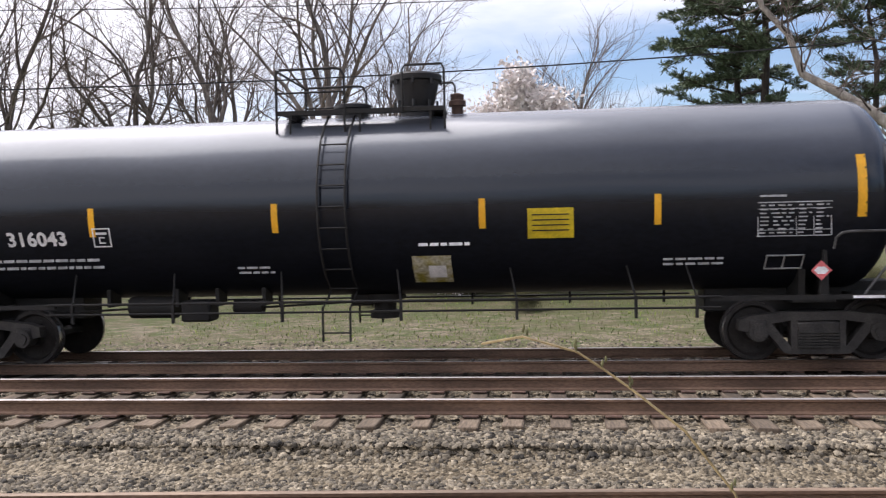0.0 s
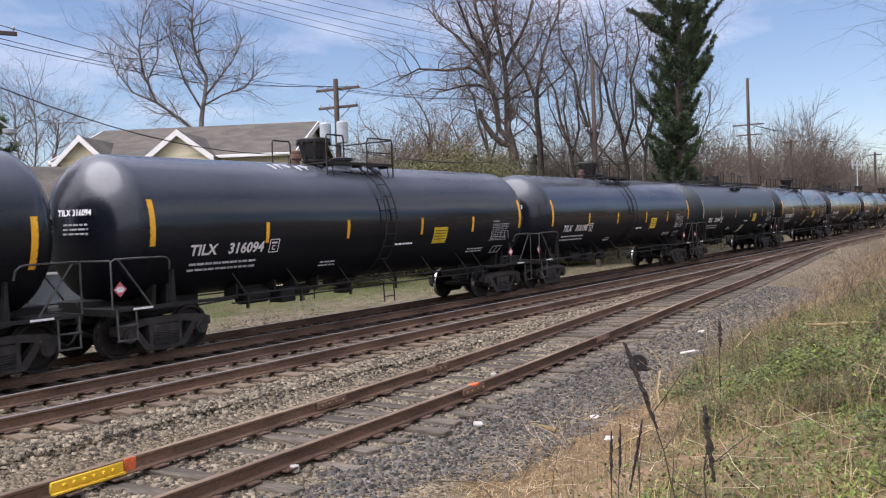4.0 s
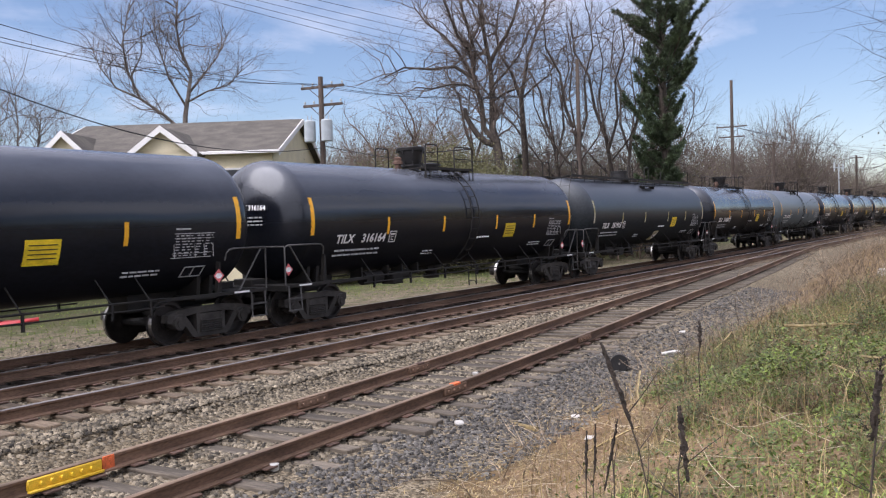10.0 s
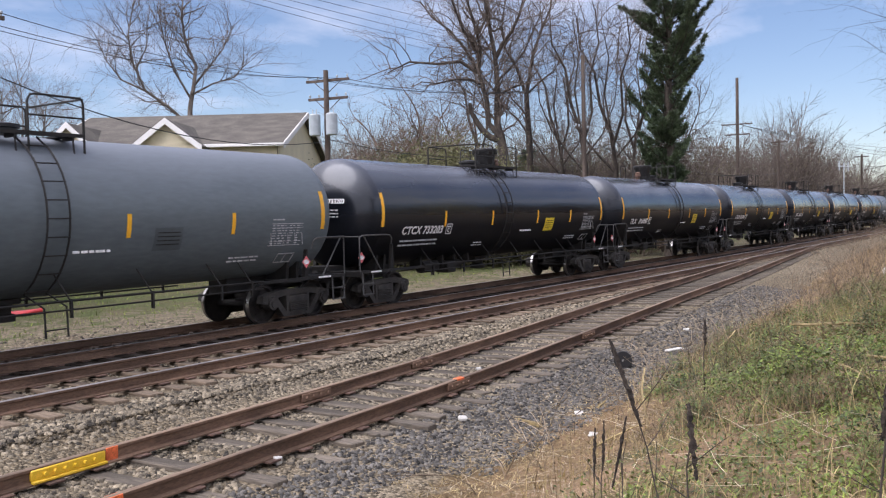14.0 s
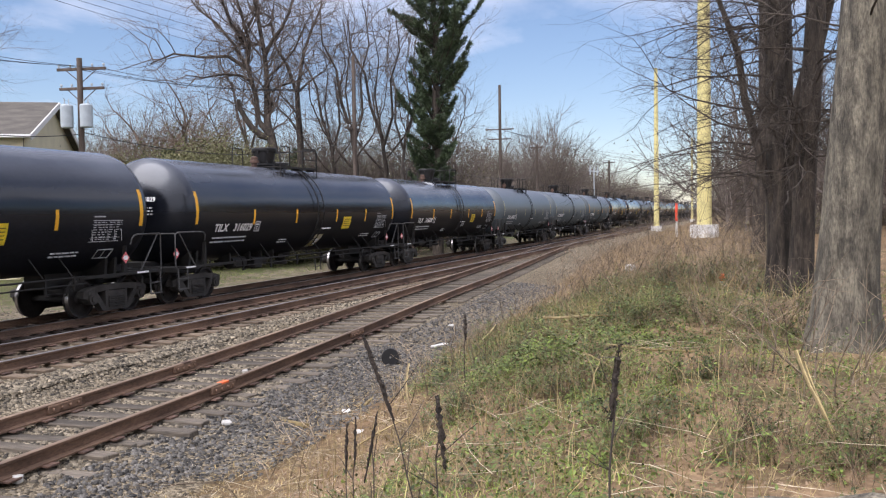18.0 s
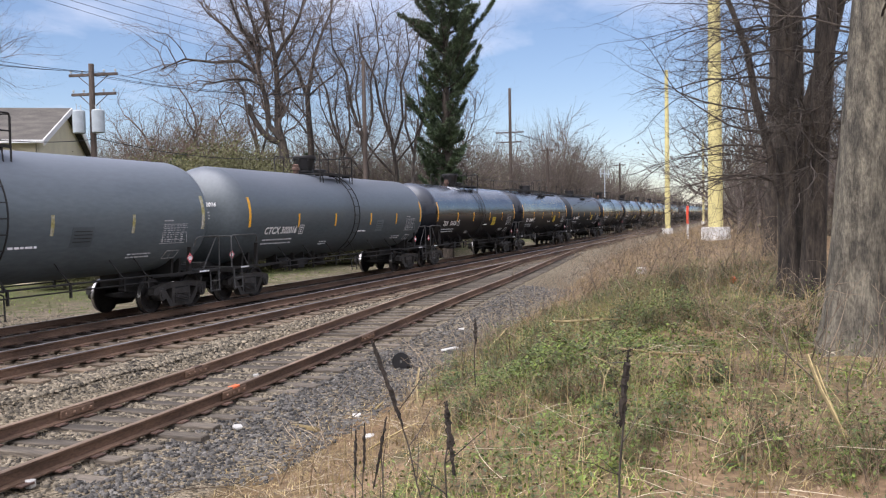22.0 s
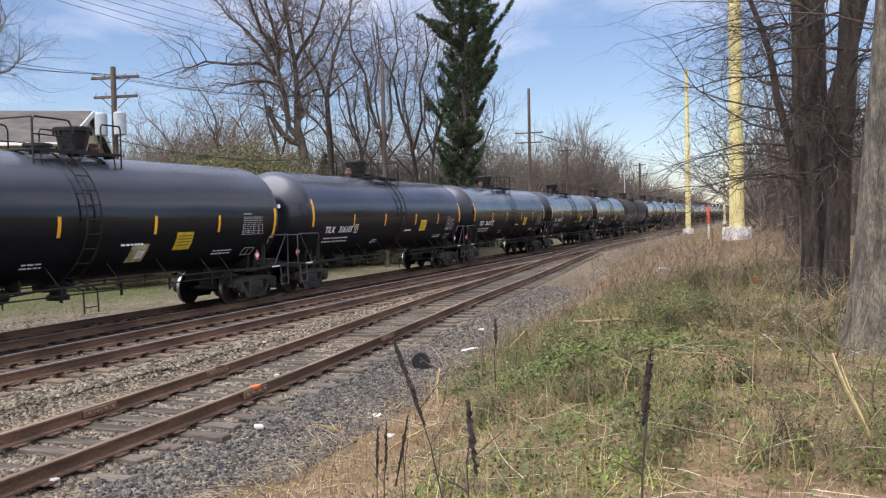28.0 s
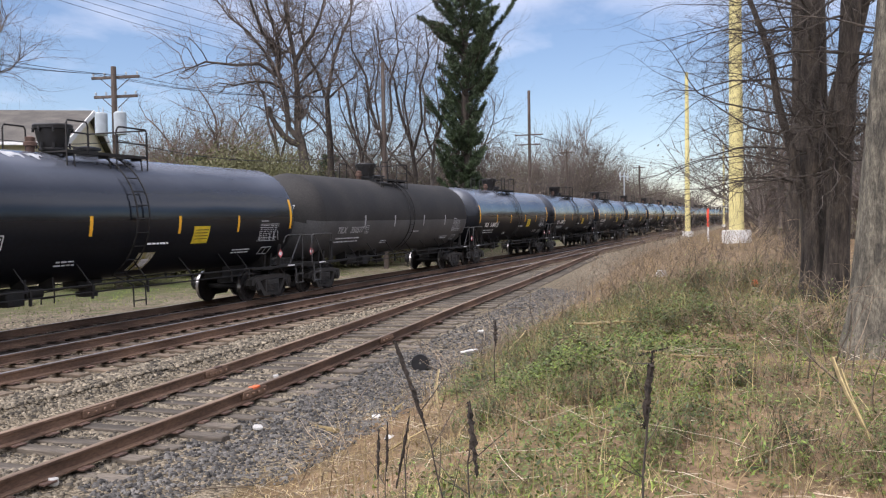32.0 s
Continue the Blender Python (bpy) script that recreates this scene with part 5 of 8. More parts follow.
while len(TRAIN) < 58:
    TRAIN.append(("black", "TILX", str(316000 + rng.randrange(200)), 0, 0))
CARS = [tank_car(k, *row[:3], bool(row[3]), bool(row[4]), k == 2) for k, row in enumerate(TRAIN)]


def rolled(t):
    """How far the train has come by t seconds."""
    u = t / 10
    return 11.115 + 157.160 * u + 6.519 * u ** 2 - 2.204 * u ** 3 + 0.3033 * u ** 4


def motions():
    for k, car in enumerate(CARS):
        x0 = PITCH * (k - 1) + 7.375
        walk(car, [(t, pose(x0 - rolled(t), Y_TRAIN, Z_TRAIN)) for t in range(0, 33, 2)])
    # all wheelsets turn alike; the one keyed path of each place in a truck serves every truck
    for s in (-1, 1):
        same = [w for w, q in WHEELS if q == s]
        rows = []
        for f in range(0, 961):
            t = f / FPS
            rows.append((t, pose(s * .89, 0, .46) @ Matrix.Rotation(-(rolled(t) - rolled(0)) / .46, 4, "Y")))
        walk(same[0], rows)
        for w in same[1:]:
            w.rotation_mode = "QUATERNION"
            keys = w.animation_data_create()
            keys.action = same[0].animation_data.action
            keys.action_slot = same[0].animation_data.action_slot


# ---- beyond the tracks: poles, wires, houses ----
def polar(az, d):
    """A place by heading from the walker's stand, clockwise from +y, and distance."""
    return d * math.sin(radians(az)), d * math.cos(radians(az))


def wood_pole(az, d, top, r=.15, arms=(), label="weathered wooden utility pole", lean=0.0, cans=0, turn=0.0, lamp=False):
    x, y = polar(az, d)
    p = tagged(new("utility_pole"), label, "utility pole")
    z0 = ground_z(x, y) - .3
    p.matrix_basis = pose(x, y, z0, 0, lean, turn)
    h = top - z0
    bm = bmesh.new(); cyl(bm, (0, 0, 0), (0, 0, h), r, r * .72, 12)
    part("pole", bm, M["pole_wood"], p)
    for z, half, dy in arms:
        bm = bmesh.new()
        box(bm, -half, half, -.05 + dy, .06 + dy, z - z0 - .06, z - z0 + .06, bevel=.01)
        for s in (-1, 1):
            pipe(bm, [(s * half * .62, dy, z - z0 - .05), (0, dy * .6, z - z0 - .62)], .02, 5)
        arm = part("crossarm", bm, M["pole_wood"], p)
        for q in (-.92, -.45, .45, .92):
            bm = bmesh.new()
            lathe(bm, [(z - z0 + .06, .025), (z - z0 + .12, .03), (z - z0 + .13, .055), (z - z0 + .2, .05), (z - z0 + .22, .02)], "z", 8, cap=True)
            part("insulator", bm, M["can"], arm, m=pose(q * half, dy, 0))
    for k in range(cans):
        a = math.pi * (0.15 + k * .85)
        bm = bmesh.new()
        cx, cy, cz = .48 * math.cos(a), -.30, h - 3.05
        lathe(bm, [(cz, .02), (cz, .24), (cz + .03, .27), (cz + .95, .27), (cz + 1.0, .23), (cz + 1.03, .05)], "z", 16, cap=True)
        for q in (-.1, .1):
            cyl(bm, (q, 0, cz + 1.0), (q, 0, cz + 1.25), .035, .02, 8)
        part("transformer", bm, M["can"], p, "pale grey transformer can", m=pose(cx, cy, 0))
    if lamp:
        bm = bmesh.new()
        pipe(bm, [(0, 0, h - 4.0), (.5, -.25, h - 3.75), (.95, -.5, h - 4.1)], .03)
        arm = part("lamp_arm", bm, M["can"], p)
        bm = bmesh.new()
        lathe(bm, [(-.18, .04), (-.12, .17), (0, .2), (.03, .05)], "z", 12, cap=True)
        part("lamp_head", bm, M["can"], arm, m=pose(.95, -.5, h - 4.15))
    return (x, y, top)


PB = wood_pole(28.0, 29.0, 9.6, .17, [(8.35, 1.25, .14)], "dark wooden utility pole with a crossarm and lamp", 1.2, lamp=True, turn=-28)
PA = wood_pole(49.5, 42.0, 9.2, .16, [(8.75, 1.15, .14), (7.9, 1.05, .14)], "wooden utility pole with two crossarms and transformers", 0, cans=2, turn=-80)
P2 = wood_pole(65.95, 52.0, 11.4, .15, [(7.2, .9, .12)], "bare wooden utility pole among trees")
PF = wood_pole(75.3, 92.0, 15.3, .2, [(10.75, 1.5, .16), (9.75, 1.2, .16)], "tall wooden utility pole with a crossarm", turn=90)
P4 = wood_pole(77.66, 95.0, 9.3, .17, [(9.05, .8, .1)], "wooden utility pole beside the woods", turn=90)
P5 = wood_pole(82.19, 120.0, 8.9, .17, [(8.6, .8, .1)], "far wooden utility pole beside the woods", turn=90)
P0 = wood_pole(-62, 40.0, 9.6, .17, [(8.7, 1.25, .14)], "wooden utility pole with a crossarm")


def wire(a, b, sag, r=.013, label="thin black overhead wire between poles"):
    bm = bmesh.new()
    pts = []
    for k in range(15):
        u = k / 14
        p = Vector(a).lerp(Vector(b), u); p.z -= sag * 4 * u * (1 - u)
        pts.append(p)
    pipe(bm, pts, r, 4)
    ob = add("overhead_wire", done(bm, "overhead_wire", M["wire"]))
    return tagged(ob, label, "wire", group="overhead wires between the poles")


for dx, z in ((-1.1, 8.5), (-.5, 8.5), (.9, 8.5)):
    wire((PB[0] + dx * .7, PB[1] - dx * .7, z), (PA[0] + dx * .6, PA[1] - dx * .6, z + .35), .5)
    wire((PA[0] + dx * .6, PA[1] - dx * .6, z + .35), (P2[0] + dx * .3, P2[1] - dx * .3, z + 1.2), .6)
wire((PB[0], PB[1], 7.1), (PA[0], PA[1], 5.9), 1.0, .022, "thick black telephone cable between poles")
wire((PB[0] + .6, PB[1] - .6, 8.6), (P0[0], P0[1], 8.7), .7)
wire((PB[0] - .6, PB[1] + .6, 8.6), (P0[0], P0[1] + 1, 8.7), .8)
wire((PB[0], PB[1], 7.05), (P0[0], P0[1], 6.2), .9, .022, "thick black telephone cable between poles")
wire((PA[0], PA[1], 6.0), (P2[0], P2[1], 6.5), .9, .022, "thick black telephone cable between poles")
wire((P2[0], P2[1], 6.5), (P4[0], P4[1], 6.0), 1.0, .022, "thick black telephone cable between poles")
for z in (10.9, 10.7):
    wire((PF[0] - .8, PF[1], z), (P2[0], P2[1], z - .2), .9)
for k in range(3):
    wire((PF[0] + 1.2 - k, PF[1], 10.8), (164.8, 7.9, 12.0 - k), 1.2, .02)
for k in range(5):
    wire((24 + k * 3.2, 62, 25 - k * .3), (150, 50 + k * 4.5, 27), 1.2, .025, "high transmission line behind the houses")


def steel_pole(az, d, top, r0, r1, label, z0=None):
    x, y = polar(az, d)
    g = ground_z(x, y) if z0 is None else z0
    p = tagged(new("transmission_pole"), label, "steel pole")
    p.matrix_basis = pose(x, y, g)
    bm = bmesh.new(); cyl(bm, (0, 0, -.3), (0, 0, top - g), r0, r1, 16)
    part("shaft", bm, M["pole_yellow"], p)
    bm = bmesh.new(); lathe(bm, [(-.3, r0 * 1.9), (.55, r0 * 1.9), (.62, r0 * 1.8), (.62, r0)], "z", 20, cap=False)
    part("footing", bm, M["concrete"], p, "pale concrete footing")
    return p


steel_pole(87.98, 45.0, 20.0, .36, .24, "pale yellow tubular steel pole on a concrete footing")
steel_pole(85.1, 110.0, 19.2, .34, .2, "far pale yellow tubular steel pole beside the track")
steel_pole(87.26, 165.0, 15.0, .22, .14, "far pale yellow tubular steel pole beside the track")


def marker_post(az, d, top, label, mat_name):
    x, y = polar(az, d)
    p = tagged(new("marker_post"), label, "marker post")
    g = ground_z(x, y)
    p.matrix_basis = pose(x, y, g)
    bm = bmesh.new(); box(bm, -.06, .06, -.05, .05, -.2, (top - g) * .45, bevel=.01)
    part("stake", bm, M["paper"], p)
    bm = bmesh.new(); box(bm, -.075, .075, -.06, .06, (top - g) * .45, top - g, bevel=.02)
    part("cap", bm, M[mat_name], p)


marker_post(86.31, 48.0, 2.55, "white stake with a red top beside the track", "postred")
marker_post(89.0, 17.5, 0.98, "low orange survey stake in the weeds", "orange")


def sign_frame():
    x, y = polar(81.24, 110)
    p = tagged(new("signal_bracket"), "pale signal bracket on a thin post", "railway signal")
    p.matrix_basis = pose(x, y, 0, 0, 0, -10)
    bm = bmesh.new(); pipe(bm, [(0, 0, -.6), (0, 0, 7.3)], .06)
    part("post", bm, M["can"], p)
    bm = bmesh.new(); box(bm, -1.8, 1.8, -.04, .04, 7.0, 7.12)
    part("arm", bm, M["can"], p)
    for q in (-1.4, 0, 1.4):
        bm = bmesh.new(); box(bm, q - .06, q + .06, -.06, .06, 6.6, 7.6)
        part("upright", bm, M["can"], p)


sign_frame()


# ---- houses ----
def clap_wall(bm, w, z0, z1, y=0.0, pitch=.18):
    """Lapped boards of a wall from x = 0 to w; each board leans a little."""
    z = z0
    while z < z1 - .01:
        t = min(z + pitch, z1)
        vs = [bm.verts.new(c) for c in ((0, y - .022, z), (w, y - .022, z), (w, y - .004, t), (0, y - .004, t), (0, y - .004, z), (w, y - .004, z))]
        bm.faces.new(vs[:4]); bm.faces.new((vs[0], vs[4], vs[5], vs[1]))
        z = t
    bmesh.ops.remove_doubles(bm, verts=bm.verts, dist=.012)


def house_window(h, m, w, ht, shutters=None):
    win = add("window", cached(("pane", w, ht), lambda: pane_mesh(w, ht)), h, m)
    add("frame", cached(("frame", w, ht), lambda: frame_mesh(w, ht)), win)
    if shutters:
        for s in (-1, 1):
            bm = bmesh.new(); box(bm, s * (w / 2 + .25) - .17, s * (w / 2 + .25) + .17, -.05, 0, -ht / 2, ht / 2, bevel=.01)
            part("shutter", bm, M[shutters], win)


def pane_mesh(w, h):
    bm = bmesh.new(); box(bm, -w / 2, w / 2, -.03, -.01, -h / 2, h / 2)
    return done(bm, "window", M["glass"], smooth=False)


def frame_mesh(w, h):
    bm = bmesh.new()
    for x0, x1, z0, z1 in ((-w / 2 - .1, -w / 2, -h / 2 - .1, h / 2 + .1), (w / 2, w / 2 + .1, -h / 2 - .1, h / 2 + .1), (-w / 2, w / 2, h / 2, h / 2 + .1), (-w / 2, w / 2, -h / 2 - .1, -h / 2), (-w / 2, w / 2, -.025, .025)):
        box(bm, x0, x1, -.06, 0, z0, z1)
    return done(bm, "frame", M["trim"], smooth=False)


def roof_slab(bm, a, b, c, d, t=.16):
    """A thick roof plane through four corners."""
    n = (Vector(b) - Vector(a)).cross(Vector(d) - Vector(a)).normalized() * t
    lo = [bm.verts.new(Vector(p)) for p in (a, b, c, d)]
    hi = [bm.verts.new(Vector(p) + n) for p in (a, b, c, d)]
    bm.faces.new(lo[::-1]); bm.faces.new(hi)
    for k in range(4):
        bm.faces.new((lo[k], lo[(k + 1) % 4], hi[(k + 1) % 4], hi[k]))


def gable_house(x, y, turn, w, dep, eave, ridge, wall, label, gables=(), windows=(), over=.45, base=None):
    """Long side along local x from 0 to w, front at local y = 0, depth dep; gables: (x0, x1, peak, out) on the front."""
    h = tagged(new("house"), label, "house")
    g = ground_z(x, y) if base is None else base
    h.matrix_basis = pose(x, y, 0, 0, 0, turn)
    bm = bmesh.new(); clap_wall(bm, w, g, eave)
    part("front_wall", bm, M[wall], h)
    bm = bmesh.new(); clap_wall(bm, w, g, eave)
    part("rear_wall", bm, M[wall], h, m=pose(w, dep, 0, 0, 0, 180))
    for side in (0, 1):
        bm = bmesh.new(); clap_wall(bm, dep, g, eave)
        # boards of the gable triangle
        z = eave
        while z < ridge - .05:
            u0, u1 = (z - eave) / (ridge - eave) * dep / 2, (min(z + .18, ridge) - eave) / (ridge - eave) * dep / 2
            bm.faces.new([bm.verts.new(c) for c in ((u0, -.02, z), (dep - u0, -.02, z), (dep - u1, -.004, min(z + .18, ridge)), (u1, -.004, min(z + .18, ridge)))])
            z += .18
        bmesh.ops.remove_doubles(bm, verts=bm.verts, dist=.03)
        part("gable_wall", bm, M[wall], h, m=pose(w, 0, 0, 0, 0, 90) if side else pose(0, dep, 0, 0, 0, -90))
    bm = bmesh.new()
    k = (ridge - eave) / (dep / 2)
    roof_slab(bm, (-over, -over, eave - over * k), (w + over, -over, eave - over * k), (w + over, dep / 2, ridge), (-over, dep / 2, ridge))
    roof_slab(bm, (w + over, dep + over, eave - over * k), (-over, dep + over, eave - over * k), (-over, dep / 2, ridge), (w + over, dep / 2, ridge))
    roof = part("roof", bm, M["roof"], h)
    for sx in (-over - .03, w + over - .02):
        bm = bmesh.new()
        for s in (-1, 1):
            a = Vector((sx, dep / 2 + s * (dep / 2 + over), eave - over * k)); b = Vector((sx, dep / 2, ridge))
            roof_slab(bm, a + Vector((0, 0, -.14)), a + Vector((.05, 0, -.14)), b + Vector((.05, 0, -.14)), b + Vector((0, 0, -.14)), .30 if s < 0 else -.30)
        part("rake_board", bm, M["trim"], roof)
    bm = bmesh.new(); box(bm, -over, w + over, -over - .12, -over, eave - over * k - .02, eave - over * k + .14, bevel=.02)
    part("gutter", bm, M["trim"], roof)
    for x0, x1, peak, out in gables:
        xm = (x0 + x1) / 2
        bm = bmesh.new()
        z = g
        while z < peak - .05:
            t = min(z + .18, peak)
            u0 = 0 if z < eave else (z - eave) / (peak - eave) * (x1 - x0) / 2
            u1 = 0 if t < eave else (t - eave) / (peak - eave) * (x1 - x0) / 2
            bm.faces.new([bm.verts.new(c) for c in ((x0 + u0, -out - .02, z), (x1 - u0, -out - .02, z), (x1 - u1, -out - .004, t), (x0 + u1, -out - .004, t))])
            z = t
        for xx in (x0, x1):
            bm.faces.new([bm.verts.new(c) for c in ((xx, -out, g), (xx, 0, g), (xx, 0, eave), (xx, -out, eave))])
        bmesh.ops.remove_doubles(bm, verts=bm.verts, dist=.03)
        part("front_gable", bm, M[wall], h)
        kk = (peak - eave) / ((x1 - x0) / 2)
        yr = (peak - eave) / k
        bm = bmesh.new()
        roof_slab(bm, (x0 - .35, -out - .35, eave - .35 * kk), (xm, -out - .35, peak), (xm, yr, peak), (x0 - .35, .2, eave - .35 * kk), .14)
        roof_slab(bm, (xm, -out - .35, peak), (x1 + .35, -out - .35, eave - .35 * kk), (x1 + .35, .2, eave - .35 * kk), (xm, yr, peak), .14)
        gr = part("gable_roof", bm, M["roof"], h)
        bm = bmesh.new()
        for s, xe in ((-1, x0 - .35), (1, x1 + .35)):
            a = Vector((xe, -out - .39, eave - .35 * kk)); b = Vector((xm, -out - .39, peak))
            for q0, q1 in ((a, b),):
                vs = [bm.verts.new(p) for p in (q0 + Vector((0, 0, -.16)), q1 + Vector((0, 0, -.16)), q1 + Vector((0, 0, .17)), q0 + Vector((0, 0, .17)))]
                f = bm.faces.new(vs)
                gg = bmesh.ops.extrude_face_region(bm, geom=[f])
                bmesh.ops.translate(bm, vec=(0, .05, 0), verts=[v for v in gg["geom"] if isinstance(v, bmesh.types.BMVert)])
        part("rake_board", bm, M["trim"], gr)
    for wx, wz, ww, wh, out, sh in windows:
        house_window(h, pose(wx, -out - .03, wz), ww, wh, sh)
    return h


HX, HY = 33.56, 32.04
cream = gable_house(HX - .511 * 12, HY + .859 * 12, -59.2, 12.0, 12.6, 6.2, 8.35, "siding", "two-storey cream house with brown shingle roof and white trim",
                    gables=((.3, 2.6, 7.3, .6), (5.1, 8.1, 7.35, .8)),
                    windows=((1.45, 4.6, .9, 1.3, .6, None), (6.6, 4.7, 1.0, 1.3, .8, None), (10.2, 4.7, 1.4, 1.1, 0, None), (1.5, 1.6, .9, 1.4, .6, None), (6.6, 1.6, 1.6, 1.4, .8, None), (10.4, 1.6, 1.0, 1.4, 0, None)))
gx, gy = polar(30.3, 41)
gable_house(gx - 3.8, gy + 1.0, -28, 7.0, 6.0, 3.5, 5.3, "slate", "grey clapboard garage with white trim",
            windows=((1.6, 1.4, .8, 1.1, 0, None), (5.0, 1.4, .9, 1.1, 0, None)), over=.3)
wx, wy = polar(-10.1, 52)
white = gable_house(wx + 3.1, wy, 92, 9.0, 6.2, 2.75, 4.75, "whitewall", "small white clapboard house with green shutters", over=.3)
for y in (1.4, 4.8):
    house_window(white, pose(-.03, y, 1.2, 0, 0, -90), .8, 1.3, "needle")
house_window(white, pose(-.03, 3.1, 3.5, 0, 0, -90), .6, .8)
bm = bmesh.new(); box(bm, 2.0, 2.8, 3.6, 4.4, 3.5, 5.6, bevel=.02)
part("chimney", bm, M["plate"], white, "brown brick chimney")


# ---- trees ----
class Twigs:
    """Collects tapered tubes into one mesh."""

    def __init__(self):
        self.v, self.f = [], []

    def tube(self, pts, r0, r1, sides):
        base = len(self.v)
        n = len(pts)
        u = None
        for i, p in enumerate(pts):
            d = (pts[min(i + 1, n - 1)] - pts[max(i - 1, 0)])
            if d.length < 1e-6:
                d = Vector((0, 0, 1))
            d.normalize()
            u = d.orthogonal().normalized() if u is None else (u - d * u.dot(d))
            if u.length < 1e-5:
                u = d.orthogonal()
            u.normalize()
            w = d.cross(u)
            r = r0 + (r1 - r0) * i / (n - 1)
            for k in range(sides):
                a = 6.2832 * k / sides
                q = p + u * (math.cos(a) * r) + w * (math.sin(a) * r)
                self.v.append((q.x, q.y, q.z))
        for i in range(n - 1):
            for k in range(sides):
                a, b = base + i * sides + k, base + i * sides + (k + 1) % sides
                self.f.append((a, b, b + sides, a + sides))

    def mesh(self, name, material, smooth=True):
        return raw(name, self.v, self.f, material, smooth=smooth)


def path_from(rng, p, d, length, bend, segs, up=0.0):
    pts = [p.copy()]
    d = d.normalized()
    for k in range(segs):
        d = (d + Vector((rng.gauss(0, bend), rng.gauss(0, bend), rng.gauss(0, bend) + up))).normalized()
        p = p + d * (length / segs)
        pts.append(p.copy())
    return pts, d


def grow(rng, wood, fine, p, d, length, r, level, maxlevel, o, tips):
    segs = (6, 5, 4, 3, 2, 1)[min(level, 5)]
    if o.get("cheap"):
        segs = (4, 3, 2, 1)[min(level, 3)]
    r = min(r, TWIG_R[min(level, 5)])
    if o.get("cheap"):
        r = max(r, .02)
    target = wood if level < o.get("split", 2) else fine
    pts, dend = path_from(rng, p, d, length, o["bend"] * (0.6 + .3 * level), segs, o["up"])
    sides = 3 if o.get("cheap") and level else (9, 7, 5, 3, 3, 3)[min(level, 5)]
    r1 = r * (.62 if level == 0 else .45)
    if level == maxlevel:
        r1 = r * .3
    target.tube(pts, r, r1, sides)
    if level == maxlevel:
        tips.append((pts[-1], dend)); tips.append((pts[1], dend))
        return
    n = o["kids"][min(level, len(o["kids"]) - 1)]
    n = max(1, int(n + rng.uniform(-.8, .8)))
    for k in range(n):
        u = (o["first"] if level == 0 else .25) + (1 - (o["first"] if level == 0 else .25)) * (k + rng.uniform(.1, .9)) / n
        s = min(len(pts) - 2, int(u * segs)); w = u * segs - s
        q = pts[s].lerp(pts[s + 1], min(1, w))
        along = (pts[s + 1] - pts[s]).normalized()
        side = along.orthogonal().normalized()
        side.rotate(Matrix.Rotation(rng.uniform(0, 6.283), 3, along))
        ang = radians(rng.uniform(*o["angle"]))
        dd = along * math.cos(ang) + side * math.sin(ang)
        rr = (r + (r1 - r) * u) * (rng.uniform(.5, .75) if level == 0 else rng.uniform(.40, .66))
        ll = length * (rng.uniform(*o["ratio0"]) if level == 0 and "ratio0" in o else rng.uniform(*o["ratio"]) * (1.15 - .45 * u))
        grow(rng, wood, fine, q, dd, ll, rr, level + 1, maxlevel, o, tips)
    grow(rng, wood, fine, pts[-1], dend, length * rng.uniform(.5, .7) * (1.5 if level == 0 and "ratio0" in o else 1), r1 * (.8 if level == 0 else 1), level + 1, maxlevel, o, tips)


FORM = dict(
    elm=dict(bend=.2, up=.035, kids=(7, 7, 6, 5, 4), first=.5, angle=(28, 66), ratio=(.52, .8), ratio0=(.9, 1.35), trunk=.27),
    vase=dict(bend=.17, up=.05, kids=(7, 7, 6, 6, 3), first=.45, angle=(24, 56), ratio=(.52, .82), ratio0=(.9, 1.35), trunk=.28),
    bush=dict(bend=.13, up=.04, kids=(9, 7, 6, 4), first=.03, angle=(16, 52), ratio=(.6, .9)),
    park=dict(bend=.17, up=.05, kids=(6, 6, 6, 5, 3), first=.55, angle=(22, 50), ratio=(.5, .78), ratio0=(.55, .85), trunk=.42),
    low=dict(bend=.18, up=.03, kids=(6, 7, 6, 5), first=.15, angle=(35, 70), ratio=(.55, .8)),
)
for form in ("elm", "vase", "park", "bush"):
    FORM["far_" + form] = dict(FORM[form], cheap=True, kids=(7, 5, 5, 3) if form != "bush" else (9, 7, 5, 3))
TWIG_R = (9, .26, .085, .034, .016, .010)


def leaf_cloud(name, tips, rng, per, size, spread, material, flat=False):
    v, f = [], []
    for p, d in tips:
        for k in range(per):
            c = p + Vector((rng.gauss(0, spread), rng.gauss(0, spread), rng.gauss(0, spread)))
            a = Vector((rng.gauss(0, 1), rng.gauss(0, 1), rng.gauss(0, .4 if flat else 1))).normalized()
            b = a.orthogonal(); b.rotate(Matrix.Rotation(rng.uniform(0, 6.28), 3, a)); b.normalize()
            s = size * rng.uniform(.6, 1.4)
            i = len(v)
            for q in (c - a * s, c + b * s * .45, c + a * s, c - b * s * .45):
                v.append((q.x, q.y, q.z))
            f.append((i, i + 1, i + 2, i + 3))
    return raw(name, v, f, material)


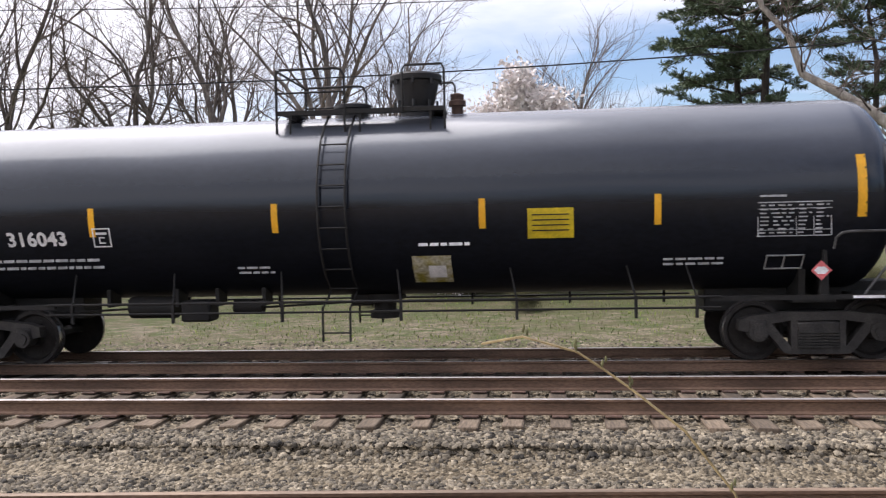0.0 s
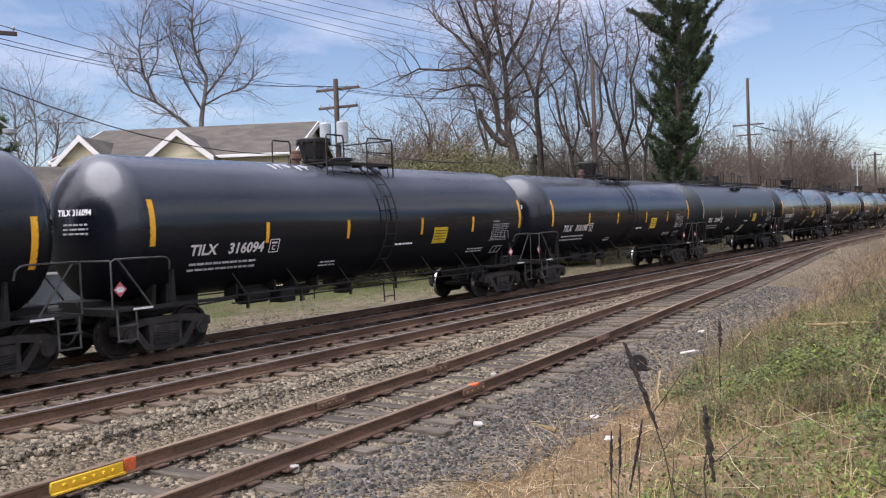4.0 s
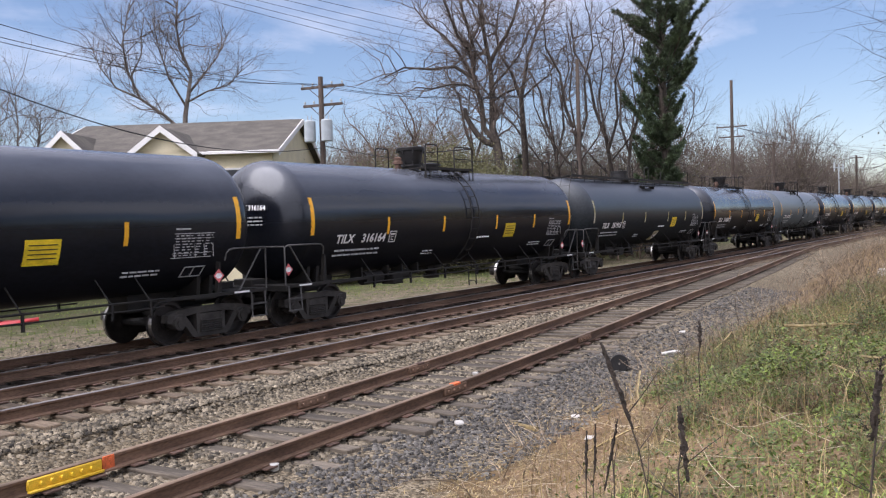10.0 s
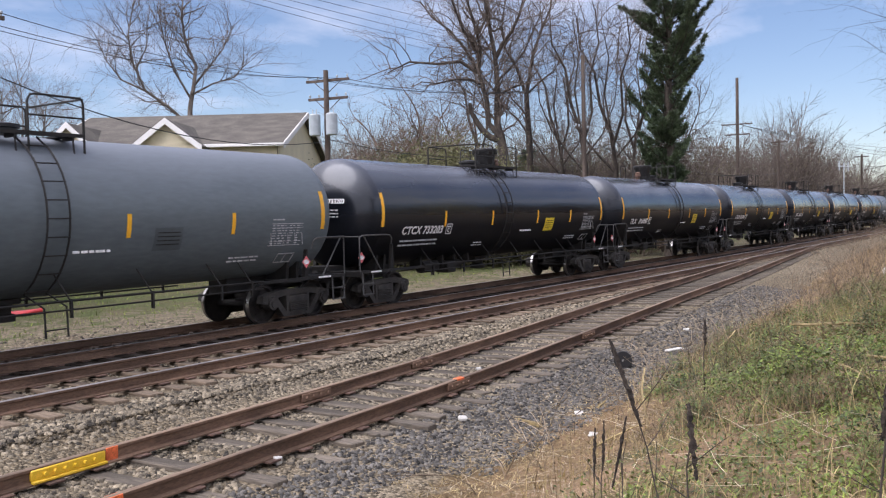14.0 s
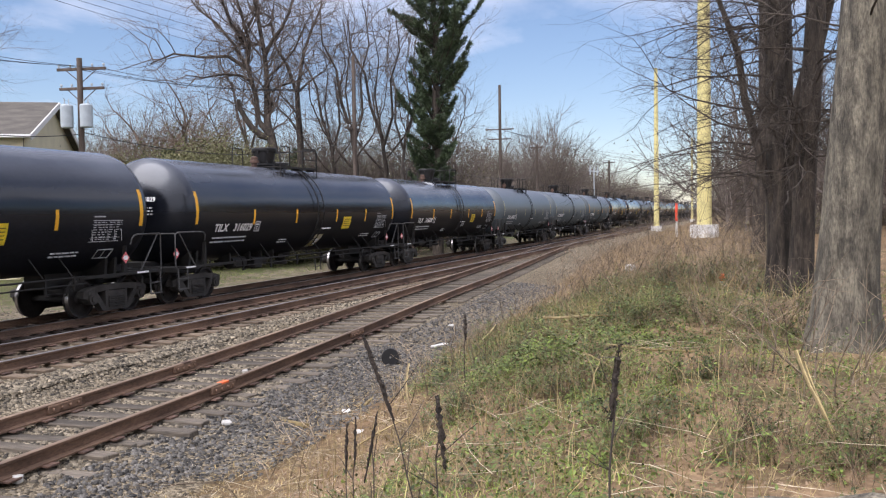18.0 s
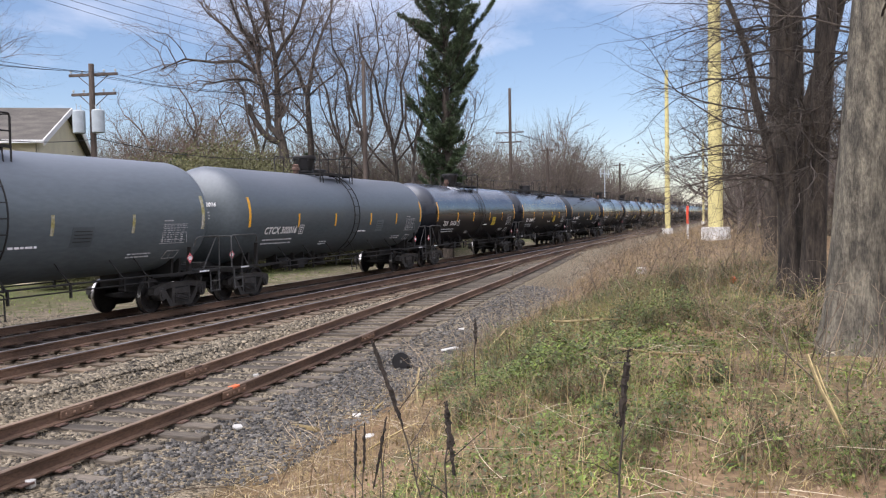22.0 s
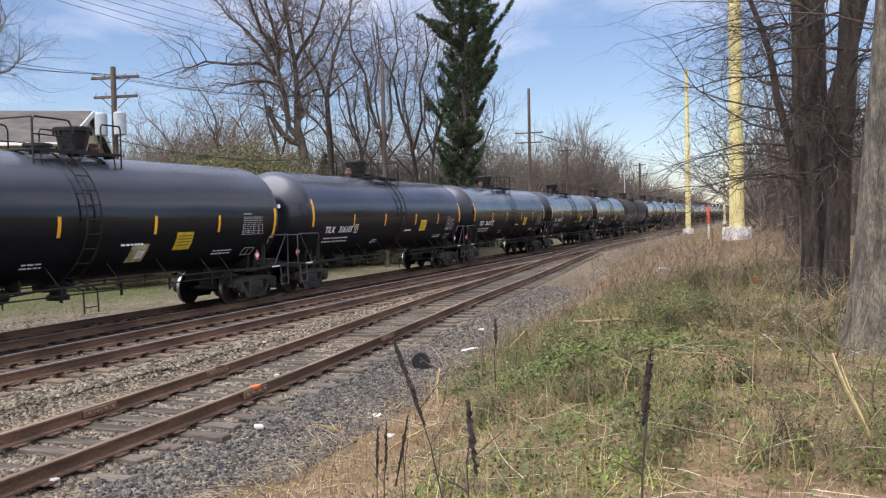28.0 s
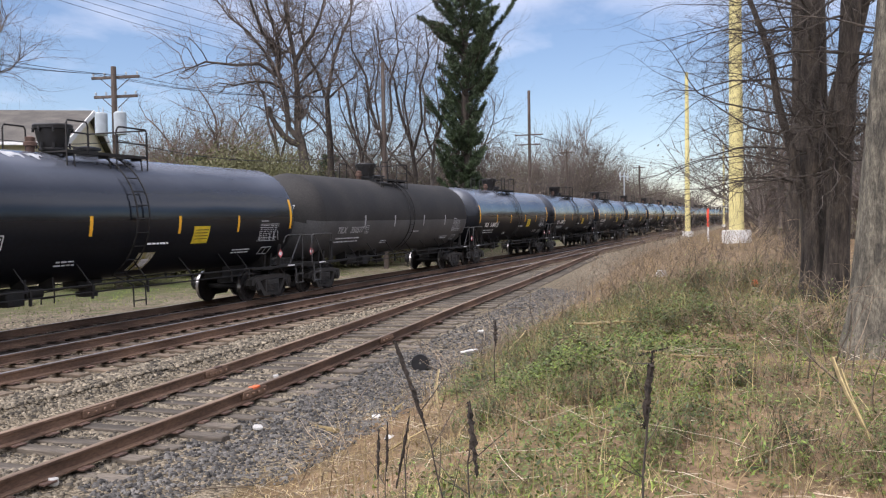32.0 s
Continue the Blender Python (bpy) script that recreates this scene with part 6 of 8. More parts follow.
def bare_tree_meshes(key, form, height, r, levels, seed, bark="bark", fine="twig"):
    def make():
        rng = random.Random(seed)
        wood, thin, tips = Twigs(), Twigs(), []
        o = FORM[form]
        trunk_len = height * o["trunk"] if "trunk" in o else height * (.42 if form.replace("far_", "") in ("elm", "vase", "low") else .3)
        grow(rng, wood, thin, Vector((0, 0, -.3)), Vector((rng.gauss(0, .05), rng.gauss(0, .05), 1)), trunk_len, r, 0, levels, o, tips)
        return wood.mesh("trunk", M[bark]), thin.mesh("crown", M[fine], False), tips
    return cached(("tree", key), make)


def bare_tree(key, x, y, label, form="elm", height=14, r=.3, levels=4, seed=1, bark="bark", fine="twig", scale=1.0, turn=0.0, category="tree", name="tree", z=None):
    t = tagged(new(name), label, category)
    t.matrix_basis = Matrix.LocRotScale((x, y, ground_z(x, y) if z is None else z), Euler((0, 0, radians(turn))), (scale,) * 3)
    w, c, tips = bare_tree_meshes(key, form, height, r, levels, seed, bark, fine)
    add("trunk", w, t)
    add("crown", c, t)
    return t


def leafy(t, key, tips, rng, per, size, spread, material, name="blossom"):
    add(name, cached(("leaves", key), lambda: leaf_cloud(name, tips, rng, per, size, spread, M[material])), t)


def pine(x, y, label, height, r, seed, width, lo=.15, full=.45, lean=0.0, gaps=.2, density=1.0, needle=.16, lift=.25, name="pine_tree", tone="needle", boughs=()):
    """A white pine: whorls of limbs that sweep up at their ends, side shoots, and tufts of needles on each shoot."""
    rng = random.Random(seed)
    t = tagged(new(name), label, "pine tree")
    t.matrix_basis = pose(x, y, ground_z(x, y) - .2, 0, lean, 0)
    wood, limbs = Twigs(), Twigs()
    pts = [Vector((rng.gauss(0, .03) * k, rng.gauss(0, .03) * k, height * k / 8)) for k in range(9)]
    wood.tube(pts, r, r * .12, 9)
    v, f = [], []

    def tuft(c, ax, size):
        for q in range(9):
            d = (ax + Vector((rng.gauss(0, .55), rng.gauss(0, .55), rng.gauss(.1, .5)))).normalized()
            b = d.orthogonal().normalized(); b.rotate(Matrix.Rotation(rng.uniform(0, 6.28), 3, d))
            s = size * rng.uniform(.7, 1.3)
            i = len(v)
            for p in (c - b * s * .05, c + d * s * .5 - b * s * .08, c + d * s, c + d * s * .5 + b * s * .08):
                v.append((p.x, p.y, p.z))
            f.append((i, i + 1, i + 2, i + 3))
    z = height * lo
    while z < height * .97:
        u = (z / height - lo) / (1 - lo)
        prof = min(1.0, .55 + .45 * u / full) if u < full else ((1 - u) / (1 - full)) ** .62
        for k in range(rng.randint(4, 6)):
            if rng.random() < gaps:
                continue
            a = rng.uniform(0, 6.283)
            L = width * prof * rng.uniform(.45, 1.12)
            # some sides reach out and others stay short
            for bu, ba, gain in boughs:
                L *= 1 + gain * math.exp(-((u - bu) / .09) ** 2) * max(0, math.cos(a - ba))
            L = max(.4, L)
            d = Vector((math.cos(a), math.sin(a), rng.uniform(-.15, .15) + lift * .4))
            bp, dend = path_from(rng, Vector((0, 0, z)), d, L, .09, 5, lift * .28)
            limbs.tube(bp, .02 + .012 * L, .008, 4)
            n = max(4, int(L * 6.5 * density))
            for q in range(n):
                w = .22 + .78 * (q + rng.random()) / n
                s = min(4, int(w * 5)); c = bp[s].lerp(bp[s + 1], w * 5 - s)
                along = (bp[s + 1] - bp[s]).normalized()
                side = along.cross(Vector((0, 0, 1))).normalized() * (1 if q % 2 else -1)
                sd = (along * .75 + side * rng.uniform(.3, .9) + Vector((0, 0, rng.gauss(.22, .18)))).normalized()
                m = rng.uniform(.25, .6) * (1.15 - .5 * w) * min(1.0, .5 + L * .3)
                for j in range(4):
                    tuft(c + sd * m * (j + 1) / 4 + Vector((rng.gauss(0, .03), rng.gauss(0, .03), rng.gauss(0, .03))), sd, needle * 1.35)
            for j in range(3):
                tuft(bp[-1] - dend * .12 * j, dend, needle * 1.5)
        z += rng.uniform(.24, .42) * (1 + height / 70)
    add("trunk", wood.mesh("trunk", M["bark_dark"]), t)
    tagged(add("limb_whorl", limbs.mesh("limb_whorl", M["bark_dark"]), t), kind="stuff")
    add("needles", raw("needles", v, f, M[tone]), t)
    return t


# the big bare trees behind the train
def place(az, d):
    return polar(az, d)


def forked_tree(az, d, label, trunk, limbs, r, seed, broken=None, bark="bark_dark", per=4):
    """Tall tree drawn by its trunk and main limbs (across, up), with twigs grown on them."""
    x, y = place(az, d)
    t = tagged(new("tree"), label, "tree")
    t.matrix_basis = pose(x, y, ground_z(x, y), 0, 0, -az)
    rng = random.Random(seed)
    wood, thin, tips = Twigs(), Twigs(), []
    wood.tube([Vector((a, 0, b)) for a, b in trunk], r, r * .55, 10)
    for rr, deep, line in limbs:
        pts = [Vector((a, deep * k / (len(line) - 1) + rng.gauss(0, .12), b)) for k, (a, b) in enumerate(line)]
        wood.tube(pts, rr, rr * .28, 7)
        for k in range(1, len(pts)):
            for q in range(per if k > 1 else per // 2):
                w = rng.random(); p = pts[k - 1].lerp(pts[k], w)
                along = (pts[k] - pts[k - 1]).normalized()
                dd = along * .7 + Vector((rng.gauss(0, .7), rng.gauss(0, .7), rng.gauss(.15, .4)))
                grow(rng, wood, thin, p, dd, rng.uniform(1.3, 3.4), rr * .30, 2, 5, SPARSE, tips)
    add("trunk", wood.mesh("trunk", M[bark]), t)
    add("crown", thin.mesh("crown", M["twig"], False), t)
    if broken:
        tw = Twigs()
        tw.tube([Vector((a, 0, b)) for a, b in broken], .24, .13, 8)
        add("broken_limb", tw.mesh("broken_limb", M["bark_dark"]), t, None, "thick broken limb with a charred tip")
    return t


SPARSE = dict(bend=.2, up=.05, kids=(5, 5, 5, 4, 2), first=.2, angle=(25, 60), ratio=(.5, .78))
forked_tree(61.0, 58, "tall bare deciduous tree with a forked trunk and broken limb",
            ((.15, -.6), (.1, 2.5), (0, 4.8), (-.15, 6.6), (-.35, 8.1)),
            ((.26, .3, ((-.35, 7.9), (-.55, 8.9), (-.52, 10.2), (-.5, 11.4), (-.62, 13.2), (-.9, 14.9), (-1.1, 16.6), (-.8, 18.6))),
             (.20, -.4, ((-.4, 8.0), (-1.1, 8.9), (-1.2, 10.4), (-1.5, 11.5), (-1.7, 12.3), (-1.5, 13.6), (-1.9, 15.2), (-2.4, 17.0), (-2.2, 19.0))),
             (.15, -1.0, ((-.62, 13.0), (-.1, 14.0), (.5, 14.7), (1.0, 15.7), (1.4, 17.2), (1.5, 19.0))),
             (.14, 1.2, ((-1.7, 12.2), (-2.9, 13.0), (-4.4, 13.0), (-6.3, 13.2), (-7.8, 12.6))),
             (.11, -1.0, ((-1.5, 11.4), (-2.2, 11.75), (-3.1, 11.8), (-4.4, 11.5), (-5.4, 11.6))),
             (.12, 1.8, ((-1.6, 12.0), (-2.6, 13.9), (-3.6, 15.2), (-4.8, 16.2), (-5.6, 17.4))),
             (.12, -1.8, ((-1.6, 13.4), (-2.6, 14.8), (-3.2, 16.4), (-3.9, 18.2))),
             (.10, 1.4, ((-.5, 11.6), (.4, 12.5), (1.3, 13.6), (1.9, 15.0), (2.6, 16.4))),
             (.09, -1.4, ((-.52, 10.6), (.4, 11.1), (1.3, 11.3), (2.1, 12.0)))),
            .52, 11, ((-.35, 7.8), (-1.0, 8.0), (-1.5, 8.45), (-1.85, 9.0), (-2.25, 9.7), (-2.3, 10.25)))
forked_tree(62.5, 64, "tall slender bare tree beside the forked tree",
            ((.1, -.6), (.05, 4), (0, 8.3), (-.1, 10.1), (-.15, 11.6)),
            ((.16, .6, ((-.15, 11.5), (.1, 12.9), (.4, 14.5), (1.0, 16.1), (1.65, 17.6), (1.9, 19.4))),
             (.14, -1.0, ((-.15, 11.4), (-.8, 13.4), (-1.6, 14.7), (-1.8, 16.2), (-1.5, 18.2))),
             (.09, .8, ((-.1, 9.9), (-.6, 10.6), (-1.2, 11.3), (-1.9, 12.5))),
             (.09, 1.2, ((0, 8.6), (-.8, 9.8), (-1.8, 10.8), (-2.4, 12.0))),
             (.09, -1.2, ((-.15, 11.5), (.9, 12.4), (1.8, 13.0), (2.6, 14.2)))),
            .30, 5)
for az, d, sx, seed, big in ((66.0, 60, -1, 8, .24), (64.6, 68, -1, 18, .20), (67.9, 62, -1.1, 28, .22), (69.0, 66, 1, 38, .2), (70.6, 70, 1, 48, .18), (59.4, 70, -1, 58, .2)):
    forked_tree(az, d, "tall bare tree with crooked upright limbs",
                ((0, -.6), (.1 * sx, 3), (-.05 * sx, 6), (.25 * sx, 8.5)),
                ((.13, .6, ((.25 * sx, 8.3), (.9 * sx, 10.4), (1.2 * sx, 12.6), (2.1 * sx, 14.4), (2.2 * sx, 16.4))), (.11, -1, ((.1 * sx, 7.5), (-.5 * sx, 9.6), (-.4 * sx, 12), (-1.0 * sx, 14), (-.8 * sx, 16.2))),
                 (.09, 1.4, ((-.05 * sx, 5.6), (1.1 * sx, 7.0), (2.2 * sx, 8.6), (3.0 * sx, 10.6), (3.2 * sx, 12.6))), (.08, -1.2, ((.2 * sx, 8.2), (.6 * sx, 11), (.3 * sx, 13.4), (.7 * sx, 15.6))),
                 (.07, 1.0, ((0, 6.6), (-1.2 * sx, 8.2), (-2.0 * sx, 10.2), (-2.3 * sx, 12.4)))), big, seed, None, "bark_dark" if seed != 38 else "bark")
forked_tree(41.3, 66, "bare tree with a rounded open crown behind the cream house",
            ((0, -.6), (-.1, 5), (-.3, 9), (-.2, 11), (0, 12.2)),
            ((.15, .4, ((0, 12), (.3, 14), (-.4, 15.8), (-.6, 17.6), (-.4, 19.4))), (.13, -.6, ((-.3, 9.8), (-1.6, 11), (-3.2, 12.2), (-4.0, 14.2), (-4.2, 16), (-3.8, 18))),
             (.10, 1.2, ((.1, 12.6), (1.0, 13.8), (2.2, 15.4), (3.0, 17.2))), (.09, -1.2, ((-.1, 11.6), (-1.2, 13.6), (-1.8, 15.6), (-2.2, 18))),
             (.08, 1.0, ((-3.2, 12.2), (-4.8, 13.0), (-5.8, 14.4), (-6.4, 16))), (.08, .8, ((0, 12), (1.4, 12.8), (3.0, 13.4), (4.0, 14.6))), (.07, -.6, ((-3.8, 13.6), (-3.0, 15.2), (-2.9, 17)))),
            .26, 17, None, "bark", 8)
forked_tree(31.4, 60, "small bare tree with a dense rounded crown",
            ((0, -.6), (.1, 2.5), (0, 5)),
            ((.10, .6, ((0, 4.8), (-.6, 7), (-.9, 9), (-.8, 11))), (.10, -.8, ((0, 4.8), (.8, 6.6), (1.4, 8.4), (1.6, 10.2))),
             (.08, 1.0, ((0, 4.4), (-1.4, 6), (-2.2, 7.6), (-2.5, 9.2))), (.08, -1.0, ((.05, 4.6), (.1, 7), (.3, 9.2), (.2, 11.4))), (.08, .4, ((.05, 4.2), (1.6, 5.6), (2.4, 7), (2.6, 8.6)))),
            .2, 91, None, "bark", 9)
x, y = place(54.6, 62)
bare_tree("maple_a", x, y, "bare maple with a broad fine crown of red buds", "elm", 19, .34, 5, 21, "bark", "twig_red")
x, y = place(57.6, 72)
bare_tree("maple_a", x, y, "bare maple with a broad fine crown of red buds", "elm", 19, .34, 5, 21, "bark", "twig_red", 1.0, 130)
for az, d, sc, turn in ((75.9, 118, .80, 10), (78.4, 122, .86, 95), (79.4, 128, .80, 230), (74.6, 112, .74, 300)):
    x, y = place(az, d)
    bare_tree("park_a", x, y, "bare tree at the edge of far woods", "park", 17, .30, 5, 17, "bark", "twig", sc, turn)
x, y = place(76.8, 115)
bare_tree("park_a", x, y, "bare tree at the edge of far woods", "park", 17, .30, 5, 17, "bark", "twig", .80, 40)
x, y = place(80.3, 120)
bare_tree("park_a", x, y, "bare tree at the edge of far woods", "park", 17, .30, 5, 17, "bark", "twig", .76, 170)
# those over the first cars
BARE = "bare tree with dense fine twigs"
for az, d, key, form, h, r, seed, sc, turn, lab in ((-37, 44, "elm_c", "elm", 17, .26, 41, 1.0, 0, BARE), (-33.2, 44, "maple_b", "vase", 17, .24, 44, 1.0, 30, BARE),
                                                     (-29.0, 66, "elm_c", "elm", 17, .26, 41, .85, 70, BARE), (-25.4, 44, "elm_c", "elm", 17, .26, 41, .95, 140, BARE),
                                                     (-21.2, 44, "maple_b", "vase", 17, .24, 44, 1.1, 200, BARE), (-20.2, 46, "slim_c", "vase", 17, .22, 47, 1.0, 90, "slender bare tree with upright limbs"),
                                                     (-15.7, 42, "elm_c", "elm", 17, .26, 41, 1.1, 222, BARE), (-12.2, 46, "slim_c", "vase", 17, .22, 47, .9, 10, "slender bare tree with upright limbs"),
                                                     (-6.6, 60, "maple_b", "vase", 17, .24, 44, .8, 300, BARE),
                                                     (-1.4, 46, "bushy", "bush", 24, .26, 51, 1.0, 0, "bare many-stemmed tree with a fan of fine twigs"), (4.4, 60, "maple_b", "vase", 17, .24, 44, .8, 222, BARE),
                                                     (-42, 50, "maple_b", "vase", 17, .24, 44, 1.0, 10, BARE), (21.6, 62, "elm_c", "elm", 17, .26, 41, .95, 77, BARE),
                                                     (24.2, 58, "slim_c", "vase", 17, .22, 47, .85, 20, "slender bare tree with upright limbs")):
    x, y = place(az, d)
    bare_tree(key, x, y, lab, form if form == "bush" else "park", h, r, 4, seed, "bark", "twig", sc * (1.1 if az < -10 else 1.0), turn)

# white blossom trees
for az, d, sc, turn in ((-1.4, 37, 1.0, 0), (-4.6, 38, 1.0, 70), (-8.6, 72, 1.25, 110), (1.0, 44, .8, 250), (-11.8, 76, 1.0, 30)):
    x, y = place(az, d)
    t = bare_tree("cherry", x, y, "flowering tree covered in pale pink-white blossom", "low", 9.2, .2, 4, 61, "bark_dark", "twig", sc, turn, name="blossom_tree")
    leafy(t, "cherry", bare_tree_meshes("cherry", "low", 9.2, .2, 4, 61)[2], random.Random(6), 40, .12, .28, "blossom")

# conifers: heading, distance, label, height, trunk, seed, reach and habit
BOUGHS = ((.45, radians(-71), .85), (.36, radians(-71), -.3), (.60, radians(-71), -.35), (.25, radians(-71), -.5), (.12, radians(-71), -.4), (.72, radians(109), .5), (.52, radians(109), -.35), (.40, radians(109), -.2), (.24, radians(109), .25), (.85, radians(109), -.3))
RAGGED, YOUNG = "tall pine with open ragged limbs", "dense young pine with soft green needles"
for az, d, lab, h, r, seed, width, lo, full, lean, gaps, dens, lift in (
        (71.2, 60, "tall dark green white pine beside the track", 25, .40, 71, 3.9, .09, .55, .6, .20, 1.35, .62),
        (62.5, 74, "small dark green conifer among bare trees", 8.5, .2, 72, 2.4, .1, .3, 0, .05, 1.0, .2),
        (54.4, 60, "small dark green conifer among bare trees", 7.4, .16, 84, 1.9, .1, .3, 0, .1, .9, .2),
        (11.9, 36, RAGGED, 18, .24, 73, 4.4, .36, .3, 0, .42, 1.0, .05), (10.5, 37, RAGGED, 17, .2, 74, 5.2, .40, .3, 0, .46, 1.0, .05),
        (11.8, 33, YOUNG, 6.9, .16, 75, 2.3, .10, .35, 0, .05, 1.4, .45), (9.4, 34, YOUNG, 6.4, .16, 76, 2.2, .10, .35, 0, .05, 1.4, .45), (7.0, 38, YOUNG, 5.4, .16, 81, 1.8, .10, .35, 0, .05, 1.2, .4),
        (26.2, 36, "leaning young pine with soft green needles", 9.2, .16, 77, 2.6, .10, .3, 9, .15, 1.3, .45), (24.4, 35, YOUNG, 6.6, .16, 78, 2.5, .10, .35, 0, .08, 1.3, .45),
        (22.6, 38, YOUNG, 6.0, .16, 82, 2.2, .10, .35, 0, .08, 1.2, .45), (17.2, 34, "slim pine with hanging ragged limbs", 13.0, .18, 80, 2.3, .3, .4, 0, .25, 1.2, .05), (28.4, 37, YOUNG, 6.4, .16, 83, 2.2, .10, .3, 5, .1, 1.2, .45),
        (-9.9, 50, "small dark conifer before the white house", 4.9, .14, 79, 2.0, .04, .2, 0, .02, 1.0, .2)):
    x, y = place(az, d)
    pine(x, y, lab, h, r, seed, width, lo, full, lean, gaps, dens, .16 if d < 45 else .19, lift, tone="needle_soft" if d < 45 else "needle", boughs=BOUGHS if h == 25 else ())


def crooked_tree():
    """Pale bare tree with two long crooked limbs."""
    x, y = place(21.0, 31)
    t = tagged(new("tree"), "pale crooked bare tree with two twisting limbs", "tree")
    t.matrix_basis = pose(x, y, ground_z(x, y), 0, 0, -21)
    rng = random.Random(9)
    wood, thin, tips = Twigs(), Twigs(), []
    a = [Vector(p) for p in ((0, 0, -.3), (.05, 0, 2.2), (-.1, .1, 4.4), (.25, .1, 5.4), (-.35, .1, 6.6), (-.15, .1, 7.8), (-.75, .0, 8.8), (-.95, -.1, 10.2), (-.6, 0, 12.5))]
    wood.tube(a, .26, .10, 9)
    b = [Vector(p) for p in ((-.05, 0, 4.2), (-.9, -.1, 4.9), (-2.0, -.1, 5.9), (-3.1, 0, 6.7), (-4.0, .1, 7.3), (-4.4, .1, 8.6), (-5.2, 0, 9.6), (-5.6, .1, 11.2))]
    wood.tube(b, .20, .07, 8)
    for base in (a[5:], b[2:]):
        for p in base:
            for k in range(3):
                grow(rng, thin, thin, p, Vector((rng.gauss(0, 1), rng.gauss(0, 1), rng.uniform(.2, 1.2))), rng.uniform(1.0, 2.2), .035, 2, 4, FORM["elm"], tips)
    add("trunk", wood.mesh("trunk", M["bark_pale"]), t)
    add("crown", thin.mesh("crown", M["twig"], False), t)


crooked_tree()


def forsythia(az, d, sc):
    x, y = place(az, d)
    t = bare_tree("forsythia", x, y, "yellow flowering bush behind the tracks", "bush", 3.4, .04, 3, 91, "twig", "twig", sc, 0, "bush", "bush")
    leafy(t, "forsythia", bare_tree_meshes("forsythia", "bush", 3.4, .04, 3, 91)[2], random.Random(5), 9, .06, .14, "forsythia", "bloom")


forsythia(24.6, 33, 1.2)
forsythia(22.6, 35, 1.0)


def shrub(az, d, sc, label, mat_name, seed_key, per=70):
    x, y = place(az, d)
    t = bare_tree("shrub", x, y, label, "bush", 3.6, .04, 3, 95, "twig", "twig", sc, az * 37 % 360, "bush", "bush")
    leafy(t, ("shrub", mat_name), bare_tree_meshes("shrub", "bush", 3.6, .04, 3, 95)[2], random.Random(7), per, .021, .26, mat_name, "leaves")


for az, d, sc in ((52.5, 50, 1.5), (54.0, 52, 1.7), (55.6, 50, 1.9), (57.2, 51, 1.8), (58.8, 52, 1.7), (51.0, 55, 1.4), (60.4, 54, 1.4), (49.6, 52, 1.5), (47.6, 42, .62), (49.2, 43, .8), (50.4, 44, .7), (64.2, 55, 1.1), (66.0, 56, .9)):
    shrub(az, d, sc * 1.78, "hazy olive-green shrub coming into leaf behind the train", "spring", 1)
for az, d, sc in ((-12.4, 31, .55), (-3.0, 28, .5), (17.0, 30, .6), (22.5, 31, .7), (26.0, 31, .6)):
    shrub(az, d, sc, "low shrub coming into leaf beyond the tracks", "spring", 1)


def woods(name, label, spots, keys, material="bark", buds=0.0):
    """Far bare woods joined as one: many small copies of a few trees."""
    v, f, budded = [], [], []
    rng = random.Random(name)
    for x, y, s in spots:
        w, c, _ = bare_tree_meshes(*rng.choice(keys))
        q = Matrix.LocRotScale((x, y, -.6), Euler((0, 0, rng.uniform(0, 6.28))), (s * rng.uniform(.8, 1.1),) * 2 + (s,))
        for me in (w, c):
            n = len(me.vertices)
            co = np.empty(n * 3); me.vertices.foreach_get("co", co)
            co = np.c_[co.reshape(-1, 3), np.ones(n)] @ np.array(q).T
            base = sum(len(a) for a in v)
            v.append(co[:, :3])
            li = np.empty(len(me.loops), np.int32); me.loops.foreach_get("vertex_index", li)
            f.append(li.reshape(-1, 4) + base)
        nw = sum(len(a) for a in f)
        if buds:
            tp = np.array([t[0][:] for t in _ if rng.random() < buds])
            k = len(tp); e = np.random.default_rng(int(x * 10) % 9999)
            c = np.c_[tp, np.ones(k)] @ np.array(q).T[:, :3]
            c = c + e.normal(0, .25, (k, 3))
            a = e.normal(0, 1, (k, 3)); a /= np.linalg.norm(a, axis=1)[:, None]
            b = np.cross(a, e.normal(0, 1, (k, 3))); b /= np.linalg.norm(b, axis=1)[:, None]
            sz = e.uniform(.05, .12, (k, 1))
            base = sum(len(w2) for w2 in v)
            v.append(np.stack([c - a * sz, c + b * sz * .4, c + a * sz, c - b * sz * .4], 1).reshape(-1, 3))
            f.append(np.arange(4 * k).reshape(-1, 4) + base)
            budded.append((nw, k))
    v, f = np.concatenate(v), np.concatenate(f)
    me = bpy.data.meshes.new(name)
    me.vertices.add(len(v)); me.vertices.foreach_set("co", v.ravel())
    me.loops.add(f.size); me.loops.foreach_set("vertex_index", f.ravel())
    me.polygons.add(len(f)); me.polygons.foreach_set("loop_start", np.arange(0, f.size, 4, dtype=np.int32))
    me.materials.append(M[material]); me.materials.append(M["bud"])
    mi = np.zeros(len(f), np.int32)
    for a, k in budded:
        mi[a:a + k] = 1
    me.polygons.foreach_set("material_index", mi)
    me.update()
    return tagged(add(name, me), label, "woods", kind="stuff")


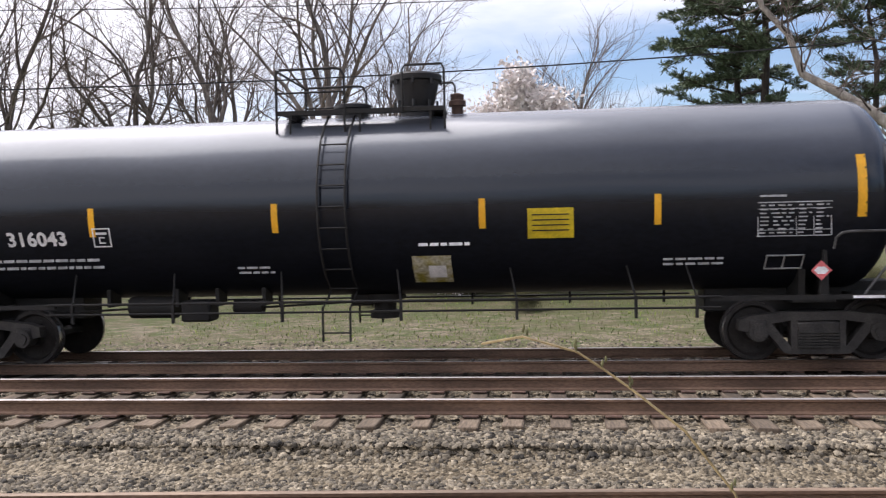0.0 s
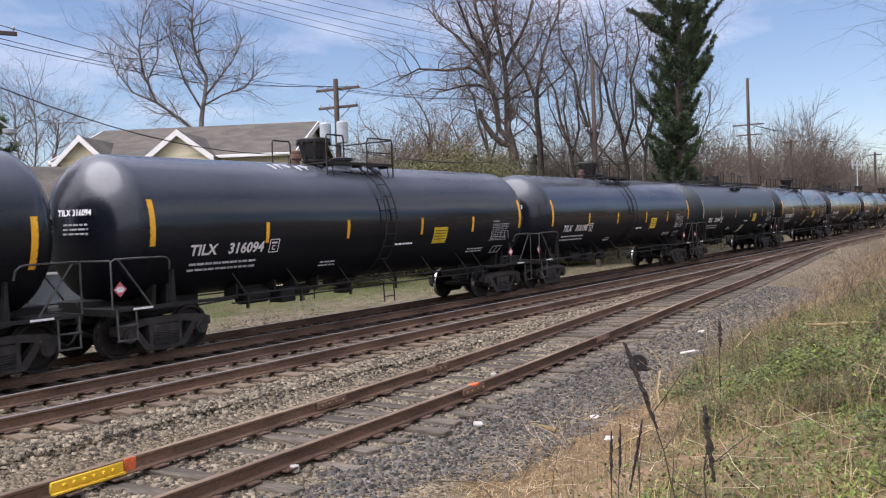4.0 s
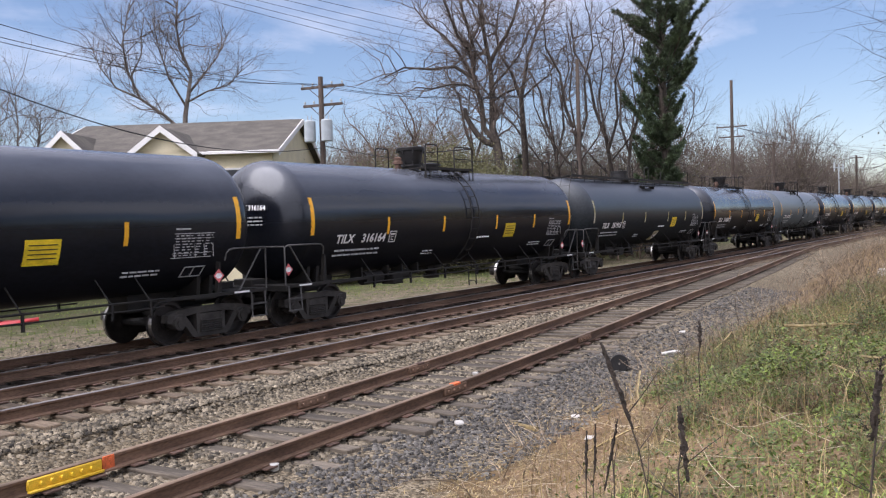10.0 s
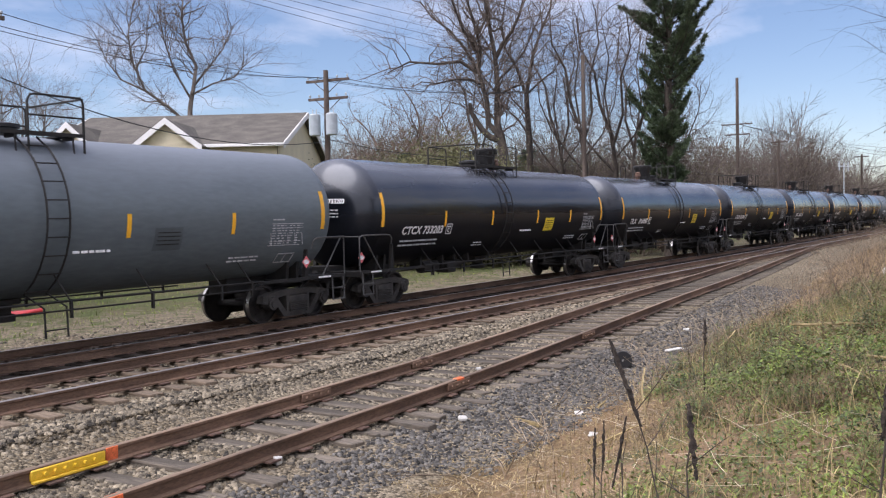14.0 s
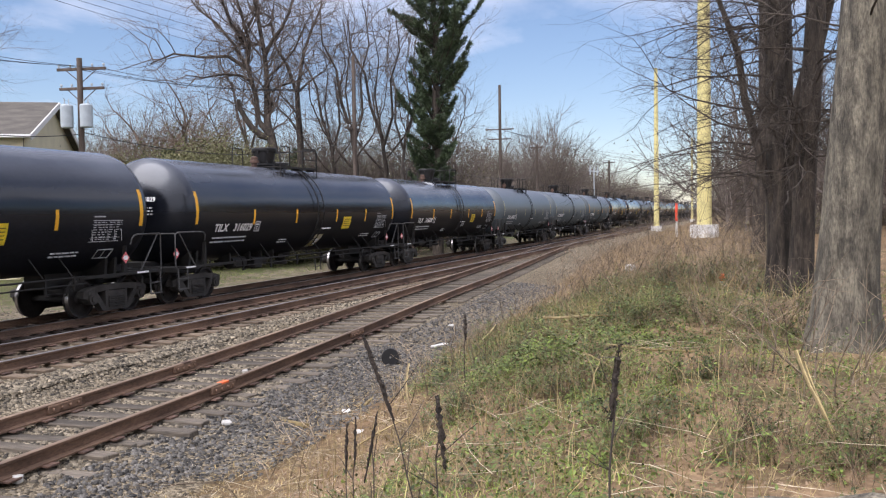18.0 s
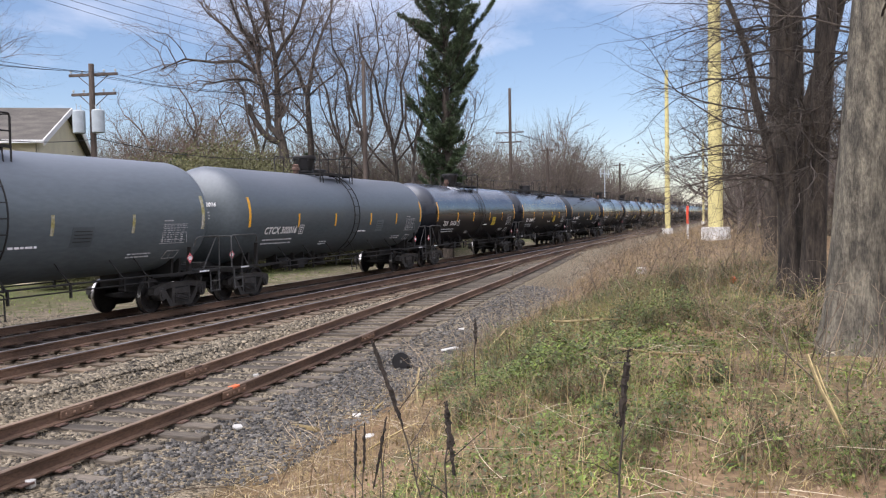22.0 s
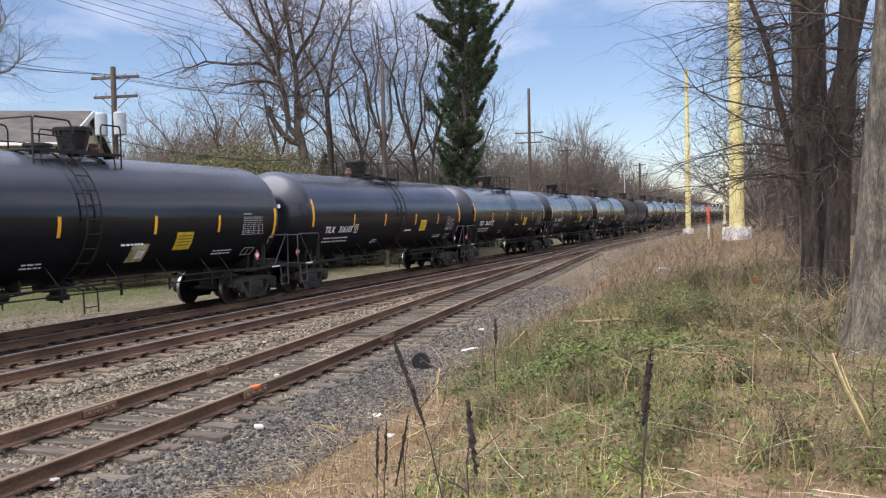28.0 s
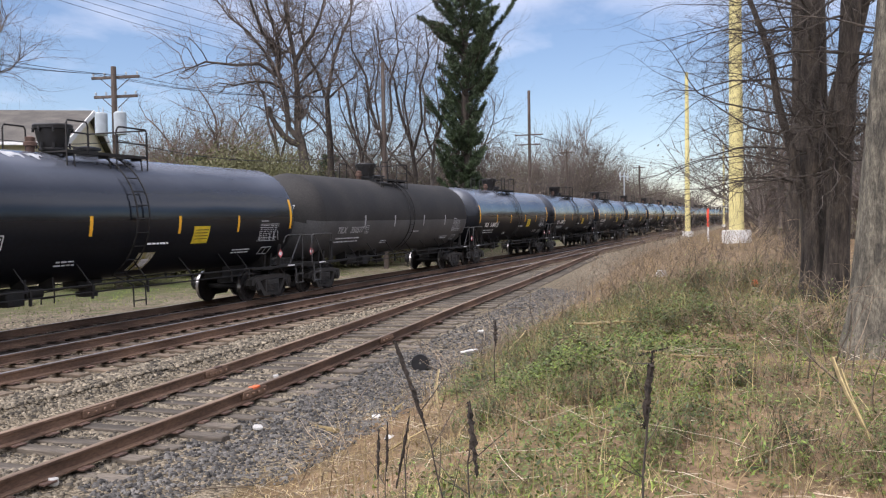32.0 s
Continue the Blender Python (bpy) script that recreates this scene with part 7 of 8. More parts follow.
SMALL = [("wood_a", "far_vase", 12, .14, 3, 201), ("wood_b", "far_elm", 12, .14, 3, 202), ("wood_c", "far_park", 12, .14, 3, 203)]
LOW = [("brush_a", "far_bush", 5.5, .05, 3, 211), ("brush_b", "far_bush", 5.0, .05, 3, 212)]
rng = random.Random(77)
spots = []
for k in range(230):
    az = rng.uniform(49, 86.5); d = rng.uniform(75, 105) if az < 73 else rng.uniform(110, 180)
    x, y = polar(az, d)
    if y > 21:
        spots.append((x, y, rng.uniform(.75, 1.15) * (1.0 if d < 110 else 1.3)))
for k in range(60):
    x, y = polar(rng.uniform(55, 73), rng.uniform(66, 84))
    spots.append((x, y, rng.uniform(.75, 1.15)))
for k in range(180):
    x = rng.uniform(110, 420); spots.append((x, rng.uniform(22, 34) + max(0, (x - 200) * .02), rng.uniform(.75, 1.2)))
woods("far_woods", "brown bare woods behind the railway", spots, SMALL, "twig", .8)
spots = [(x, y, rng.uniform(.7, 1.4)) for k in range(160) for x, y in [polar(rng.uniform(47, 82), rng.uniform(56, 80))] if y > 20.5]
woods("undergrowth", "reddish-brown bare undergrowth at the edge of the woods", spots, LOW, "twig_red", .6)
spots = [(x, y, rng.uniform(.6, 1.0)) for k in range(60) for x, y in [polar(rng.uniform(-42, 32), rng.uniform(60, 95))]]
woods("far_woods", "bare woods behind the gardens", spots, SMALL, "twig", .6)
# the dark wood on the walker's side of the line
spots = []
for k in range(80):
    x = rng.uniform(34, 90); spots.append((x, rng.uniform(-14, 1.2) - (3.0 if x < 46 else 0) - .4, rng.uniform(.7, 1.25)))
for k in range(80):
    x = rng.uniform(90, 260); spots.append((x, rng.uniform(-22, 4.5), rng.uniform(.7, 1.2)))
woods("near_woods", "dense bare woods on the bank beside the line", spots, SMALL + LOW, "twig", .5)
# trees behind the walker
spots = [(rng.uniform(-60, 60), rng.uniform(-36, -18), rng.uniform(.45, .8)) for k in range(220)] + [(rng.uniform(-40, 40), rng.uniform(-18, -10), rng.uniform(.3, .5)) for k in range(90)]
woods("rear_woods", "bare woods behind the weedy bank", spots, SMALL + LOW, "bark_dark")


# ---- the bank: near trees, weeds, litter ----
def near_tree(x, y, r, height, label, seed, lean, limb_side, low=3.0, n=16, fork=None, bark="bark_brown"):
    """A furrowed trunk seen close, with long thin drooping boughs."""
    rng = random.Random(seed)
    t = tagged(new("tree"), label, "tree")
    t.matrix_basis = pose(x, y, ground_z(x, y) - .15)
    wood, thin, tips = Twigs(), Twigs(), []
    segs = 44
    pts = []
    for k in range(segs + 1):
        u = k / segs
        pts.append(Vector((lean[0] * u * height + .10 * math.sin(u * 7 + seed), lean[1] * u * height + .08 * math.cos(u * 6), u * height)))
    sides = 44
    base = len(wood.v)
    for i, p in enumerate(pts):
        u = i / segs
        rr = r * (1 - .55 * u) * (1 + .55 * math.exp(-u * height / .35))
        for k in range(sides):
            a = 6.2832 * k / sides
            q = 1 + .10 * noise.noise((math.cos(a) * 2.2, math.sin(a) * 2.2, p.z * .35 + seed)) + .05 * noise.noise((math.cos(a) * 7, math.sin(a) * 7, p.z * 1.2)) + .12 * math.exp(-p.z / .5) * math.sin(a * 5 + seed) - .07 * abs(noise.noise((math.cos(a) * 9, math.sin(a) * 9, p.z * .9 + seed * 3)))
            wood.v.append((p.x + math.cos(a) * rr * q, p.y + math.sin(a) * rr * q, p.z))
    for i in range(segs):
        for k in range(sides):
            a, b = base + i * sides + k, base + i * sides + (k + 1) % sides
            wood.f.append((a, b, b + sides, a + sides))
    if fork:
        z0, dx, dy = fork
        p0 = pts[int(z0 / height * segs)]
        fp, _ = path_from(rng, p0, Vector((dx, dy, 1)), height * .6, .06, 8, .02)
        wood.tube(fp, r * .62, r * .25, 18)
        fp, _ = path_from(rng, pts[int(1.3 / height * segs)], Vector((-.12, .34, 1)), height * .5, .07, 8, .03)
        wood.tube(fp, r * .34, r * .08, 12)
    o = dict(bend=.15, up=-.02, kids=(4, 7, 6, 4), first=.2, angle=(25, 65), ratio=(.4, .7), split=9)
    for k in range(n):
        z = low + (height - low) * ((k + rng.random()) / n) ** 1.2 * .9
        i = min(segs - 1, int(z / height * segs))
        a = limb_side + rng.gauss(0, 1.0)
        d = Vector((math.cos(a), math.sin(a), rng.uniform(-.1, .55)))
        grow(rng, thin, thin, pts[i], d, rng.uniform(1.0, 2.2), rng.uniform(.012, .026), 1, 4, o, tips)
    add("trunk", wood.mesh("trunk", M[bark]), t)
    add("crown", thin.mesh("crown", M["bark_dark"], False), t)
    return t


tx, ty = polar(96.3, 10.6)
near_tree(tx, ty, .33, 12, "thick furrowed tree trunk on the weedy bank", 3, (.012, -.035), 2.6, 3.6, 20, bark="bark_near")
tx, ty = polar(92.9, 16.2)
near_tree(tx, ty, .26, 13, "dark forked tree trunk on the bank with thin boughs", 5, (.0, .045), 2.4, 2.2, 84, fork=(2.2, -.05, -.16))
tx, ty = polar(93.8, 15.6)
near_tree(tx, ty, .19, 13, "dark tree trunk beside the forked one", 8, (-.005, -.02), 2.8, 2.4, 50)
for az, d, sd in ((99.5, 21, 13), (91.3, 30, 14), (96.0, 33, 15)):
    tx, ty = polar(az, d)
    near_tree(tx, ty, .2, 12, "slender dark tree on the bank", sd, (.0, .0), 2.6, 1.8, 22)


def blades(name, label, spots, rng, material, kind="grass"):
    """Grass and stems as one mesh: (x, y, height, width, lean)."""
    v, f = [], []
    for x, y, h, w, lean in spots:
        a = rng.uniform(0, 6.283); c, s = math.cos(a), math.sin(a)
        b = rng.uniform(0, 6.283); lx, ly = math.cos(b) * lean * h, math.sin(b) * lean * h
        z = ground_z(x, y) - .02
        i = len(v)
        for u, ww in ((0, 1), (.45, .8), (.8, .5)):
            px, py, pz = x + lx * u * u, y + ly * u * u, z + h * u * (1 - .25 * lean * u)
            v.append((px - c * w * ww, py - s * w * ww, pz)); v.append((px + c * w * ww, py + s * w * ww, pz))
        v.append((x + lx, y + ly, z + h * (1 - .35 * lean)))
        f += [(i, i + 1, i + 3, i + 2), (i + 2, i + 3, i + 5, i + 4), (i + 4, i + 5, i + 6)]
    return tagged(add(name, raw(name, v, f, M[material])), label, kind, kind="stuff")


def bank_spots(n, rng, x0, x1, depth, patch, thr, hmin, hmax, wmin, wmax, lean, off=0.0, seed=0, ymin=-9, material_green=False):
    out = []
    tries = 0
    while len(out) < n and tries < n * 12:
        tries += 1
        x = x0 + (x1 - x0) * rng.random() ** 1.5
        y = bank_y(x) + off - depth * rng.random()
        if y < ymin or (material_green and x < 11 and y > bank_y(x) - 2.3) or noise.noise((x * patch, y * patch, seed)) < thr or x * x + y * y < 4.0:
            continue
        out.append((x, y, rng.uniform(hmin, hmax), rng.uniform(wmin, wmax), rng.uniform(0, lean)))
    return out


rng = random.Random(31)
blades("grass", "fresh green grass and weeds on the bank", bank_spots(22000, rng, 1.5, 26, 11, .55, .08, .03, .13, .003, .006, 1.8, -1.6, 2, material_green=True), rng, "grass")
blades("dry_grass", "pale dry grass on the bank", bank_spots(22000, rng, 1.5, 40, 11, .5, -.3, .03, .17, .002, .0045, 3.0, .3, 7), rng, "straw")
blades("dry_stems", "tall brown dead stems on the bank", bank_spots(1800, rng, 4.0, 18, 7, .35, -.1, .2, .6, .002, .004, .9, -.4, 11), rng, "straw")
blades("dead_stems", "thick brown dead stems along the bank", bank_spots(3200, rng, 13.0, 60, 7, .3, -.2, .2, .6, .003, .006, .9, -.2, 12), rng, "straw")
blades("leaf_litter", "straw litter at the foot of the bank", bank_spots(14000, rng, 2.0, 26, 3.2, .8, -.3, .02, .10, .004, .012, 4.0, .6, 17), rng, "straw")
blades("leaf_mould", "brown dead leaves among the weeds", bank_spots(22000, rng, 2.0, 22, 10, .8, -.3, .02, .06, .006, .018, 4.0, -.6, 19), rng, "brush")
blades("near_grass", "short fresh grass on the near bank", bank_spots(16000, rng, 3.0, 10, 8, .9, .04, .02, .08, .002, .004, 1.8, -2.4, 23), rng, "grass")
blades("near_litter", "brown dead leaves on the near bank", bank_spots(12000, rng, 3.0, 10, 8, .9, -.3, .015, .045, .004, .012, 4.0, -.6, 29), rng, "brush")
blades("near_straw", "dry straw on the near bank", bank_spots(5000, rng, 3.0, 10, 8, .9, -.3, .03, .10, .0012, .003, 3.2, .2, 37), rng, "straw")
blades("fallen_leaves", "brown fallen leaves at the foot of the bank", bank_spots(15000, rng, 2.0, 15, 3.4, .8, -.4, .015, .045, .006, .016, 4.0, .9, 41), rng, "brush")
blades("dead_straw", "short broken straw at the foot of the bank", bank_spots(6000, rng, 2.0, 15, 3.2, .8, -.4, .02, .12, .0012, .003, 4.0, .9, 43), rng, "pale")
far = [(rng.uniform(-12, 45), rng.uniform(20.5, 34), rng.uniform(.04, .14), rng.uniform(.006, .014), rng.uniform(0, 1)) for k in range(14000)]
blades("lawn_grass", "short grass beyond the tracks", far, rng, "grass")


def brambles():
    """Arching bare canes in thickets along the bank, and upright twiggy scrub before the far trees."""
    rng = random.Random(44)
    tw = Twigs()
    for k in range(1050):
        x = 7 + 42 * rng.random() ** 1.1
        y = bank_y(x) - .4 - 6.5 * rng.random()
        thick = noise.noise((x * .22, y * .22, 21))
        if thick < (.0 if x < 14 else -.25):
            continue
        p = Vector((x, y, ground_z(x, y) - .05))
        L = rng.uniform(.5, 1.2) * (1 + .5 * smooth(12, 20, x))
        pts, d = path_from(rng, p, Vector((rng.gauss(0, .45), rng.gauss(0, .45), 1)), L, .20, 6, -.04)
        tw.tube(pts, rng.uniform(.005, .011), .002, 3)
        for q in range(4):
            i = rng.randint(1, 5)
            s, _ = path_from(rng, pts[i], d + Vector((rng.gauss(0, .9), rng.gauss(0, .9), rng.gauss(.2, .5))), L * .4, .25, 3, -.02)
            tw.tube(s, .004, .0015, 3)
    return tagged(add("brambles", tw.mesh("brambles", M["cane"], False)), "tangled brown bare brambles on the bank", "brambles", kind="stuff")


brambles()


def herb_thickets():
    """Bushy weeds: many fine upright stems from one root, small narrow leaves up each stem."""
    rng = random.Random(83)
    stems, v, f = Twigs(), [], []
    n = 0
    while n < 620:
        x = 4.5 + 19 * rng.random() ** 1.25
        y = bank_y(x) - .2 - 6.2 * rng.random() ** 1.2
        patch = noise.noise((x * .38, y * .38, 14))
        if patch < .02 or (x < 12 and y > bank_y(x) - 1.9):
            continue
        n += 1
        big = .6 + 1.6 * min(.5, patch)
        H = rng.uniform(.22, .62) * big
        leafy_one = rng.random() < .72
        root = Vector((x, y, ground_z(x, y) - .03))
        for k in range(rng.randint(9, 16)):
            a, tilt = rng.uniform(0, 6.283), abs(rng.gauss(.25, .28))
            pts, d = path_from(rng, root + Vector((rng.gauss(0, .06), rng.gauss(0, .06), 0)), Vector((math.cos(a) * tilt, math.sin(a) * tilt, 1)), H * rng.uniform(.5, 1.15), .14, 5, .03)
            stems.tube(pts, rng.uniform(.0016, .0034), .001, 3)
            for q in range(2):
                i = rng.randint(1, 4)
                sp, _ = path_from(rng, pts[i], d + Vector((rng.gauss(0, .8), rng.gauss(0, .8), rng.gauss(.3, .4))), H * .3, .2, 2)
                stems.tube(sp, .0014, .0008, 3)
            if not leafy_one:
                continue
            for q in range(16):
                u = rng.uniform(.12, 1) ** .8 * 5; i = min(4, int(u)); c = pts[i].lerp(pts[i + 1], u - i)
                b = rng.uniform(0, 6.283); s = rng.uniform(.010, .026)
                ax = Vector((math.cos(b), math.sin(b), rng.uniform(-.1, .9))).normalized()
                sd = Vector((-math.sin(b), math.cos(b), rng.gauss(0, .3))) * s * .32
                j = len(v)
                for p in (c, c + ax * s * .9 + sd, c + ax * s * 2, c + ax * s * .9 - sd):
                    v.append(p[:])
                f.append((j, j + 1, j + 2, j + 3))
    tagged(add("weed_stems", stems.mesh("weed_stems", M["brush"], False)), "fine brown stems of bushy weeds on the bank", "weeds", kind="stuff")
    return tagged(add("weed_foliage", raw("weed_foliage", v, f, M["ivy"])), "olive-green leaves of bushy weeds on the bank", "weeds", kind="stuff")


herb_thickets()


def fallen_stems():
    """Long pale stems lying and leaning through the weeds."""
    rng = random.Random(63)
    tw = Twigs()
    for k in range(800):
        x = 3 + 20 * rng.random() ** 1.3; y = bank_y(x) + .3 - 8 * rng.random()
        p = Vector((x, y, ground_z(x, y) + rng.uniform(.01, .16)))
        a = rng.uniform(0, 6.283)
        pts, d = path_from(rng, p, Vector((math.cos(a), math.sin(a), rng.gauss(.06, .2))), rng.uniform(.2, .75), .12, 4, -.04)
        tw.tube(pts, rng.uniform(.0012, .0034), .001, 3)
    return tagged(add("fallen_stems", tw.mesh("fallen_stems", M["pale"], False)), "pale dead stems lying through the weeds", "dead stems", kind="stuff")


fallen_stems()


def weed_clumps():
    """Leafy green clumps, brightest where the light reaches them."""
    rng = random.Random(71)
    v, f = [], []
    n = 0
    while n < 1700:
        x = 3 + 19 * rng.random() ** 1.3; y = bank_y(x) - (1.9 if x < 11 else .6) - 7.0 * rng.random()
        if noise.noise((x * .42, y * .42, 4)) < .12:
            continue
        n += 1
        if n % 4 == 0:
            x = 3 + 6 * rng.random(); y = bank_y(x) - 2.4 - 5 * rng.random()
        R, H = rng.uniform(.06, .22), rng.uniform(.04, .22)
        for k in range(int(12 + 200 * R)):
            a, q = rng.uniform(0, 6.283), R * math.sqrt(rng.random())
            c = Vector((x + q * math.cos(a), y + q * math.sin(a), 0)); c.z = ground_z(c.x, c.y) + H * (1 - (q / R) ** 2) * rng.uniform(.3, 1.1)
            s = rng.uniform(.008, .022)
            b = rng.uniform(0, 6.283); up = rng.uniform(-.2, .7)
            ax = Vector((math.cos(b), math.sin(b), up)) * s; sd = Vector((-math.sin(b), math.cos(b), rng.gauss(0, .3))) * s * .5
            i = len(v)
            for p in (c - ax, c + sd, c + ax * 1.2, c - sd):
                v.append(p[:])
            f.append((i, i + 1, i + 2, i + 3))
    # taller thickets of half-evergreen creeper on the crest
    for q in range(130):
        x = 9.5 + 11 * rng.random() ** 1.2; y = bank_y(x) - .9 - 3.6 * rng.random()
        if noise.noise((x * .6, y * .6, 9)) < -.05:
            continue
        R, H = rng.uniform(.2, .5), rng.uniform(.2, .55)
        for k in range(int(900 * R)):
            d = Vector((rng.gauss(0, 1), rng.gauss(0, 1), abs(rng.gauss(0, 1)))).normalized() * rng.uniform(.55, 1.05)
            c = Vector((x + d.x * R, y + d.y * R, 0)); c.z = ground_z(c.x, c.y) + d.z * H
            s = rng.uniform(.012, .026); b = rng.uniform(0, 6.283)
            ax = Vector((math.cos(b), math.sin(b), rng.uniform(-.5, .6))) * s; sd = Vector((-math.sin(b), math.cos(b), rng.gauss(0, .4))) * s * .5
            i = len(v)
            for p in (c - ax, c + sd, c + ax * 1.2, c - sd):
                v.append(p[:])
            f.append((i, i + 1, i + 2, i + 3))
    return tagged(add("weed_clumps", raw("weed_clumps", v, f, M["ivy"])), "leafy fresh green weeds in clumps on the bank", "weeds", kind="stuff")


weed_clumps()


def weed_leaves():
    rng = random.Random(52)
    tips = []
    for k in range(6000):
        x = 4 + 18 * rng.random() ** 1.2; y = bank_y(x) - (2.3 if x < 11 else .9) - 5.5 * rng.random()
        if noise.noise((x * .5, y * .5, 2)) < .08:
            continue
        tips.append((Vector((x, y, ground_z(x, y) + rng.uniform(.02, .32))), Vector((0, 0, 1))))
    return tagged(add("weeds", leaf_cloud("weeds", tips, rng, 4, .016, .07, M["ivy"])), "low leafy green weeds on the bank", "weeds", kind="stuff")


weed_leaves()


def seed_stalk(az, d, tilt_el, h, label, bend=0.0, spike=.35, thick=.016, seed=1, z=None):
    """A dead stalk with a dark seed spike; tilt_el: where its top is seen, as rise over distance."""
    x, y = polar(az, d)
    g = ground_z(x, y)
    t = tagged(new("dead_stalk"), label, "dead stalk", group="dead stalks on the bank")
    t.matrix_basis = pose(x, y, g)
    rng = random.Random(seed)
    top = 2.2 + tilt_el * d - g
    # bend leans across the view
    ux, uy = math.cos(radians(az)), -math.sin(radians(az))
    tw = Twigs()
    pts = []
    for k in range(9):
        u = k / 8
        pts.append(Vector((ux * bend * (u ** 1.6) + rng.gauss(0, .006), uy * bend * (u ** 1.6) + rng.gauss(0, .006), -.1 + (top + .1) * u)))
    tw.tube(pts, thick * .5, thick * .3, 6)
    for k in range(4):
        i = rng.randint(2, 6)
        s, _ = path_from(rng, pts[i], Vector((rng.gauss(0, .6), rng.gauss(0, .6), .8)), rng.uniform(.1, .3), .15, 3, .05)
        tw.tube(s, .003, .0015, 3)
    add("stem", tw.mesh("stem", M["bark_dark"]), t)
    if not spike:
        return t
    bm = bmesh.new()
    a, b = pts[-1], pts[-1] + (pts[-2] - pts[-1]).normalized() * min(spike, top * .8)
    crook = seed == 3
    n, rings = 22, []
    for k in range(n):
        u = k / (n - 1)
        c = a.lerp(b, u)
        r = thick * (1 if thick > .008 else .7) * (.45 + .70 * math.sin(math.pi * min(1, u * .95 + .06)))
        if crook and u < .16:
            c = c + Vector((ux, uy, 0)) * -.55 * (.16 - u) + Vector((0, 0, -.35 * (.16 - u)))
        rings.append([bm.verts.new(c + Vector((math.cos(q * 1.0472), math.sin(q * 1.0472), 0)) * r * rng.uniform(.4, 1.8)) for q in range(6)])
    for g0, g1 in zip(rings, rings[1:]):
        for q in range(6):
            bm.faces.new((g0[q], g0[(q + 1) % 6], g1[(q + 1) % 6], g1[q]))
    bm.faces.new(rings[0]); bm.faces.new(rings[-1][::-1])
    # small husks stand out all round the spike; the crooked one has two side lobes and a ragged top
    across = Vector((ux, uy, 0))
    lobes = [(a, b, 1.0 if thick > .008 else .45, 110 if thick > .008 else 50)]
    if crook:
        lobes += [(b + Vector((0, 0, .10)) - across * .045, b + Vector((0, 0, -.02)) - across * .004, .9, 36), (b + Vector((0, 0, .09)) + across * .03, b, .8, 30), (a - across * .09 - Vector((0, 0, .03)), a + across * .06 + Vector((0, 0, .012)), .7, 40)]
    for p0, p1, wide, count in lobes:
        for k in range(count):
            c = p0.lerp(p1, rng.random())
            out = Vector((rng.gauss(0, 1), rng.gauss(0, 1), rng.uniform(0, 1.1))).normalized()
            side = out.orthogonal().normalized() * thick * .28
            third = out.cross(side)
            c = c + out * thick * .5 * wide
            tip = bm.verts.new(c + out * thick * rng.uniform(.5, 1.3) * wide)
            ring = [bm.verts.new(c + side * math.cos(q) + third * math.sin(q)) for q in (0, 2.1, 4.2)]
            for q in range(3):
                bm.faces.new((ring[q], ring[(q + 1) % 3], tip))
    part("seed_head", bm, M["seed"], t)
    return t


# heading, distance, rise of the top over distance, sideways bend
for az, d, el, bend, spike, th, sd in ((70.2, 3.9, -.136, -.26, .40, .0085, 1), (70.9, 3.6, -.207, .0, .30, .0095, 2), (81.9, 3.9, -.148, .05, .34, .013, 3), (66.6, 3.5, -.222, .02, .3, .007, 4), (64.9, 3.5, -.236, .01, .2, .006, 5), (65.4, 3.5, -.228, .015, .2, .006, 8), (72.8, 10.5, -.115, .02, .3, .016, 6)):
    seed_stalk(az, d, el, 1, "dark dead weed stalk with a seed spike on the bank", bend, spike, th, sd)


def thing(name, label, category, bm, material, m, group=""):
    return tagged(add(name, done(bm, name, M[material]), None, m), label, category, group)


bm = bmesh.new(); lathe(bm, [(-.02, .02), (-.02, .155), (0, .165), (.20, .14), (.21, .125), (.05, .11)], "y", 20)
thing("flower_pot", "black plastic pot lying on the gravel edge", "pot", bm, "plastic", pose(14.72, 5.95, ground_z(14.72, 5.95) + .14, 0, 0, -68))
for x, y, sx, sy, sz, rz, mname, nm, lab, cat in ((16.8, 5.72, .22, .07, .05, -20, "paper", "litter", "white plastic litter on the gravel", "litter"), (7.05, 6.95, .045, .045, .09, 0, "paper", "cup", "white paper cup standing on the gravel", "cup"),
                                                 (11.3, 5.25, .08, .06, .03, 30, "paper", "litter", "crumpled white paper in dry grass", "litter"), (9.6, 4.3, .08, .05, .02, 15, "paper", "litter", "crumpled white paper in dry grass", "litter"),
                                                 (9.9, 6.3, .06, .06, .06, 40, "concrete", "stone", "pale stone lying on the gravel", "stone"), (19.2, 6.25, .08, .06, .03, 10, "paper", "litter", "white plastic litter on the gravel", "litter"),
                                                 (13.0, 7.9, .05, .05, .06, 25, "concrete", "stone", "pale stone lying on the gravel", "stone"), (-3.6, 13.2, .12, .08, .05, 15, "paper", "litter", "white plastic litter between the rails", "litter"),
                                                 (28.0, 3.2, .2, .15, .2, 12, "concrete", "stone", "pale concrete block in the weeds", "block")):
    bm = bmesh.new(); box(bm, -sx, sx, -sy, sy, 0, sz, bevel=min(sx, sy, sz) * .3)
    for v in bm.verts:
        v.co += noise.noise_vector(v.co * 9 + Vector((x, y, 0))) * min(sx, sy) * .25
    thing(nm, lab, cat, bm, mname, pose(x, y, ground_z(x, y), 0, 0, rz))


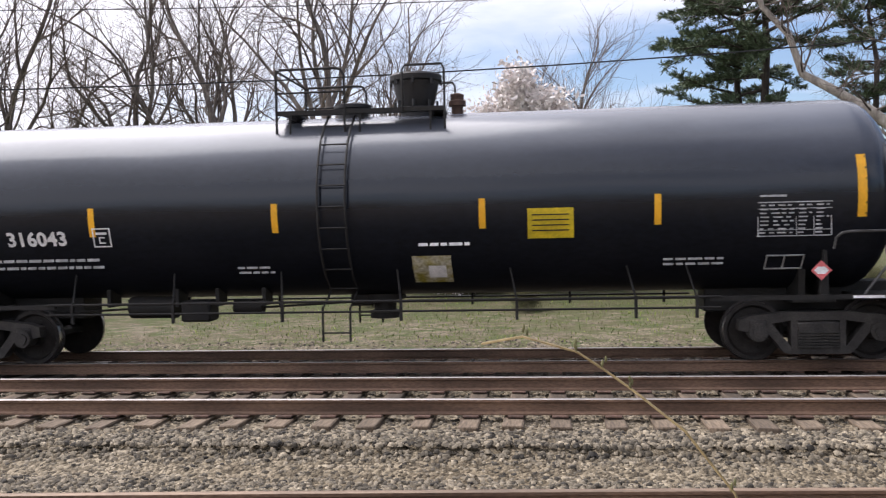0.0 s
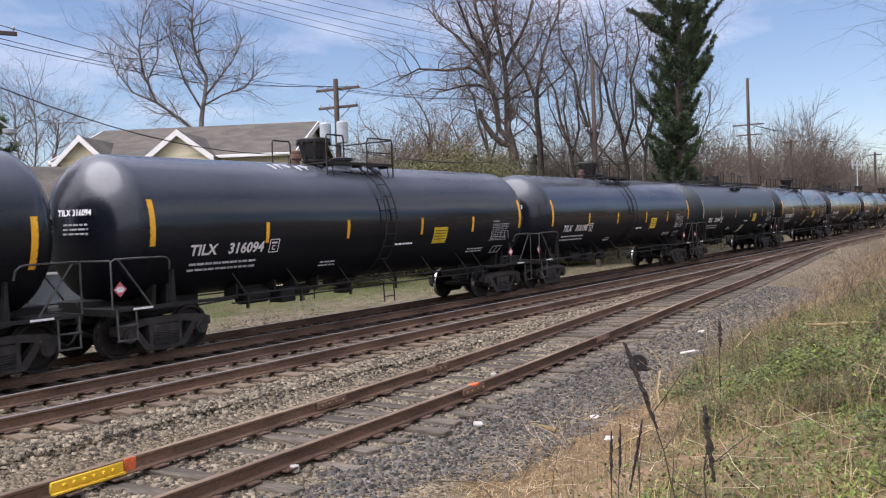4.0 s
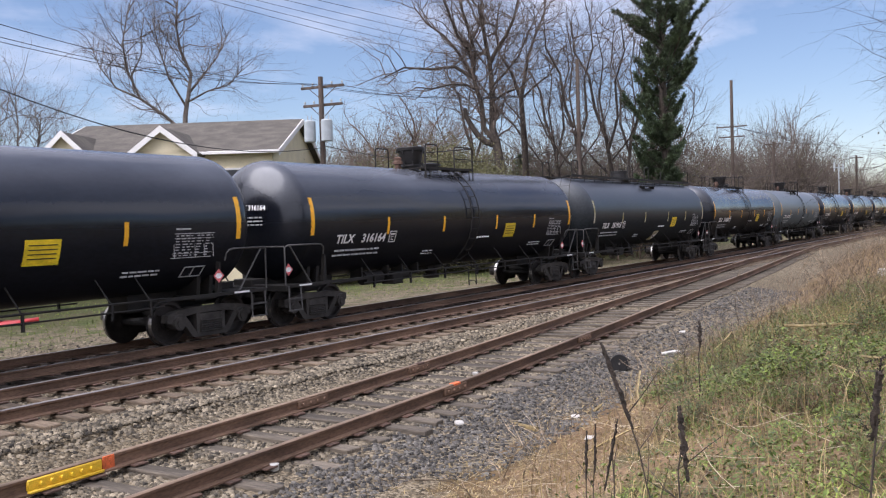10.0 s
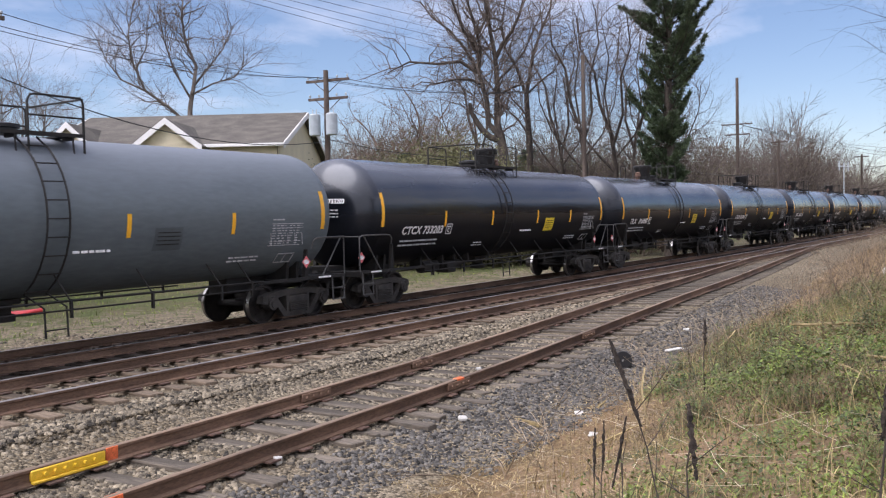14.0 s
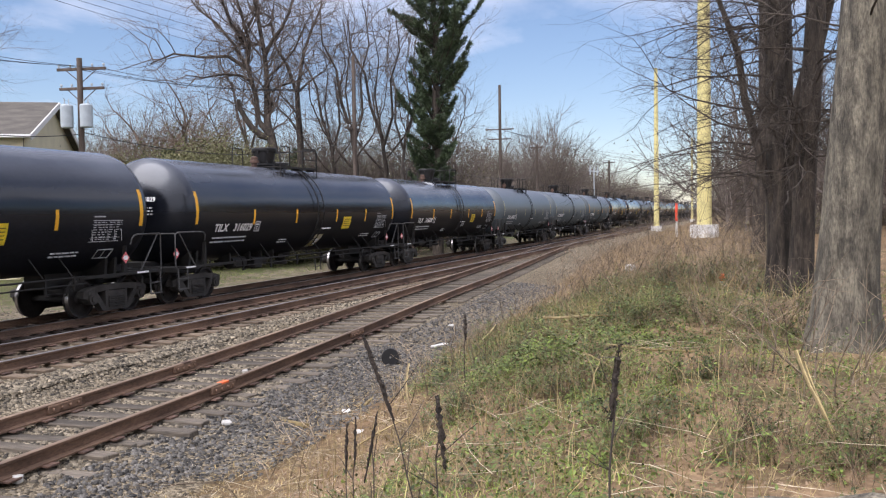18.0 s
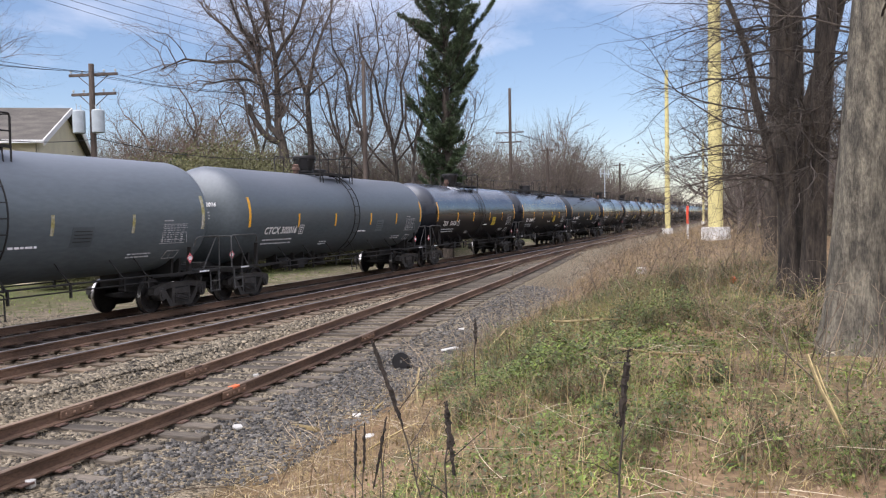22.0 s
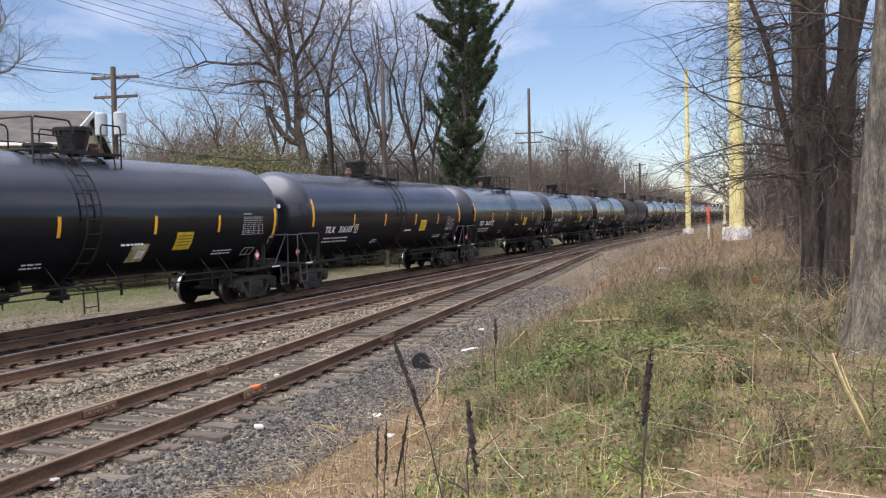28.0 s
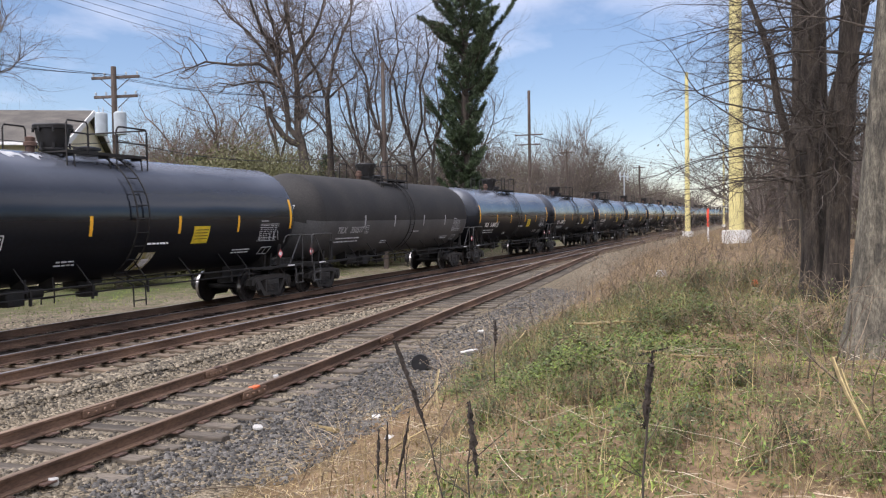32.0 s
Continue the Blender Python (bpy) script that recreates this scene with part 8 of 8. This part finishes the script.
def sticks():
    rng = random.Random(3)
    for x, y, L, rz, r, tilt in ((10.3, 5.35, 1.5, 62, .035, 2), (11.6, 5.1, .8, 10, .02, 4), (8.6, 3.9, 1.1, -15, .012, 8), (9.0, 3.4, 1.3, 25, .012, 10), (14.5, 4.3, 1.6, 5, .012, 6), (5.97, -.60, .70, 95, .012, 66), (6.2, -.64, .60, 80, .009, 60), (9.6, .4, 1.0, 120, .012, 6), (8.0, .9, .8, 40, .008, 12), (12.6, 1.4, 1.4, 70, .02, 5)):
        bm = bmesh.new()
        pts, _ = path_from(rng, Vector((0, 0, r)), Vector((1, 0, math.tan(radians(tilt)))), L, .07, 6)
        pipe(bm, pts, r, 6)
        thing("stick", "bleached dead stick lying on the bank", "stick", bm, "straw", pose(x, y, ground_z(x, y), 0, 0, rz), "sticks on the bank")
    a, b = Vector((*polar(82.6, 4.5), 0)), Vector((*polar(99.5, 4.3), 0))
    a.z, b.z = 2.2 - .322 * 4.5 - .075, 2.2 - .292 * 4.3 - .075
    bm = bmesh.new()
    pts = [a.lerp(b, k / 9) + Vector((rng.gauss(0, .008), rng.gauss(0, .008), rng.gauss(0, .008))) for k in range(10)]
    pipe(bm, pts, .075, 10)
    thing("log", "weathered fallen log in the weeds", "log", bm, "bark_near", pose(0, 0, 0))


sticks()


def near_twig():
    """A budding twig that reaches in close before the lens's first view."""
    t = tagged(new("twig"), "thin budding twig reaching over the bank", "twig")
    rng = random.Random(2)
    pts = [Vector(p) for p in TWIG]
    bm = bmesh.new(); pipe(bm, pts, .004, 5)
    t2 = part("stem", bm, M["straw"], t)
    for k in (1, 2, 3, 4, 6):
        bm = bmesh.new()
        for q in range(3):
            bmesh.ops.create_icosphere(bm, subdivisions=1, radius=.007, matrix=Matrix.Translation(pts[k] + Vector((rng.gauss(0, .006), rng.gauss(0, .004), .012 + .009 * q))) @ Matrix.Diagonal((.6, .6, 1.6, 1)))
        part("bud", bm, M["spring"], t)


TWIG = [(-1.246, 3.602, 1.584), (-1.115, 3.44, 1.625), (-.958, 3.40, 1.584), (-.883, 3.40, 1.533), (-.808, 3.36, 1.482), (-.687, 3.2, 1.40), (-.572, 3.15, 1.25), (-.50, 3.05, .95), (-.47, 2.95, .45)]
near_twig()


def kayak():
    """A low red hull lying on the grass, seen under the tanks."""
    x, y = polar(29.6, 31)
    k = tagged(new("kayak"), "low red plastic kayak lying on the grass", "kayak")
    k.matrix_basis = pose(x, y, ground_z(x, y), 0, 0, -34)
    bm = bmesh.new()
    rings = []
    for i in range(13):
        u = i / 12 * 2 - 1
        w = .36 * (1 - abs(u) ** 2.4) + .02
        z0, z1 = .06 * u * u, .17 + .06 * u * u
        rings.append([bm.verts.new((u * 1.45, math.cos(a) * w, (z0 + z1) / 2 + math.sin(a) * (z1 - z0) / 2)) for a in [q * 6.2832 / 12 for q in range(12)]])
    for a, b in zip(rings, rings[1:]):
        for q in range(12):
            bm.faces.new((a[q], a[(q + 1) % 12], b[(q + 1) % 12], b[q]))
    bm.faces.new(rings[0]); bm.faces.new(rings[-1][::-1])
    part("hull", bm, M["carred"], k)
    bm = bmesh.new(); pipe(bm, [(math.cos(a) * .42, math.sin(a) * .22, .18) for a in [q * 6.2832 / 16 for q in range(17)]], .02, 6)
    part("cockpit_rim", bm, M["plastic"], k)


kayak()


motions()
